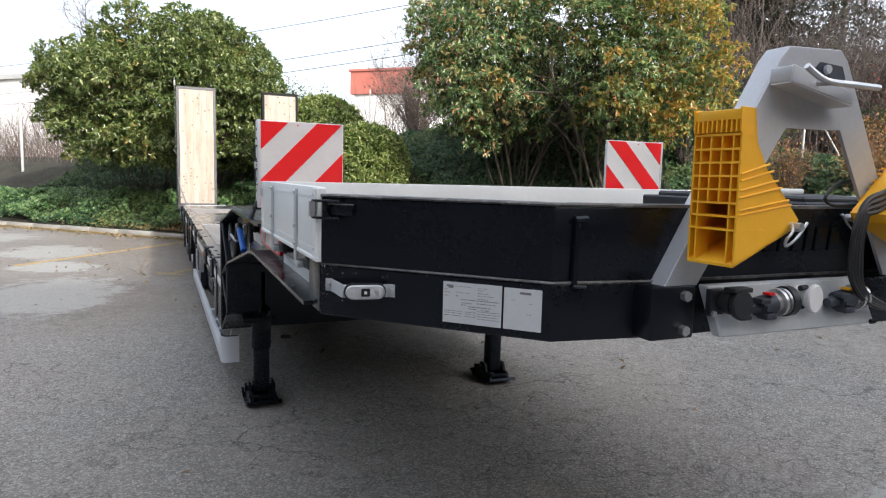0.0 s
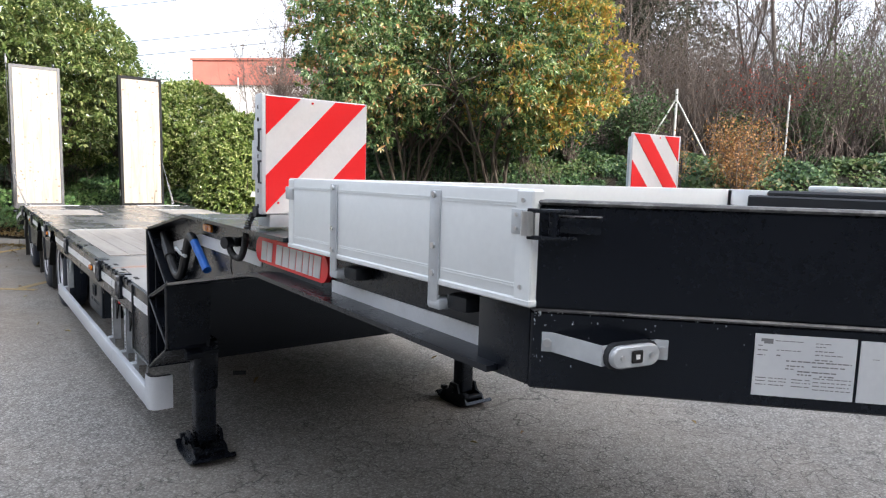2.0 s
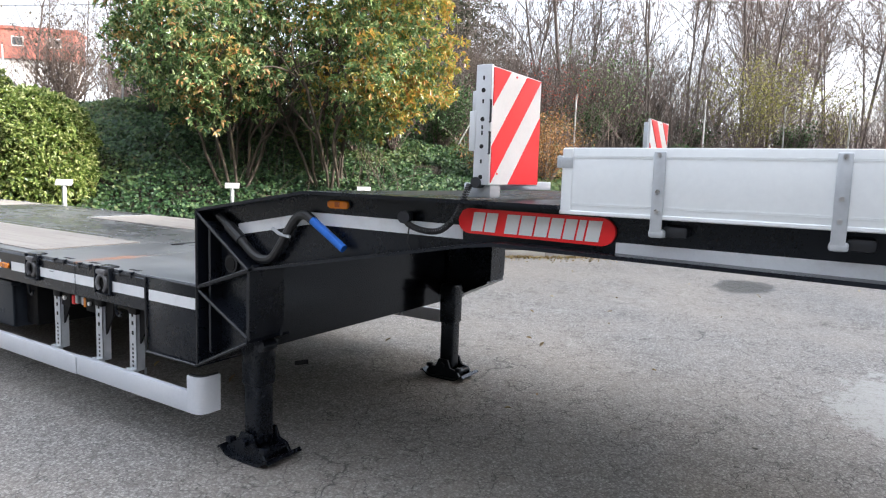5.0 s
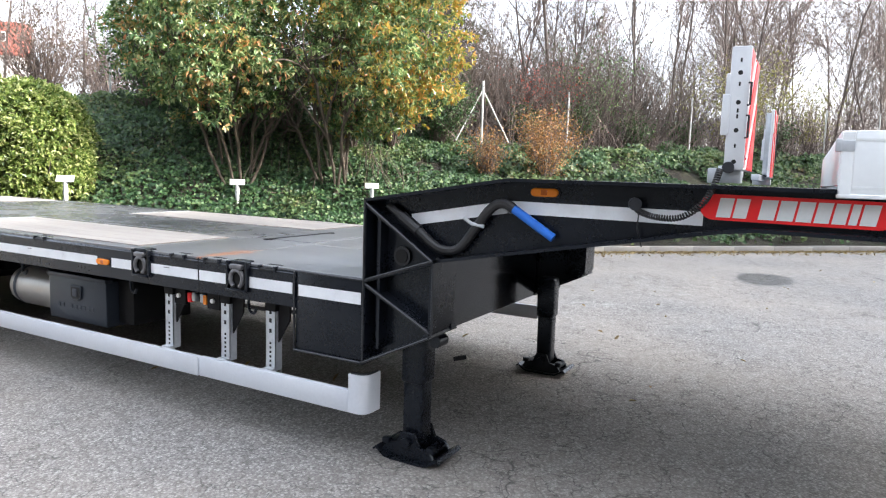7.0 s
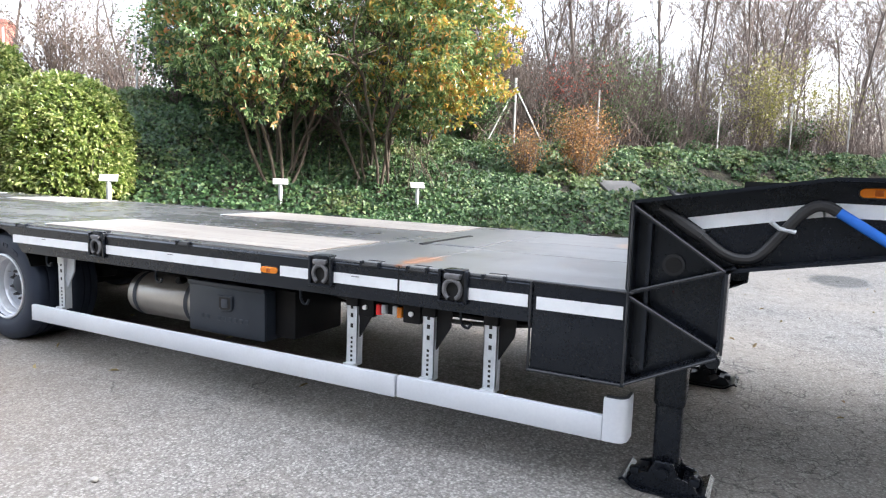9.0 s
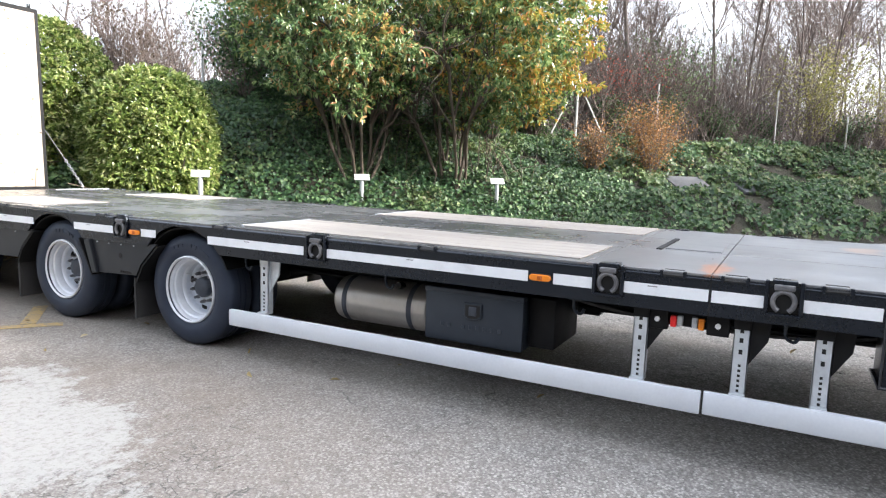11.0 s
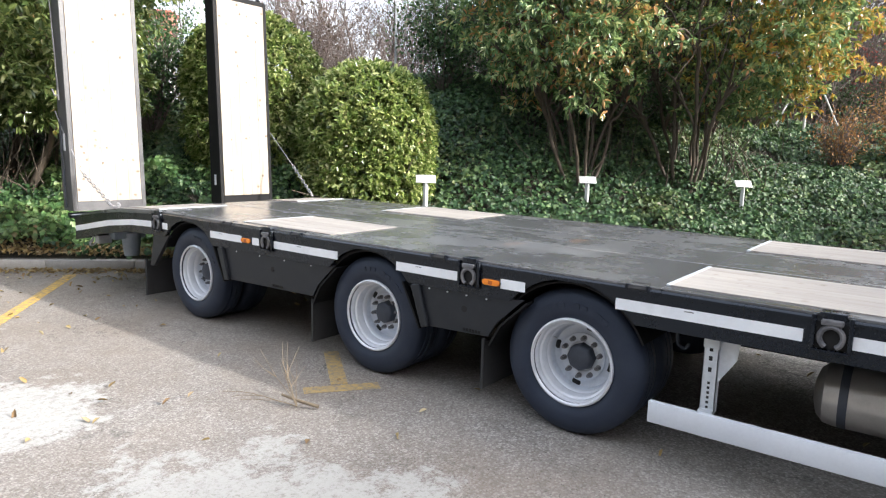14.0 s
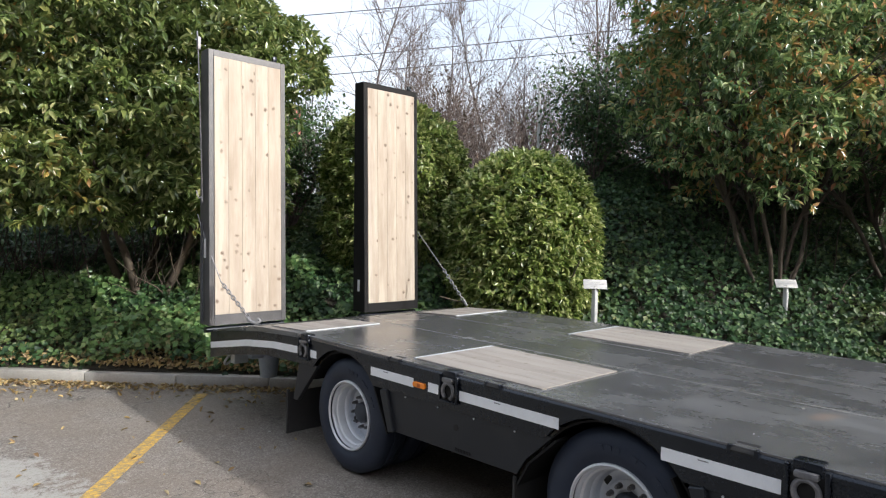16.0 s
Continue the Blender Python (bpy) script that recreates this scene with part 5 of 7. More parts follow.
def on_face(bm):
    """From (along the chamfer, out of it, up) to the world."""
    bmesh.ops.transform(bm, matrix=FACE, verts=bm.verts)
    return bm


def aslant(bm):
    """Turns the lamp to face forward on its bent bracket."""
    m = Matrix.Translation((0.1735, 0.042, 0)) @ Matrix.Rotation(radians(-35.8), 4, "Z") @ Matrix.Translation((-0.15, -0.037, 0))
    bmesh.ops.transform(bm, matrix=m, verts=bm.verts)
    return bm


br = bmesh.new()
strip(br, [(0.022, 0.001), (0.042, 0.001), (0.125, 0.076), (0.218, 0.006), (0.224, 0.001), (0.246, 0.001)], "z", 1.258, 1.294, 0.0025)
bk = part("lamp_bracket", on_face(br), galv, trailer, "galvanised lamp bracket")
lp = bmesh.new()
st = [(0.15 + 0.035 * (1 if k < 7 else -1) + 0.0195 * math.sin(radians(k * 30 if k < 7 else (k - 1) * 30)), 1.275 + 0.0195 * math.cos(radians(k * 30 if k < 7 else (k - 1) * 30))) for k in range(14)]
prism(lp, st, "y", 0.04, 0.058, 0.003)
part("front_marker_lamp", on_face(aslant(lp)), galv, bk, "clear oval marker lamp")
rim_l = bmesh.new()
st2 = [(0.15 + (a - 0.15) * 1.07, 1.275 + (b - 1.275) * 1.2) for a, b in st]
prism(rim_l, st2, "y", 0.038, 0.048)
part("lamp_seal", on_face(aslant(rim_l)), black_plastic, bk)
part("led", on_face(aslant(B(0.138, 0.162, 0.058, 0.0605, 1.264, 1.286, 0.002, 1))), dark_hole, bk)
part("led_eye", on_face(aslant(B(0.146, 0.154, 0.0605, 0.062, 1.271, 1.279))), white_film, bk)
for s in (0.118, 0.182):
    part("screw", on_face(aslant(C((s, 0.057, 1.275), (s, 0.0615, 1.275), 0.005, n=8))), steel, bk)
for s in (0.032, 0.236):
    part("bolt", on_face(C((s, 0.003, 1.275), (s, 0.010, 1.275), 0.008, n=10)), steel, bk)


# toggle latch at the corner of the front wall
latch_p = part("latch_hinge", on_face(C((-0.012, 0.018, 1.472), (-0.012, 0.018, 1.516), 0.013, n=12)), steel, trailer, "black toggle latch with a galvanised hinge")
for z in (1.47, 1.518):
    part("latch_bar", on_face(T([(-0.012, 0.022, z), (0.014, 0.034, z), (0.045, 0.03, z), (0.075, 0.02, z)], 0.004, 6)), black_paint, latch_p)
part("latch_roller", on_face(C((0.034, 0.026, 1.472), (0.034, 0.026, 1.516), 0.009, n=12)), black_paint, latch_p)
part("latch_handle", on_face(B(0.04, 0.118, 0.014, 0.02, 1.478, 1.508, 0.003)), black_paint, latch_p)
part("latch_edge", on_face(B(0.042, 0.118, 0.012, 0.024, 1.5085, 1.511, 0.001)), worn_lit_edge, latch_p)


def sheet(s0, s1, z0, z1, lines):
    """A printed sheet; lines of print are rows of short bars, given as shares of its width and height."""
    p = part("data_sheet", on_face(B(s0, s1, 0.0, 0.0022, z0, z1)), label_white, trailer, "white printed data sheet")
    r = random.Random(len(lines))
    w, h = s1 - s0, z1 - z0
    for a, b, f, tall in lines:
        x, z = s0 + w * a, z1 - h * f
        while x < s0 + w * b - 0.001:
            e = min(x + w * r.uniform(0.02, 0.07), s0 + w * b) if tall < 0.03 else s0 + w * b
            part("print_bar", on_face(B(x, e, 0.002, 0.0026, z - h * tall, z)), label_ink, p)
            x = e + w * r.uniform(0.006, 0.02)
    return p


PRINT = [(0.06, 0.18, 0.07, 0.05), (0.09, 0.18, 0.12, 0.03), (0.2, 0.5, 0.09, 0.012), (0.6, 0.75, 0.1, 0.012), (0.6, 0.7, 0.15, 0.012), (0.03, 0.08, 0.18, 0.012), (0.03, 0.13, 0.25, 0.016), (0.03, 0.11, 0.33, 0.016), (0.22, 0.46, 0.24, 0.012), (0.22, 0.26, 0.32, 0.02),
         (0.6, 0.78, 0.22, 0.014), (0.6, 0.88, 0.28, 0.014), (0.6, 0.78, 0.36, 0.016), (0.32, 0.96, 0.4, 0.02), (0.33, 0.5, 0.48, 0.018), (0.58, 0.9, 0.47, 0.018), (0.32, 0.4, 0.53, 0.018), (0.44, 0.82, 0.56, 0.02), (0.44, 0.58, 0.61, 0.02), (0.66, 0.8, 0.62, 0.02)]
PRINT += [(a, a + 0.055, f, 0.014) for f in (0.7, 0.75, 0.81) for a in (0.03, 0.08, 0.16, 0.22, 0.28, 0.39, 0.45, 0.52)] + [(0.6, 0.97, f, 0.014) for f in (0.66, 0.72, 0.78, 0.84)]
sheet(0.391, 0.555, 1.207, 1.317, PRINT)
sheet(0.561, 0.661, 1.207, 1.315, [(0.42, 0.72, 0.08, 0.055), (0.2, 0.3, 0.28, 0.01), (0.66, 0.76, 0.34, 0.01), (0.6, 0.75, 0.6, 0.01)])

# front socket panel and its couplings
sp = P([(0.895, 1.332), (0.925, 1.2), (1.53, 1.2), (1.485, 1.332)], "y", -3.54, -3.505, 0.004)
for v in sp.verts:
    v.co.y += (v.co.z - 1.332) * 0.22
panel = part("socket_panel", sp, galv, trailer, "galvanised socket panel on the front")
part("panel_box", B(0.74, 0.885, -3.515, -3.43, 1.19, 1.33, 0.008), black_paint, trailer)
part("panel_box", B(1.535, 1.82, -3.52, -3.43, 1.185, 1.325, 0.006), black_paint, trailer)


def octagon(x, z, rx, rz, n=10, cut=0.2):
    return [(x + rx * math.cos(2 * math.pi * (k + cut) / n), z + rz * math.sin(2 * math.pi * (k + cut) / n)) for k in range(n)]


# seven-pin socket under a round black flap
part("base_plate", B(0.895, 0.945, -3.556, -3.536, 1.255, 1.325, 0.004), black_plastic, panel)
part("socket", C((0.945, -3.54, 1.292), (0.945, -3.588, 1.292), 0.03, n=20), black_plastic, panel)
part("flap", P(octagon(0.955, 1.29, 0.036, 0.038, 14), "y", -3.606, -3.588, 0.004), black_plastic, panel)
part("flap_hinge", B(0.92, 0.985, -3.606, -3.57, 1.322, 1.334, 0.003), black_plastic, panel)
part("flap_lip", B(0.952, 0.99, -3.604, -3.585, 1.25, 1.262, 0.003), black_plastic, panel)
part("screw", C((0.905, -3.555, 1.262), (0.905, -3.563, 1.262), 0.008, n=8), steel, panel)
# couplings with red and yellow tags
for x, tag, w in ((1.03, red_film, 1.0), (1.335, yellow_plastic, 1.05)):
    body = C((x - 0.025, -3.572, 1.272), (x + 0.01, -3.572, 1.276), 0.013, 0.018, 12)
    cyl(body, (x + 0.01, -3.572, 1.276), (x + 0.062 * w, -3.572, 1.282), 0.026, 0.029, 16)
    cyl(body, (x + 0.03, -3.57, 1.275), (x + 0.03, -3.53, 1.275), 0.02, n=12)
    box(body, x - 0.005, x + 0.03, -3.6, -3.566, 1.288, 1.302, 0.004)
    box(body, x + 0.012, x + 0.05, -3.605, -3.57, 1.245, 1.262, 0.005)
    cyl(body, (x + 0.018, -3.6, 1.276), (x + 0.018, -3.604, 1.276), 0.008, n=10)
    part("coupling_body", body, hub_mat, panel)
    part("coupling_tag", B(x + 0.028, x + 0.05, -3.594, -3.57, 1.308, 1.315, 0.002), tag, panel)
    ring = C((x + 0.064 * w, -3.572, 1.283), (x + 0.078 * w, -3.572, 1.284), 0.026, n=20)
    cyl(ring, (x + 0.078 * w, -3.572, 1.284), (x + 0.088 * w, -3.572, 1.285), 0.037, n=20)
    cyl(ring, (x + 0.096 * w, -3.572, 1.285), (x + 0.104 * w, -3.572, 1.286), 0.037, n=20)
    part("coupling_ring", ring, steel, panel)
part("coupling_cap", C((1.136, -3.572, 1.286), (1.158, -3.574, 1.287), 0.041, 0.04, n=22), black_plastic, panel)
# white round flap on its black hinge arm
part("flap_arm", P([(1.185, 1.298), (1.2, 1.306), (1.24, 1.27), (1.225, 1.256)], "y", -3.568, -3.55, 0.003), black_plastic, panel)
part("flap_hinge", C((1.2, -3.57, 1.318), (1.224, -3.57, 1.32), 0.008, n=8), black_plastic, panel)
part("socket", C((1.235, -3.54, 1.292), (1.235, -3.58, 1.292), 0.028, n=20), white_film, panel)
part("flap", P(octagon(1.237, 1.29, 0.03, 0.04, 16), "y", -3.594, -3.578, 0.004), white_film, panel)
part("screw", C((1.2, -3.568, 1.296), (1.2, -3.575, 1.296), 0.009, n=8), steel, panel)
part("panel_scuff", B(1.5, 1.525, -3.578, -3.568, 1.2, 1.214, 0.003, 1), black_dull, panel)
# raised lettering shown as plain bars
x = 1.13
for w in (0.042, 0.046, 0.044, 0.04, 0.03, 0.05, 0.04):
    bm = P([(x, 1.405), (x + w, 1.408), (x + w + 0.008, 1.478), (x + 0.008, 1.475)], "y", -3.462, -3.445, 0.002)
    part("raised_bar", bm, black_gloss, trailer, "raised black bar on the black front wall")
    x += w + 0.011

# A-shaped hose frame
af_out = [(0.785, 1.328), (1.138, 1.935), (1.168, 1.968), (1.37, 1.976), (1.40, 1.95), (1.745, 1.328), (1.645, 1.328), (1.393, 1.757), (1.173, 1.753), (0.895, 1.328)]
af = P(af_out, "y", -3.505, -3.495, 0.002)
fl_bm = bmesh.new()
strip(fl_bm, [(0.785, 1.328), (1.138, 1.935), (1.168, 1.968), (1.37, 1.976), (1.40, 1.95), (1.745, 1.328)], "y", -3.50, -3.43, -0.006)
aframe = part("hose_frame", af, grey_frame, trailer, "grey A-shaped steel hose frame on the front")
part("frame_flange", fl_bm, grey_frame, aframe)
# folded hose holder plate on two tabs, a dark cut-out above it, and the bent bar
part("frame_pocket", P([(1.1, 1.86), (1.105, 1.905), (1.32, 1.855), (1.345, 1.83), (1.34, 1.818)], "y", -3.572, -3.564, 0.002), grey_frame, aframe)
part("pocket_tab", B(1.1, 1.112, -3.57, -3.505, 1.862, 1.902, 0.003), grey_frame, aframe)
part("pocket_floor", P([(1.1, 1.858), (1.34, 1.812), (1.345, 1.818), (1.105, 1.866)], "y", -3.57, -3.507), grey_frame, aframe)
part("frame_window", P([(1.2, 1.895), (1.255, 1.905), (1.285, 1.935), (1.372, 1.93), (1.388, 1.895), (1.34, 1.885), (1.318, 1.9), (1.29, 1.902), (1.27, 1.885)], "y", -3.511, -3.504), hub_mat, aframe)
part("window_bolt", C((1.3, -3.515, 1.915), (1.3, -3.525, 1.915), 0.012, n=8), galv, aframe)
part("hose_bar", T(smooth_line([(1.115, -3.60, 1.897), (1.16, -3.605, 1.872), (1.2, -3.61, 1.862), (1.27, -3.61, 1.862), (1.4, -3.60, 1.864)], 5), 0.0085, 8), steel, aframe)
part("hose_bar_pin", T([(1.195, -3.61, 1.862), (1.2, -3.54, 1.868)], 0.009, 8), steel, aframe)
for i in range(4):
    o = 0.014 * i
    pts = smooth_line([(1.62, -3.52, 1.60 + o * 0.5), (1.47, -3.60, 1.585 - o), (1.395 - o * 0.3, -3.605, 1.562 - o), (1.355 + o * 0.8, -3.61, 1.52), (1.338 + o * 0.9, -3.61, 1.45), (1.36 + o, -3.60, 1.345), (1.44, -3.60, 1.272 + o * 0.5), (1.60, -3.58, 1.235)], 6)
    part("hose", T(pts, 0.0075, 7), cable_black, trailer, "hanging black hose")
part("hose_loop", T(smooth_line([(1.66, -3.47, 1.60), (1.58, -3.47, 1.62), (1.46, -3.47, 1.605), (1.405, -3.47, 1.565), (1.44, -3.47, 1.54), (1.56, -3.47, 1.545), (1.66, -3.47, 1.57)], 6), 0.005, 6), cable_black, trailer)

# ---- marker boards ----


def board(x0, x1, mirror):
    y, z0, z1 = -1.565, 1.424, 1.84
    body = B(x0 + 0.002, x1, y + 0.004, y + 0.02, z0, z1, 0.003, 1)
    b = part("marker_board", body, white_film, trailer, "red and white striped marker board, raised")
    o = x0 if not mirror else x1
    sx = 1 if not mirror else -1
    s = x1 - x0
    h = z1 - z0

    def q(a, t):
        return (o + sx * a * s, z0 + t * h)

    for poly in (((0.01, 0.67), (0.01, 0.99), (0.33, 0.99)), ((0.01, 0.02), (0.01, 0.33), (0.67, 0.99), (0.98, 0.99)), ((0.35, 0.01), (0.99, 0.01), (0.99, 0.65))):
        part("red_stripe", P([q(*p) for p in poly], "y", y + 0.001, y + 0.0045), red_film, b)
    edge = bmesh.new()
    ex0, ex1 = (x0 - 0.012, x0 + 0.004) if not mirror else (x1 - 0.004, x1 + 0.012)
    box(edge, ex0, ex1, y + 0.002, y + 0.066, z0, z1 + 0.004, 0.004)
    box(edge, ex0 - 0.004 * sx, ex1 - 0.004 * sx, y + 0.06, y + 0.085, z0 + 0.12, z0 + 0.26, 0.003)
    box(edge, ex0, ex1, y + 0.06, y + 0.078, z0 + 0.26, z0 + 0.33, 0.003)
    e = part("board_edge", edge, label_white, b, "slotted pale board edge")
    ox = ex0 - 0.0015 if not mirror else ex1 + 0.0015
    for z in (1.452, 1.56, 1.655, 1.755):
        part("edge_hole", C((ox, y + 0.034, z), (ox + 0.003 * sx, y + 0.034, z), 0.008, n=12), dark_hole, e)
    for z in (1.50, 1.60, 1.62, 1.71, 1.79):
        part("edge_slot", B(min(ox, ox + 0.003 * sx), max(ox, ox + 0.003 * sx), y + 0.031, y + 0.037, z, z + 0.014), dark_hole, e)
    for z in (1.535, 1.645):
        gx = o - 0.014 * sx
        part("board_grip", T([(gx, y + 0.004, z), (gx - 0.01 * sx, y - 0.004, z), (gx - 0.01 * sx, y - 0.004, z + 0.075), (gx, y + 0.004, z + 0.075)], 0.004, 6), black_plastic, b)
    back = B(x0 + 0.02, x1 - 0.01, y + 0.02, y + 0.05, z0 + 0.02, z1 - 0.02, 0.004)
    part("board_back", back, galv, b)
    ft = B(x0 + 0.02, x0 + 0.1, y + 0.01, y + 0.12, 1.378, 1.43, 0.004) if not mirror else B(x1 - 0.1, x1 - 0.02, y + 0.01, y + 0.12, 1.378, 1.43, 0.004)
    part("board_foot", ft, galv, b)
    arm = B(x0 + 0.05, x1 + 0.25, y + 0.05, y + 0.09, 1.405, 1.44, 0.003) if not mirror else B(x0 - 0.25, x1 - 0.05, y + 0.05, y + 0.09, 1.405, 1.44, 0.003)
    part("board_arm", arm, white_paint, b)
    part("board_knob", C((o - 0.02 * sx, y + 0.05, 1.432), (o + 0.02 * sx, y + 0.05, 1.432), 0.02, n=16), black_plastic, b)
    for a, t in ((0.44, 0.96), (0.12, 0.1)):
        p0 = q(a, t)
        part("rivet", C((p0[0], y + 0.002, p0[1]), (p0[0], y - 0.001, p0[1]), 0.004, n=8), red_film, b)


board(0.05, 0.455, False)
board(2.065, 2.48, True)

# ---- ramps at the tail ----


def ramp(x0, x1, side_sign):
    y0, z0, z1 = 10.30, 0.79, 3.37
    lean = 0.039

    def yy(z):
        return y0 + lean * (z - z0)

    fr = bmesh.new()
    d = 0.22
    for a, b in ((x0, x0 + 0.05), (x1 - 0.05, x1)):
        prism(fr, [(yy(z0), z0), (yy(z1), z1), (yy(z1) + d * 0.75, z1), (yy(z0) + d, z0)], "x", a, b, 0.004)
    prism(fr, [(yy(z1 - 0.06), z1 - 0.06), (yy(z1), z1), (yy(z1) + 0.06, z1), (yy(z1 - 0.06) + 0.06, z1 - 0.06)], "x", x0 + 0.05, x1 - 0.05)
    prism(fr, [(yy(z0), z0), (yy(z0 + 0.1), z0 + 0.1), (yy(z0 + 0.1) + 0.06, z0 + 0.1), (yy(z0) + 0.06, z0)], "x", x0 + 0.05, x1 - 0.05)
    prism(fr, [(yy(z0) + 0.05, z0), (yy(z1) + 0.05, z1), (yy(z1) + 0.06, z1), (yy(z0) + 0.06, z0)], "x", x0 + 0.05, x1 - 0.05)
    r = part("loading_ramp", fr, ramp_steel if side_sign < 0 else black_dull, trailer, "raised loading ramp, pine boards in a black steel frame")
    n = 5
    a0, a1 = x0 + 0.053, x1 - 0.053
    w = (a1 - a0) / n
    for i in range(n):
        bm = P([(yy(z0 + 0.1) - 0.004, z0 + 0.102), (yy(z1 - 0.06) - 0.004, z1 - 0.062), (yy(z1 - 0.06) + 0.03, z1 - 0.062), (yy(z0 + 0.1) + 0.03, z0 + 0.102)], "x", a0 + i * w + 0.0009, a0 + (i + 1) * w - 0.0009, 0.0012)
        part("ramp_board", bm, pine, r)
    part("ramp_hinge", C((x0 - 0.01, y0 + 0.08, 0.745), (x1 + 0.01, y0 + 0.08, 0.745), 0.028, n=14), black_paint, r)
    part("ramp_top_lug", B(x1 - 0.12, x1 - 0.08, yy(z1) + 0.02, yy(z1) + 0.06, z1, z1 + 0.06, 0.004), black_paint, r)
    part("ramp_tag", B(x0 - 0.002, x0 + 0.002, y0 + 0.10, y0 + 0.14, 1.42 if side_sign < 0 else 1.02, 1.6 if side_sign < 0 else 1.15), label_white, r)
    return r


def chain(p0, p1, n):
    """A chain of links between two points."""
    p0, p1 = Vector(p0), Vector(p1)
    d = (p1 - p0).normalized()
    L = (p1 - p0).length / n
    bm = bmesh.new()
    a = d.orthogonal().normalized()
    b = d.cross(a)
    for i in range(n):
        c = p0 + d * L * (i + 0.5)
        s = a if i % 2 else b
        pts = []
        for k in range(11):
            t = 2 * math.pi * k / 10
            pts.append(c + d * math.cos(t) * L * 0.72 + s * math.sin(t) * L * 0.36)
        tube(bm, pts, L * 0.14, 5)
    return bm


ramp(-0.03, 0.765, -1)
ramp(1.745, 2.535, 1)
part("ramp_chain", chain((0.03, 10.2, 1.21), (0.12, 9.78, 0.89), 13), chain_grey, trailer, "steel securing chain")
part("ramp_stay", T(smooth_line([(0.03, 10.2, 1.21), (-0.03, 10.42, 1.6), (-0.045, 10.56, 1.83)], 4), 0.005, 6), chain_grey, trailer)
part("chain_hook", T(smooth_line([(0.1, 9.8, 0.905), (0.12, 9.76, 0.88), (0.15, 9.73, 0.872), (0.175, 9.72, 0.89), (0.16, 9.74, 0.91)], 4), 0.013, 7), chain_grey, trailer)
part("ramp_rod", T(smooth_line([(-0.055, 10.60, 3.56), (-0.055, 10.56, 3.3), (-0.05, 10.45, 2.04), (-0.055, 10.45, 1.995), (-0.075, 10.47, 1.985), (-0.09, 10.49, 2.05)], 4), 0.007, 8), chain_grey, trailer, "hooked galvanised lifting rod")
part("rod_guide", B(-0.07, -0.04, 10.54, 10.58, 3.38, 3.5, 0.006), chain_grey, trailer)
part("rod_guide", C((-0.045, 10.42, 0.82), (-0.045, 10.46, 1.75), 0.008, n=8), hub_mat, trailer)
part("ramp_chain", chain((2.5, 9.86, 1.31), (2.5, 9.5, 0.96), 12), chain_grey, trailer, "steel securing chain")
part("ramp_stay", T([(2.5, 9.86, 1.31), (2.51, 10.3, 1.70)], 0.005, 6), chain_grey, trailer)
part("chain_hook", T(smooth_line([(2.5, 9.5, 0.97), (2.5, 9.46, 0.93), (2.48, 9.43, 0.915), (2.46, 9.44, 0.94)], 4), 0.013, 7), chain_grey, trailer)
# tail underside
tl = B(0.03, 2.52, 10.30, 10.345, 0.50, 0.735, 0.004)
part("tail_beam", tl, black_paint, trailer, "black tail beam")
tj = C((0.43, 10.02, 0.31), (0.43, 10.02, 0.56), 0.075, 0.105, 18)
box(tj, 0.22, 0.57, 9.96, 10.1, 0.5, 0.6, 0.02)
part("tail_jack", tj, jack_grey, trailer, "grey steel support block under the tail")
part("tail_jack", flip(C((0.43, 10.02, 0.31), (0.43, 10.02, 0.56), 0.075, 0.105, 18), True), jack_grey, trailer, "grey steel support block under the tail")
part("tail_shackle", T(smooth_line([(0.12, 10.2, 0.52), (0.1, 10.25, 0.45), (0.13, 10.28, 0.42), (0.17, 10.25, 0.46)], 4), 0.012, 7), galv, trailer)
part("tail_clamp", B(0.1, 0.24, 10.05, 10.14, 0.46, 0.55, 0.01), galv, trailer)

# ---- wheel chock hanging on the front frame ----


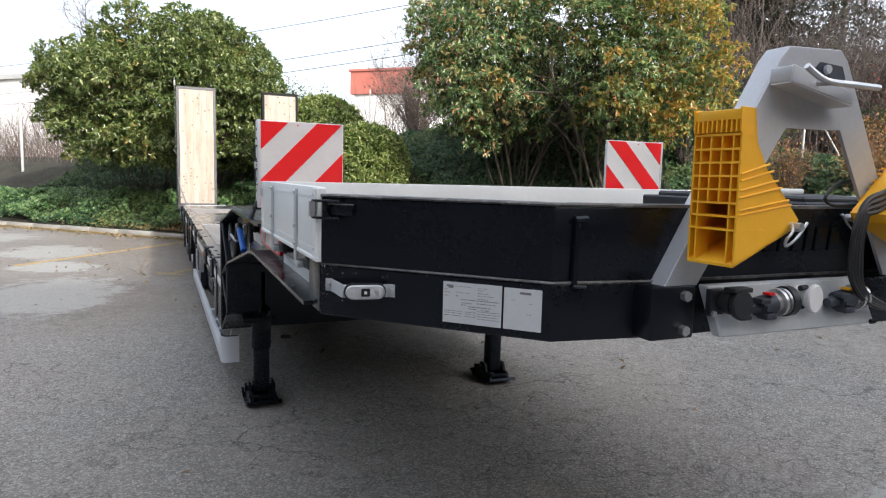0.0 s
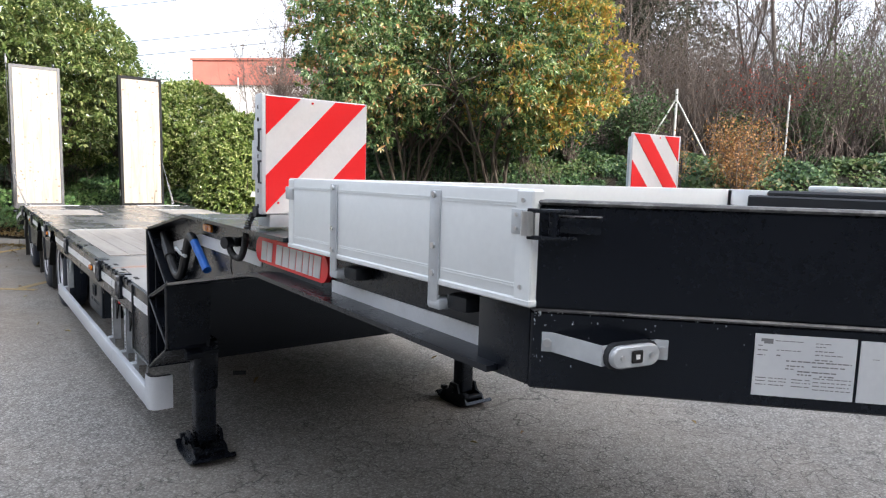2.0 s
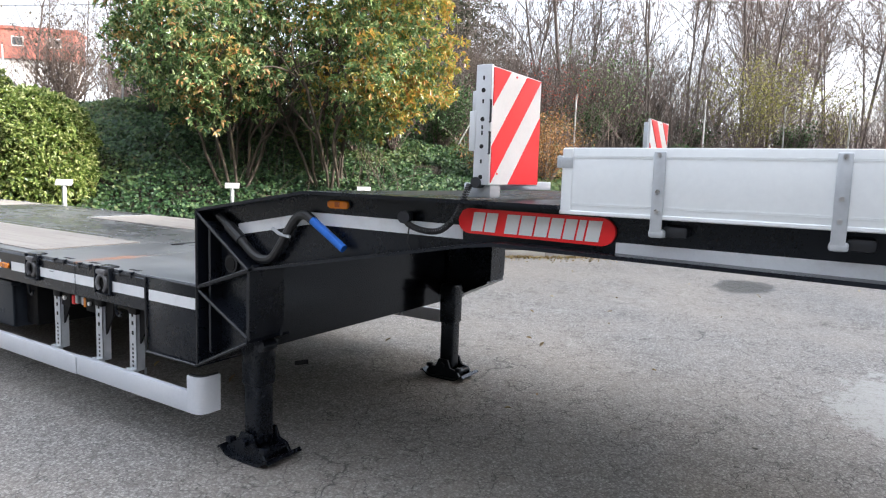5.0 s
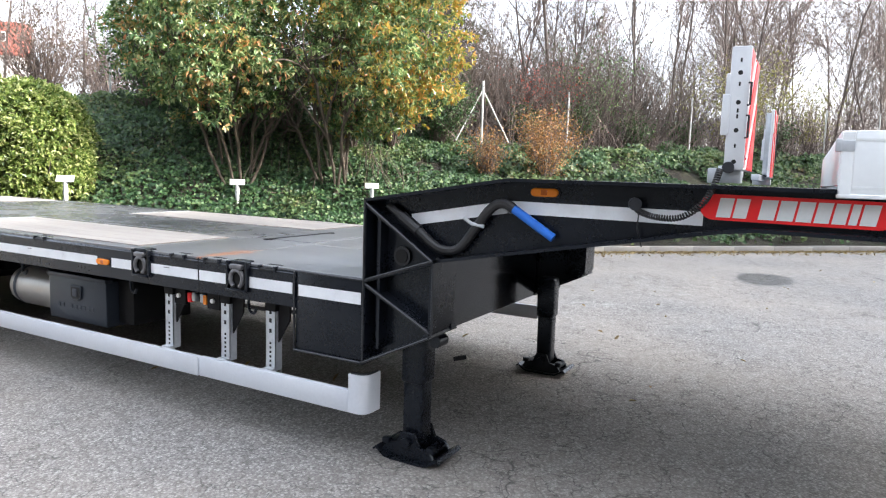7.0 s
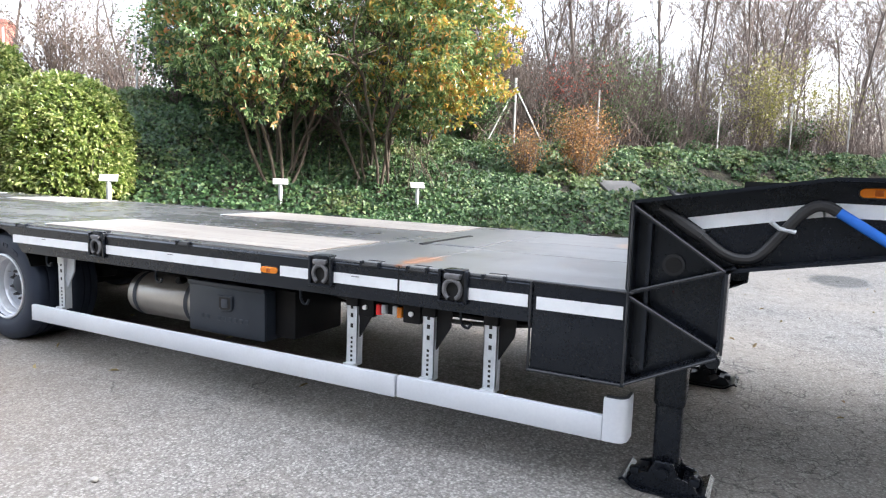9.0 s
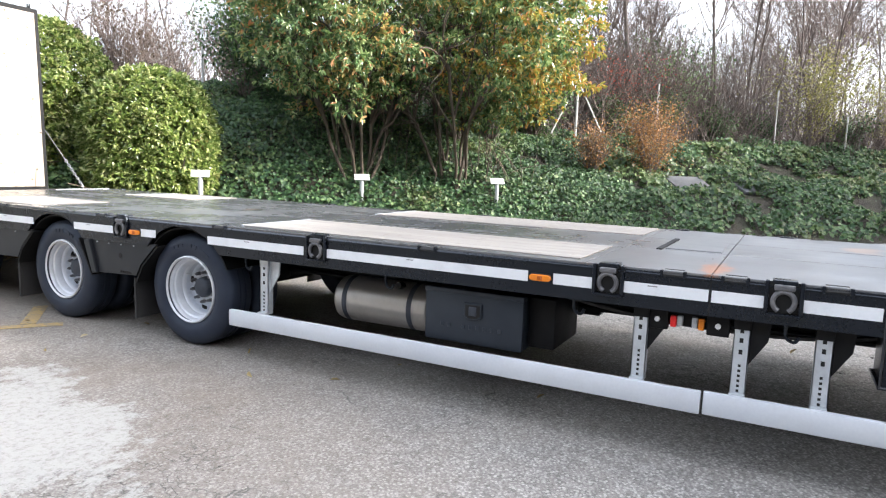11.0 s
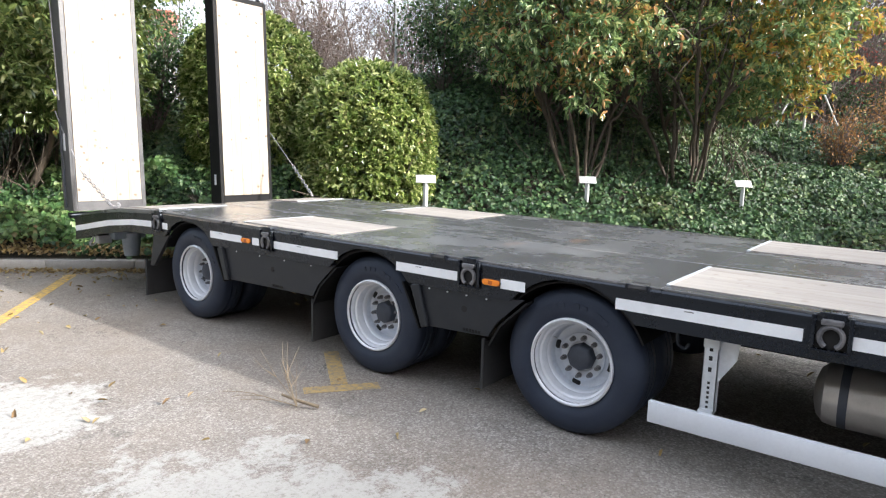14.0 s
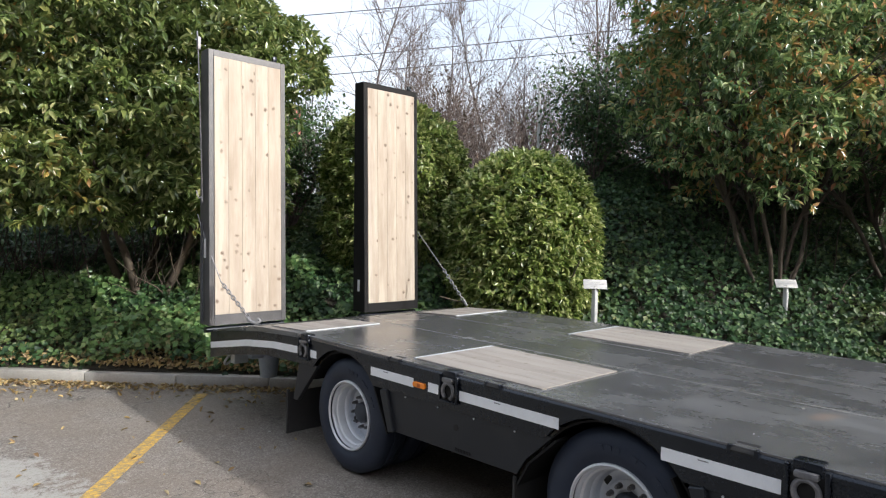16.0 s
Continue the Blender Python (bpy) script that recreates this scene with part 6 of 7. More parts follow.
def chock(at, turn, label):
    """A yellow plastic wedge; its foot, an open grid of ribs, faces out."""
    ch = thing("wheel_chock", at, label, "wheel chock")
    W, D, H = 0.136, 0.225, 0.37
    prof = [(0.0, 0.0), (D * 0.94, H * 0.24), (D, H * 0.3), (D * 0.72, H * 0.46), (D * 0.42, H * 0.62), (D * 0.24, H * 0.78), (D * 0.17, H), (-0.008, H), (-0.006, H * 0.85), (0.0, H * 0.84)]

    def add(name, bm, material=yellow_plastic, lab=""):
        bmesh.ops.transform(bm, matrix=turn, verts=bm.verts)
        return hang(new(name, mesh_of(name, bm, material, 30)), ch, lab)

    for x in (0.0, W - 0.005):
        add("side_wall", P(prof, "x", x, x + 0.005, 0.001))
    bm = bmesh.new()
    strip(bm, prof[1:7], "x", 0.0, W, 0.006)
    add("curved_face", bm)
    add("back_wall", P([(0.04, H * 0.4), (0.028, H * 0.99), (0.034, H * 0.99), (0.046, H * 0.4)], "x", 0.004, W - 0.004))
    add("sloping_floor", P([(0.0, 0.0), (D * 0.9, H * 0.23), (D * 0.9, H * 0.25), (0.0, 0.008)], "x", 0.0, W, 0.001))
    # level ribs, uprights of the grid and the toothed band over it
    for f in (0.235, 0.32, 0.405, 0.49, 0.575, 0.66, 0.745, 0.835):
        add("rib", B(-0.001, W + 0.001, 0.0, 0.045 if f > 0.39 else 0.1, H * f - 0.0025, H * f + 0.0025))
    for k, f in enumerate((0.16, 0.37, 0.6, 0.83)):
        add("rib", B(W * f - 0.002, W * f + 0.002, 0.0, 0.045, H * 0.405 if k in (1, 2) else 0.004, H * 0.835))
    for k in range(9):
        x = W * (0.1 + 0.1 * k)
        add("tooth", B(x - 0.0022, x + 0.0022, -0.006, 0.026, H * 0.85, H * 0.925))
    add("top_band", B(0.002, W - 0.002, -0.005, 0.028, H * 0.925, H * 0.99, 0.002))
    # ribs along both cheeks
    for f, y in ((0.33, 0.19), (0.36, 0.18), (0.44, 0.15), (0.485, 0.135), (0.545, 0.115), (0.587, 0.1)):
        for x in (-0.001, W + 0.001):
            bm = bmesh.new()
            tube(bm, [(x, 0.004, H * f), (x, y, H * (f + 0.07))], 0.0028, 6)
            add("side_rib", bm)
    bm = bmesh.new()
    tube(bm, smooth_line([(W + 0.01, D * 0.84, 0.10), (W + 0.03, D * 0.72, 0.085), (W + 0.025, D * 0.66, 0.065), (W + 0.02, D * 0.7, 0.05), (W + 0.03, D * 0.8, 0.07), (W + 0.02, D * 1.02, 0.105)], 5), 0.0035, 6)
    cyl(bm, (W - 0.01, D * 0.87, 0.095), (W + 0.03, D * 0.87, 0.095), 0.011, n=10)
    add("retaining_clip", bm, steel, "bent steel retaining clip")
    return ch


# foot of the wedge towards the camera's first place
chock((0.815, -3.545, 1.4), Matrix.Rotation(radians(-86), 4, "Z"), "yellow ribbed plastic wheel chock hung on the grey front frame")
chock((1.68, -3.65, 1.41), Matrix.Rotation(radians(90), 4, "Z"), "yellow ribbed plastic wheel chock hung beside the black hoses")

# ---- planted bank behind the kerb ----


def bump3(u, v, s, k):
    return noise.noise(Vector((u * s, v * s, k)))


def bank_z(u, v):
    """Height of the bank: a slope up from the kerb, higher behind the tall tree."""
    pts = ((-1, 0.10), (0.0, 0.11), (0.5, 0.22), (1.0, 0.40), (2.0, 0.82), (3.5, 1.30), (5.0, 1.95), (7.0, 2.3), (70.0, 2.6))
    z = pts[-1][1]
    for (a, za), (b, zb) in zip(pts, pts[1:]):
        if v <= b:
            z = za + (zb - za) * max(0.0, (v - a) / (b - a))
            break
    hump = math.exp(-((u + 1.8) / 4.2) ** 2) * min(1.0, max(0.0, (v - 1.6) / 2.2)) * 0.85
    low = -0.35 * min(1.0, max(0.0, (-8.5 - u) / 3.0)) * min(1.0, max(0.0, (v - 1.0) / 2))
    return z + hump + low + 0.12 * bump3(u, v, 0.7, 1.3) * min(1.0, max(0.0, v)) if v > 0 else z


def bank_mesh():
    us = np.concatenate([np.linspace(-90, -20, 15), np.linspace(-19, 24, 130), np.linspace(25, 110, 18)])
    vs = np.concatenate([np.linspace(0.10, 7.5, 38), [9, 12, 18, 30, 50, 90, 160]])
    verts = [tuple(along(u, v, bank_z(u, v))) for u in us for v in vs]
    nv = len(vs)
    faces = [(i * nv + j, (i + 1) * nv + j, (i + 1) * nv + j + 1, i * nv + j + 1) for i in range(len(us) - 1) for j in range(nv - 1)]
    me = bpy.data.meshes.new("bank")
    me.from_pydata(verts, [], faces)
    me.materials.append(soil)
    me.shade_smooth()
    return tagged(new("bank", me), "dark earth bank with dead leaves rising behind the kerb", "bank", kind="structure")


bank_mesh()

kerb = thing("kerb", along(0, 0.06), "long low kerb of weathered concrete stones along the yard", "kerb", kind="structure")
KERB_TURN = Matrix.Rotation(radians(-45), 4, "Z")
kb = B(-0.496, 0.496, -0.06, 0.06, 0.0, 0.125, 0.012, 2)
KERB_STONE = mesh_of("kerb_stone", kb, concrete, 30)
rng = random.Random(7)
for i in range(-42, 46):
    piece("kerb_stone", KERB_STONE, kerb, along(i + 0.5, 0.06 + rng.uniform(-0.006, 0.006), rng.uniform(-0.008, 0.004)), KERB_TURN @ Matrix.Rotation(radians(rng.uniform(-0.5, 0.5)), 4, "Z"))

# ---- leaves ----
RNG = np.random.default_rng(5)


def unit(a):
    return a / np.maximum(np.linalg.norm(a, axis=1, keepdims=True), 1e-6)


def leaf_mesh(name, centres, normals, size, material, droop=0.35, slim=0.42, spread=0.25, six=True, ways=None):
    """Many small folded leaves, one island each."""
    n = len(centres)
    if ways is None:
        normals = unit(normals + RNG.normal(0, 0.45, (n, 3)))
        d = RNG.normal(0, 1, (n, 3))
        d[:, 2] -= droop * 2
    else:
        d = ways
    d = unit(d - normals * np.sum(d * normals, axis=1, keepdims=True))
    s = np.cross(normals, d)
    ln = (size * (1 + RNG.uniform(-spread, spread, n)))[:, None]
    w = ln * slim
    fold = normals * w * 0.35
    base = centres - d * ln * 0.5
    if six:
        pts = np.stack([base, base + d * ln * 0.33 + s * w * 0.5 + fold, base + d * ln * 0.7 + s * w * 0.38 + fold * 0.7, base + d * ln - fold * 0.5,
                        base + d * ln * 0.7 - s * w * 0.38 + fold * 0.7, base + d * ln * 0.33 - s * w * 0.5 + fold], axis=1)
        f = np.array([[0, 1, 2, 3], [0, 3, 4, 5]])
        k = 6
    else:
        pts = np.stack([base, base + d * ln * 0.45 + s * w * 0.6 + fold, base + d * ln, base + d * ln * 0.45 - s * w * 0.6 + fold], axis=1)
        f = np.array([[0, 1, 2], [0, 2, 3]])
        k = 4
    faces = (np.arange(n)[:, None, None] * k + f[None]).reshape(-1, f.shape[1])
    me = bpy.data.meshes.new(name)
    me.vertices.add(n * k)
    me.vertices.foreach_set("co", pts.reshape(-1).astype(np.float32))
    nl = faces.size
    me.loops.add(nl)
    me.loops.foreach_set("vertex_index", faces.reshape(-1).astype(np.int32))
    me.polygons.add(len(faces))
    me.polygons.foreach_set("loop_start", np.arange(0, nl, f.shape[1], dtype=np.int32))
    me.update(calc_edges=True)
    me.materials.append(material)
    return me


def blob_points(blobs, per_area, depth=0.35, low=-0.6, lumpy=0.35, rough=2.6):
    """Points and outward normals on a heap of ellipsoids; those deep inside another one are left out."""
    cs, ns = [], []
    B3 = np.array([b[:3] for b in blobs])
    R3 = np.array([b[3:6] for b in blobs])
    for c, r in zip(B3, R3):
        area = 4 * math.pi * ((r[0] * r[1]) ** 1.6 + (r[0] * r[2]) ** 1.6 + (r[1] * r[2]) ** 1.6) ** (1 / 1.6) / 3 ** (1 / 1.6)
        n = int(area * per_area)
        d = unit(RNG.normal(0, 1, (n, 3)))
        d = d[d[:, 2] > low]
        rad = 1 - depth * RNG.random(len(d)) ** 2
        lump = np.array([0.5 * noise.noise(Vector((x * rough + c[0], y * rough + c[1], z * rough))) for x, y, z in d]) * lumpy
        p = c + d * r * (rad + lump)[:, None]
        ok = np.ones(len(p), bool)
        for c2, r2 in zip(B3, R3):
            if not np.array_equal(c, c2):
                ok &= np.sum(((p - c2) / r2) ** 2, axis=1) > 0.45
        cs.append(p[ok])
        ns.append(unit(d / r)[ok])
    return np.concatenate(cs), np.concatenate(ns)


def rosettes(tips, out, per, size, droop):
    """Sprays of leaves that hang out from the ends of twigs: their middles, faces and ways."""
    n = len(tips)
    t, o = np.repeat(tips, per, axis=0), np.repeat(unit(out), per, axis=0)
    way = o * 0.55 + RNG.normal(0, 0.62, (n * per, 3))
    way[:, 2] -= droop
    way = unit(way)
    face = o * 0.5 + RNG.normal(0, 0.3, (n * per, 3)) + np.array([0, 0, 0.75])
    face = unit(face - way * np.sum(face * way, axis=1, keepdims=True))
    return t + way * size * 0.55, face, way


def limbs_mesh(name, segs, material, n=6):
    """Tapered limbs from (p0, p1, r0, r1)."""
    A = np.array([s[0] for s in segs], float)
    D = np.array([s[1] for s in segs], float)
    r0 = np.array([s[2] for s in segs])[:, None]
    r1 = np.array([s[3] for s in segs])[:, None]
    d = unit(D - A)
    ref = np.where(np.abs(d[:, 2:3]) < 0.9, np.array([[0, 0, 1.0]]), np.array([[1.0, 0, 0]]))
    a = unit(np.cross(d, ref))
    b = np.cross(d, a)
    ring = []
    for base, r in ((A, r0), (D, r1)):
        for k in range(n):
            t = 2 * math.pi * k / n
            ring.append(base + (a * math.cos(t) + b * math.sin(t)) * r)
    pts = np.stack(ring, axis=1)
    m = len(segs)
    f = np.array([[k, (k + 1) % n, n + (k + 1) % n, n + k] for k in range(n)])
    faces = (np.arange(m)[:, None, None] * 2 * n + f[None]).reshape(-1, 4)
    me = bpy.data.meshes.new(name)
    me.from_pydata(pts.reshape(-1, 3).tolist(), [], faces.tolist())
    me.materials.append(material)
    me.shade_smooth()
    return me


def wander(rng, p, d, length, r0, r1, steps, wild, lift=0.0):
    """A crooked limb as a row of segments; also its points."""
    segs, pts = [], [Vector(p)]
    d = Vector(d).normalized()
    q = Vector(p)
    for i in range(steps):
        d = (d + Vector((rng.gauss(0, wild), rng.gauss(0, wild), rng.gauss(0, wild) + lift))).normalized()
        nxt = q + d * length / steps
        ra, rb = r0 + (r1 - r0) * i / steps, r0 + (r1 - r0) * (i + 1) / steps
        segs.append((tuple(q), tuple(nxt), ra, rb))
        q = nxt
        pts.append(q.copy())
    return segs, pts, d


def leafy_tree(name, base, stems, spread, height, blobs, density, size, material, label, seed, group="", inner=None, thick=1.0):
    """Several stems that fork into limbs, and a crown heaped up of tiers of hanging leaf sprays."""
    rng = random.Random(seed)
    tr = thing(name, base, label, "tree", group)
    segs = []
    for i in range(stems):
        a = 2 * math.pi * i / stems + rng.uniform(-0.4, 0.4)
        p = Vector((math.cos(a) * 0.06 * stems ** 0.5, math.sin(a) * 0.06 * stems ** 0.5, -0.15))
        s, pts, d = wander(rng, p, (math.cos(a) * spread, math.sin(a) * spread, 1), height * 0.6, (0.03 + 0.045 / stems ** 0.5) * thick, 0.028, 8, 0.11)
        segs += s
        for j in range(5):
            q = pts[rng.randint(4, 8)]
            s2, p2, d2 = wander(rng, q, d + Vector((rng.gauss(0, 0.45), rng.gauss(0, 0.45), rng.uniform(0.3, 0.9))), height * 0.32, 0.026, 0.01, 5, 0.17)
            segs += s2
            for k in range(3):
                s3, _, _ = wander(rng, p2[rng.randint(1, 5)], d2 + Vector((rng.gauss(0, 0.8), rng.gauss(0, 0.8), rng.gauss(0, 0.5))), 0.8, 0.012, 0.004, 4, 0.2)
                segs += s3
    hang(new("trunk", limbs_mesh("trunk", segs, bark, 7)), tr)
    tips, out = blob_points(blobs, density, 0.35, -0.3, 0.3, 3.5)
    c, f, w = rosettes(tips, out + np.array([0, 0, 0.15]), 7, size, 0.5)
    hang(new("crown", leaf_mesh("crown", c, f, size, material, 0.35, 0.4, 0.3, ways=w)), tr)
    if inner:
        p, o = inner
        c, f, w = rosettes(p, o, 5, size, 0.6)
        hang(new("inner_crown", leaf_mesh("inner_crown", c, f, size, material, 0.35, 0.4, 0.3, ways=w)), tr)
    return tr


def crown_inside(count, c, r, keep, seed):
    """Twig ends through the inside of a crown, given along the kerb and turned to the world."""
    g = np.random.default_rng(seed)
    d = unit(g.normal(0, 1, (count, 3)))
    p = np.array(c) + d * np.array(r) * (0.3 + 0.62 * g.random(count)[:, None])
    ok = np.array([keep(Vector(q)) for q in p])
    k = math.sqrt(0.5)
    turn = np.array([[k, k, 0], [-k, k, 0], [0, 0, 1]])
    return p[ok] @ turn.T, d[ok] @ turn.T


def heap(seed, count, cx, cy, cz, rx, ry, rz, b0, b1, flat=0.8, keep=None):
    """Clumps spread through an egg-shaped crown."""
    r = random.Random(seed)
    out = []
    while len(out) < count:
        p = Vector((r.gauss(0, 1), r.gauss(0, 1), r.gauss(0, 1))).normalized() * r.uniform(0.45, 1.0) ** 0.5
        q = Vector((cx + p.x * rx, cy + p.y * ry, cz + p.z * rz))
        if keep and not keep(q):
            continue
        s = r.uniform(b0, b1)
        out.append((q.x, q.y, q.z, s * r.uniform(0.85, 1.3), s * r.uniform(0.85, 1.3), s * flat * r.uniform(0.8, 1.1)))
    return out


def rot_blobs(blobs):
    """Turns crown clumps given along the kerb (u, v) into world axes, about the tree's foot."""
    c = math.sqrt(0.5)
    return [(c * (u + v), c * (v - u), z, a, b, h) for u, v, z, a, b, h in blobs]


# rounded evergreen behind the ramps
def t1_keep(q):
    return q.z > 1.0 + 0.4 * noise.noise(q * 0.9) and q.z < 4.95 + 0.42 * min(0.0, q.x + 0.4)


b1 = along(-9.3, 2.0, bank_z(-9.3, 2.0))
blobs1 = rot_blobs(heap(21, 290, -1.0, -0.1, 2.6, 3.3, 2.6, 2.45, 0.28, 0.52, 0.62, t1_keep))
leafy_tree("evergreen_tree", tuple(b1), 5, 0.5, 3.4, blobs1, 36, 0.115, leaf_round, "broad rounded evergreen tree with drooping green leaves on the bank", 31, inner=crown_inside(6500, (-1.0, -0.1, 2.6), (3.35, 2.6, 2.45), t1_keep, 3), thick=1.3)


# tall many-stemmed evergreens with turning leaves, side by side
def t2_keep(q):
    return q.z > 1.15 + 0.75 * noise.noise(q * 0.8) + 0.08 * abs(q.x)


for u, seed, cx, rx, count, leaf, lab in ((-0.8, 22, -0.45, 1.55, 165, leaf_photinia, "many-stemmed evergreen tree with green and reddish leaves on the bank"), (1.08, 27, 0.75, 1.65, 175, leaf_turning, "many-stemmed evergreen tree with green, yellow and orange leaves on the bank")):
    b2 = along(u, 2.2, bank_z(u, 2.2))
    blobs2 = rot_blobs(heap(seed, count, cx, -0.45, 3.05, rx, 1.75, 2.2, 0.2, 0.46, 0.6, t2_keep))
    leafy_tree("evergreen_tree", tuple(b2), 9, 0.34, 3.8, blobs2, 27, 0.105, leaf, lab, seed + 10, inner=crown_inside(2200, (cx, -0.45, 3.05), (rx, 1.7, 2.2), t2_keep, seed), thick=0.62)


# clipped hedges
def hedge(base, blobs, density, label, size=0.088):
    hg = thing("hedge_bush", base, label, "hedge", "clipped hedges")
    rng = random.Random(len(blobs) * 7 + int(base[0] * 10))
    segs = []
    for i in range(26):
        a = rng.uniform(0, 6.28)
        s, _, _ = wander(rng, (0.15 * math.cos(a), 0.15 * math.sin(a), -0.1), (math.cos(a), math.sin(a), rng.uniform(0.6, 2.0)), 1.3, 0.02, 0.006, 6, 0.2)
        segs += s
    hang(new("trunk", limbs_mesh("trunk", segs, bark, 5)), hg)
    tips, out = blob_points(blobs, density, 0.22, -0.95, 0.22, 7.0)
    c, f, w = rosettes(tips, out + np.array([0, 0, 0.25]), 6, size, 0.1)
    hang(new("crown", leaf_mesh("crown", c, f, size, leaf_hedge, 0.1, 0.46, 0.3, ways=w)), hg)
    return hg


h1 = along(-4.2, 1.75, bank_z(-4.2, 1.75))
hz = 1.72 - h1.z
hedge(tuple(h1), [(0, 0, hz, 1.0, 1.0, 1.04), (0.0, 0.0, hz - 0.55, 0.97, 0.97, 0.85)], 330, "clipped round hedge bush with bright yellow-green leaves")
h2 = along(-6.0, 2.8, bank_z(-6.0, 2.8))
hz = 2.55 - h2.z
hedge(tuple(h2), [(0, 0, hz, 1.05, 1.05, 1.0), (0, 0, hz - 0.8, 1.03, 1.03, 1.0)], 270, "taller clipped hedge bush beside the round one")


# ---- ivy and low growth on the bank ----
def ivy(name, n, u0, u1, v0, v1, size, material, label, lift=0.10, taper=None):
    uu = RNG.uniform(u0, u1, n)
    vv = v0 + (v1 - v0) * RNG.random(n) ** 0.8
    patch = np.array([noise.noise(Vector((a * 0.9, b * 0.9, 4.2))) + 0.6 * noise.noise(Vector((a * 2.7, b * 2.7, 9.2))) for a, b in zip(uu, vv)])
    ok = patch > (-0.75 if taper is None else taper)
    uu, vv, patch = uu[ok], vv[ok], patch[ok]
    zz = np.array([bank_z(a, b) for a, b in zip(uu, vv)]) + RNG.random(len(uu)) * lift * 1.4 + np.maximum(patch, -0.06) * 0.28 + 0.03 * np.minimum(1, vv * 2 + 0.1)
    xy = np.array([along(a, b) for a, b in zip(uu, vv)])
    c = np.column_stack([xy[:, 0], xy[:, 1], zz])
    nr = np.tile(np.array([[-0.45, -0.45, 0.75]]), (len(c), 1))
    ob = new(name, leaf_mesh(name, c, nr, size, material, 0.15, 0.75, 0.35, six=False))
    return tagged(ob, label, "ground cover", kind="stuff")


ivy("ivy", 150000, -17, 5, 0.06, 6.2, 0.07, leaf_ivy, "dense dark green ivy covering the bank")
# second, brighter layer: sunlight on the left bank put into the leaf colour
ivy("ivy", 22000, -17, -5.2, 0.15, 2.4, 0.075, leaf_light, "ivy leaves in a sunlit green laid over the darker ivy", 0.16, -0.05)
ivy("ivy", 60000, 5, 26, 0.1, 6.5, 0.10, leaf_ivy, "patchy ivy and bramble on the bank", 0.12, -0.2)

# dead leaves in the gutter and on the yard
n = 8500
uu = RNG.uniform(-22, 14, n)
vv = 0.02 - np.abs(RNG.normal(0, 0.13, n)) - (RNG.random(n) < 0.12) * RNG.random(n) * 0.6
xy = np.array([along(a, b) for a, b in zip(uu, vv)])
more = np.column_stack([RNG.uniform(-5, 10, 160), RNG.uniform(-5, 12, 160)])
more = np.concatenate([more, np.column_stack([RNG.uniform(-3.5, 0.3, 70), RNG.uniform(5, 10.5, 70)])])
more = more[(more[:, 0] + more[:, 1] < 11.2)]
xy = np.concatenate([xy[:, :2], more])
c = np.column_stack([xy, 0.01 + 0.02 * RNG.random(len(xy)) ** 2])
fl_me = leaf_mesh("fallen_leaves", c, np.tile([[0, 0, 1.0]], (len(c), 1)), 0.06, leaf_fallen, 0.0, 0.42)
tagged(new("fallen_leaves", fl_me), "dry yellow and brown leaves lying along the kerb", "leaves", kind="stuff")


n = 2600
uu, vv = RNG.normal(-6.6, 2.2, n), np.abs(RNG.normal(0, 0.22, n)) + 0.1
c = np.array([along(a, b, bank_z(a, b) + 0.03 + 0.06 * q) for a, b, q in zip(uu, vv, RNG.random(n))])
fl_me = leaf_mesh("bank_leaves", c, np.tile([[-0.4, -0.4, 0.8]], (n, 1)), 0.06, leaf_fallen, 0.0, 0.5)
tagged(new("bank_leaves", fl_me), "dry yellow and brown leaves caught at the foot of the ivy", "leaves", kind="stuff")


# ---- shrubs, thicket and bare trees ----
def shrub(base, r, h, n, size, material, label, seed, twigs=40):
    rng = random.Random(seed)
    sh = thing("shrub", base, label, "shrub")
    segs = []
    tips = []
    for i in range(twigs):
        a = rng.uniform(0, 6.28)
        s, pts, d = wander(rng, (0, 0, -0.05), (math.cos(a) * 0.55, math.sin(a) * 0.55, 1.5), h * rng.uniform(0.7, 1.05), 0.012, 0.003, 6, 0.12)
        segs += s
        tips += pts[2:]
        for k in range(3):
            s2, p2, _ = wander(rng, pts[rng.randint(2, 5)], d + Vector((rng.gauss(0, 0.6), rng.gauss(0, 0.6), 0.2)), h * 0.35, 0.006, 0.002, 3, 0.2)
            segs += s2
            tips += p2[1:]
    hang(new("trunk", limbs_mesh("trunk", segs, twig_brown, 4)), sh)
    t = np.array([tuple(p) for p in tips])
    c = t[RNG.integers(0, len(t), n)] + RNG.normal(0, r * 0.12, (n, 3))
    hang(new("foliage", leaf_mesh("foliage", c, RNG.normal(0, 1, (n, 3)) + [[0, 0, 0.5]], size, material, 0.3, 0.5, 0.4, six=False)), sh)
    return sh


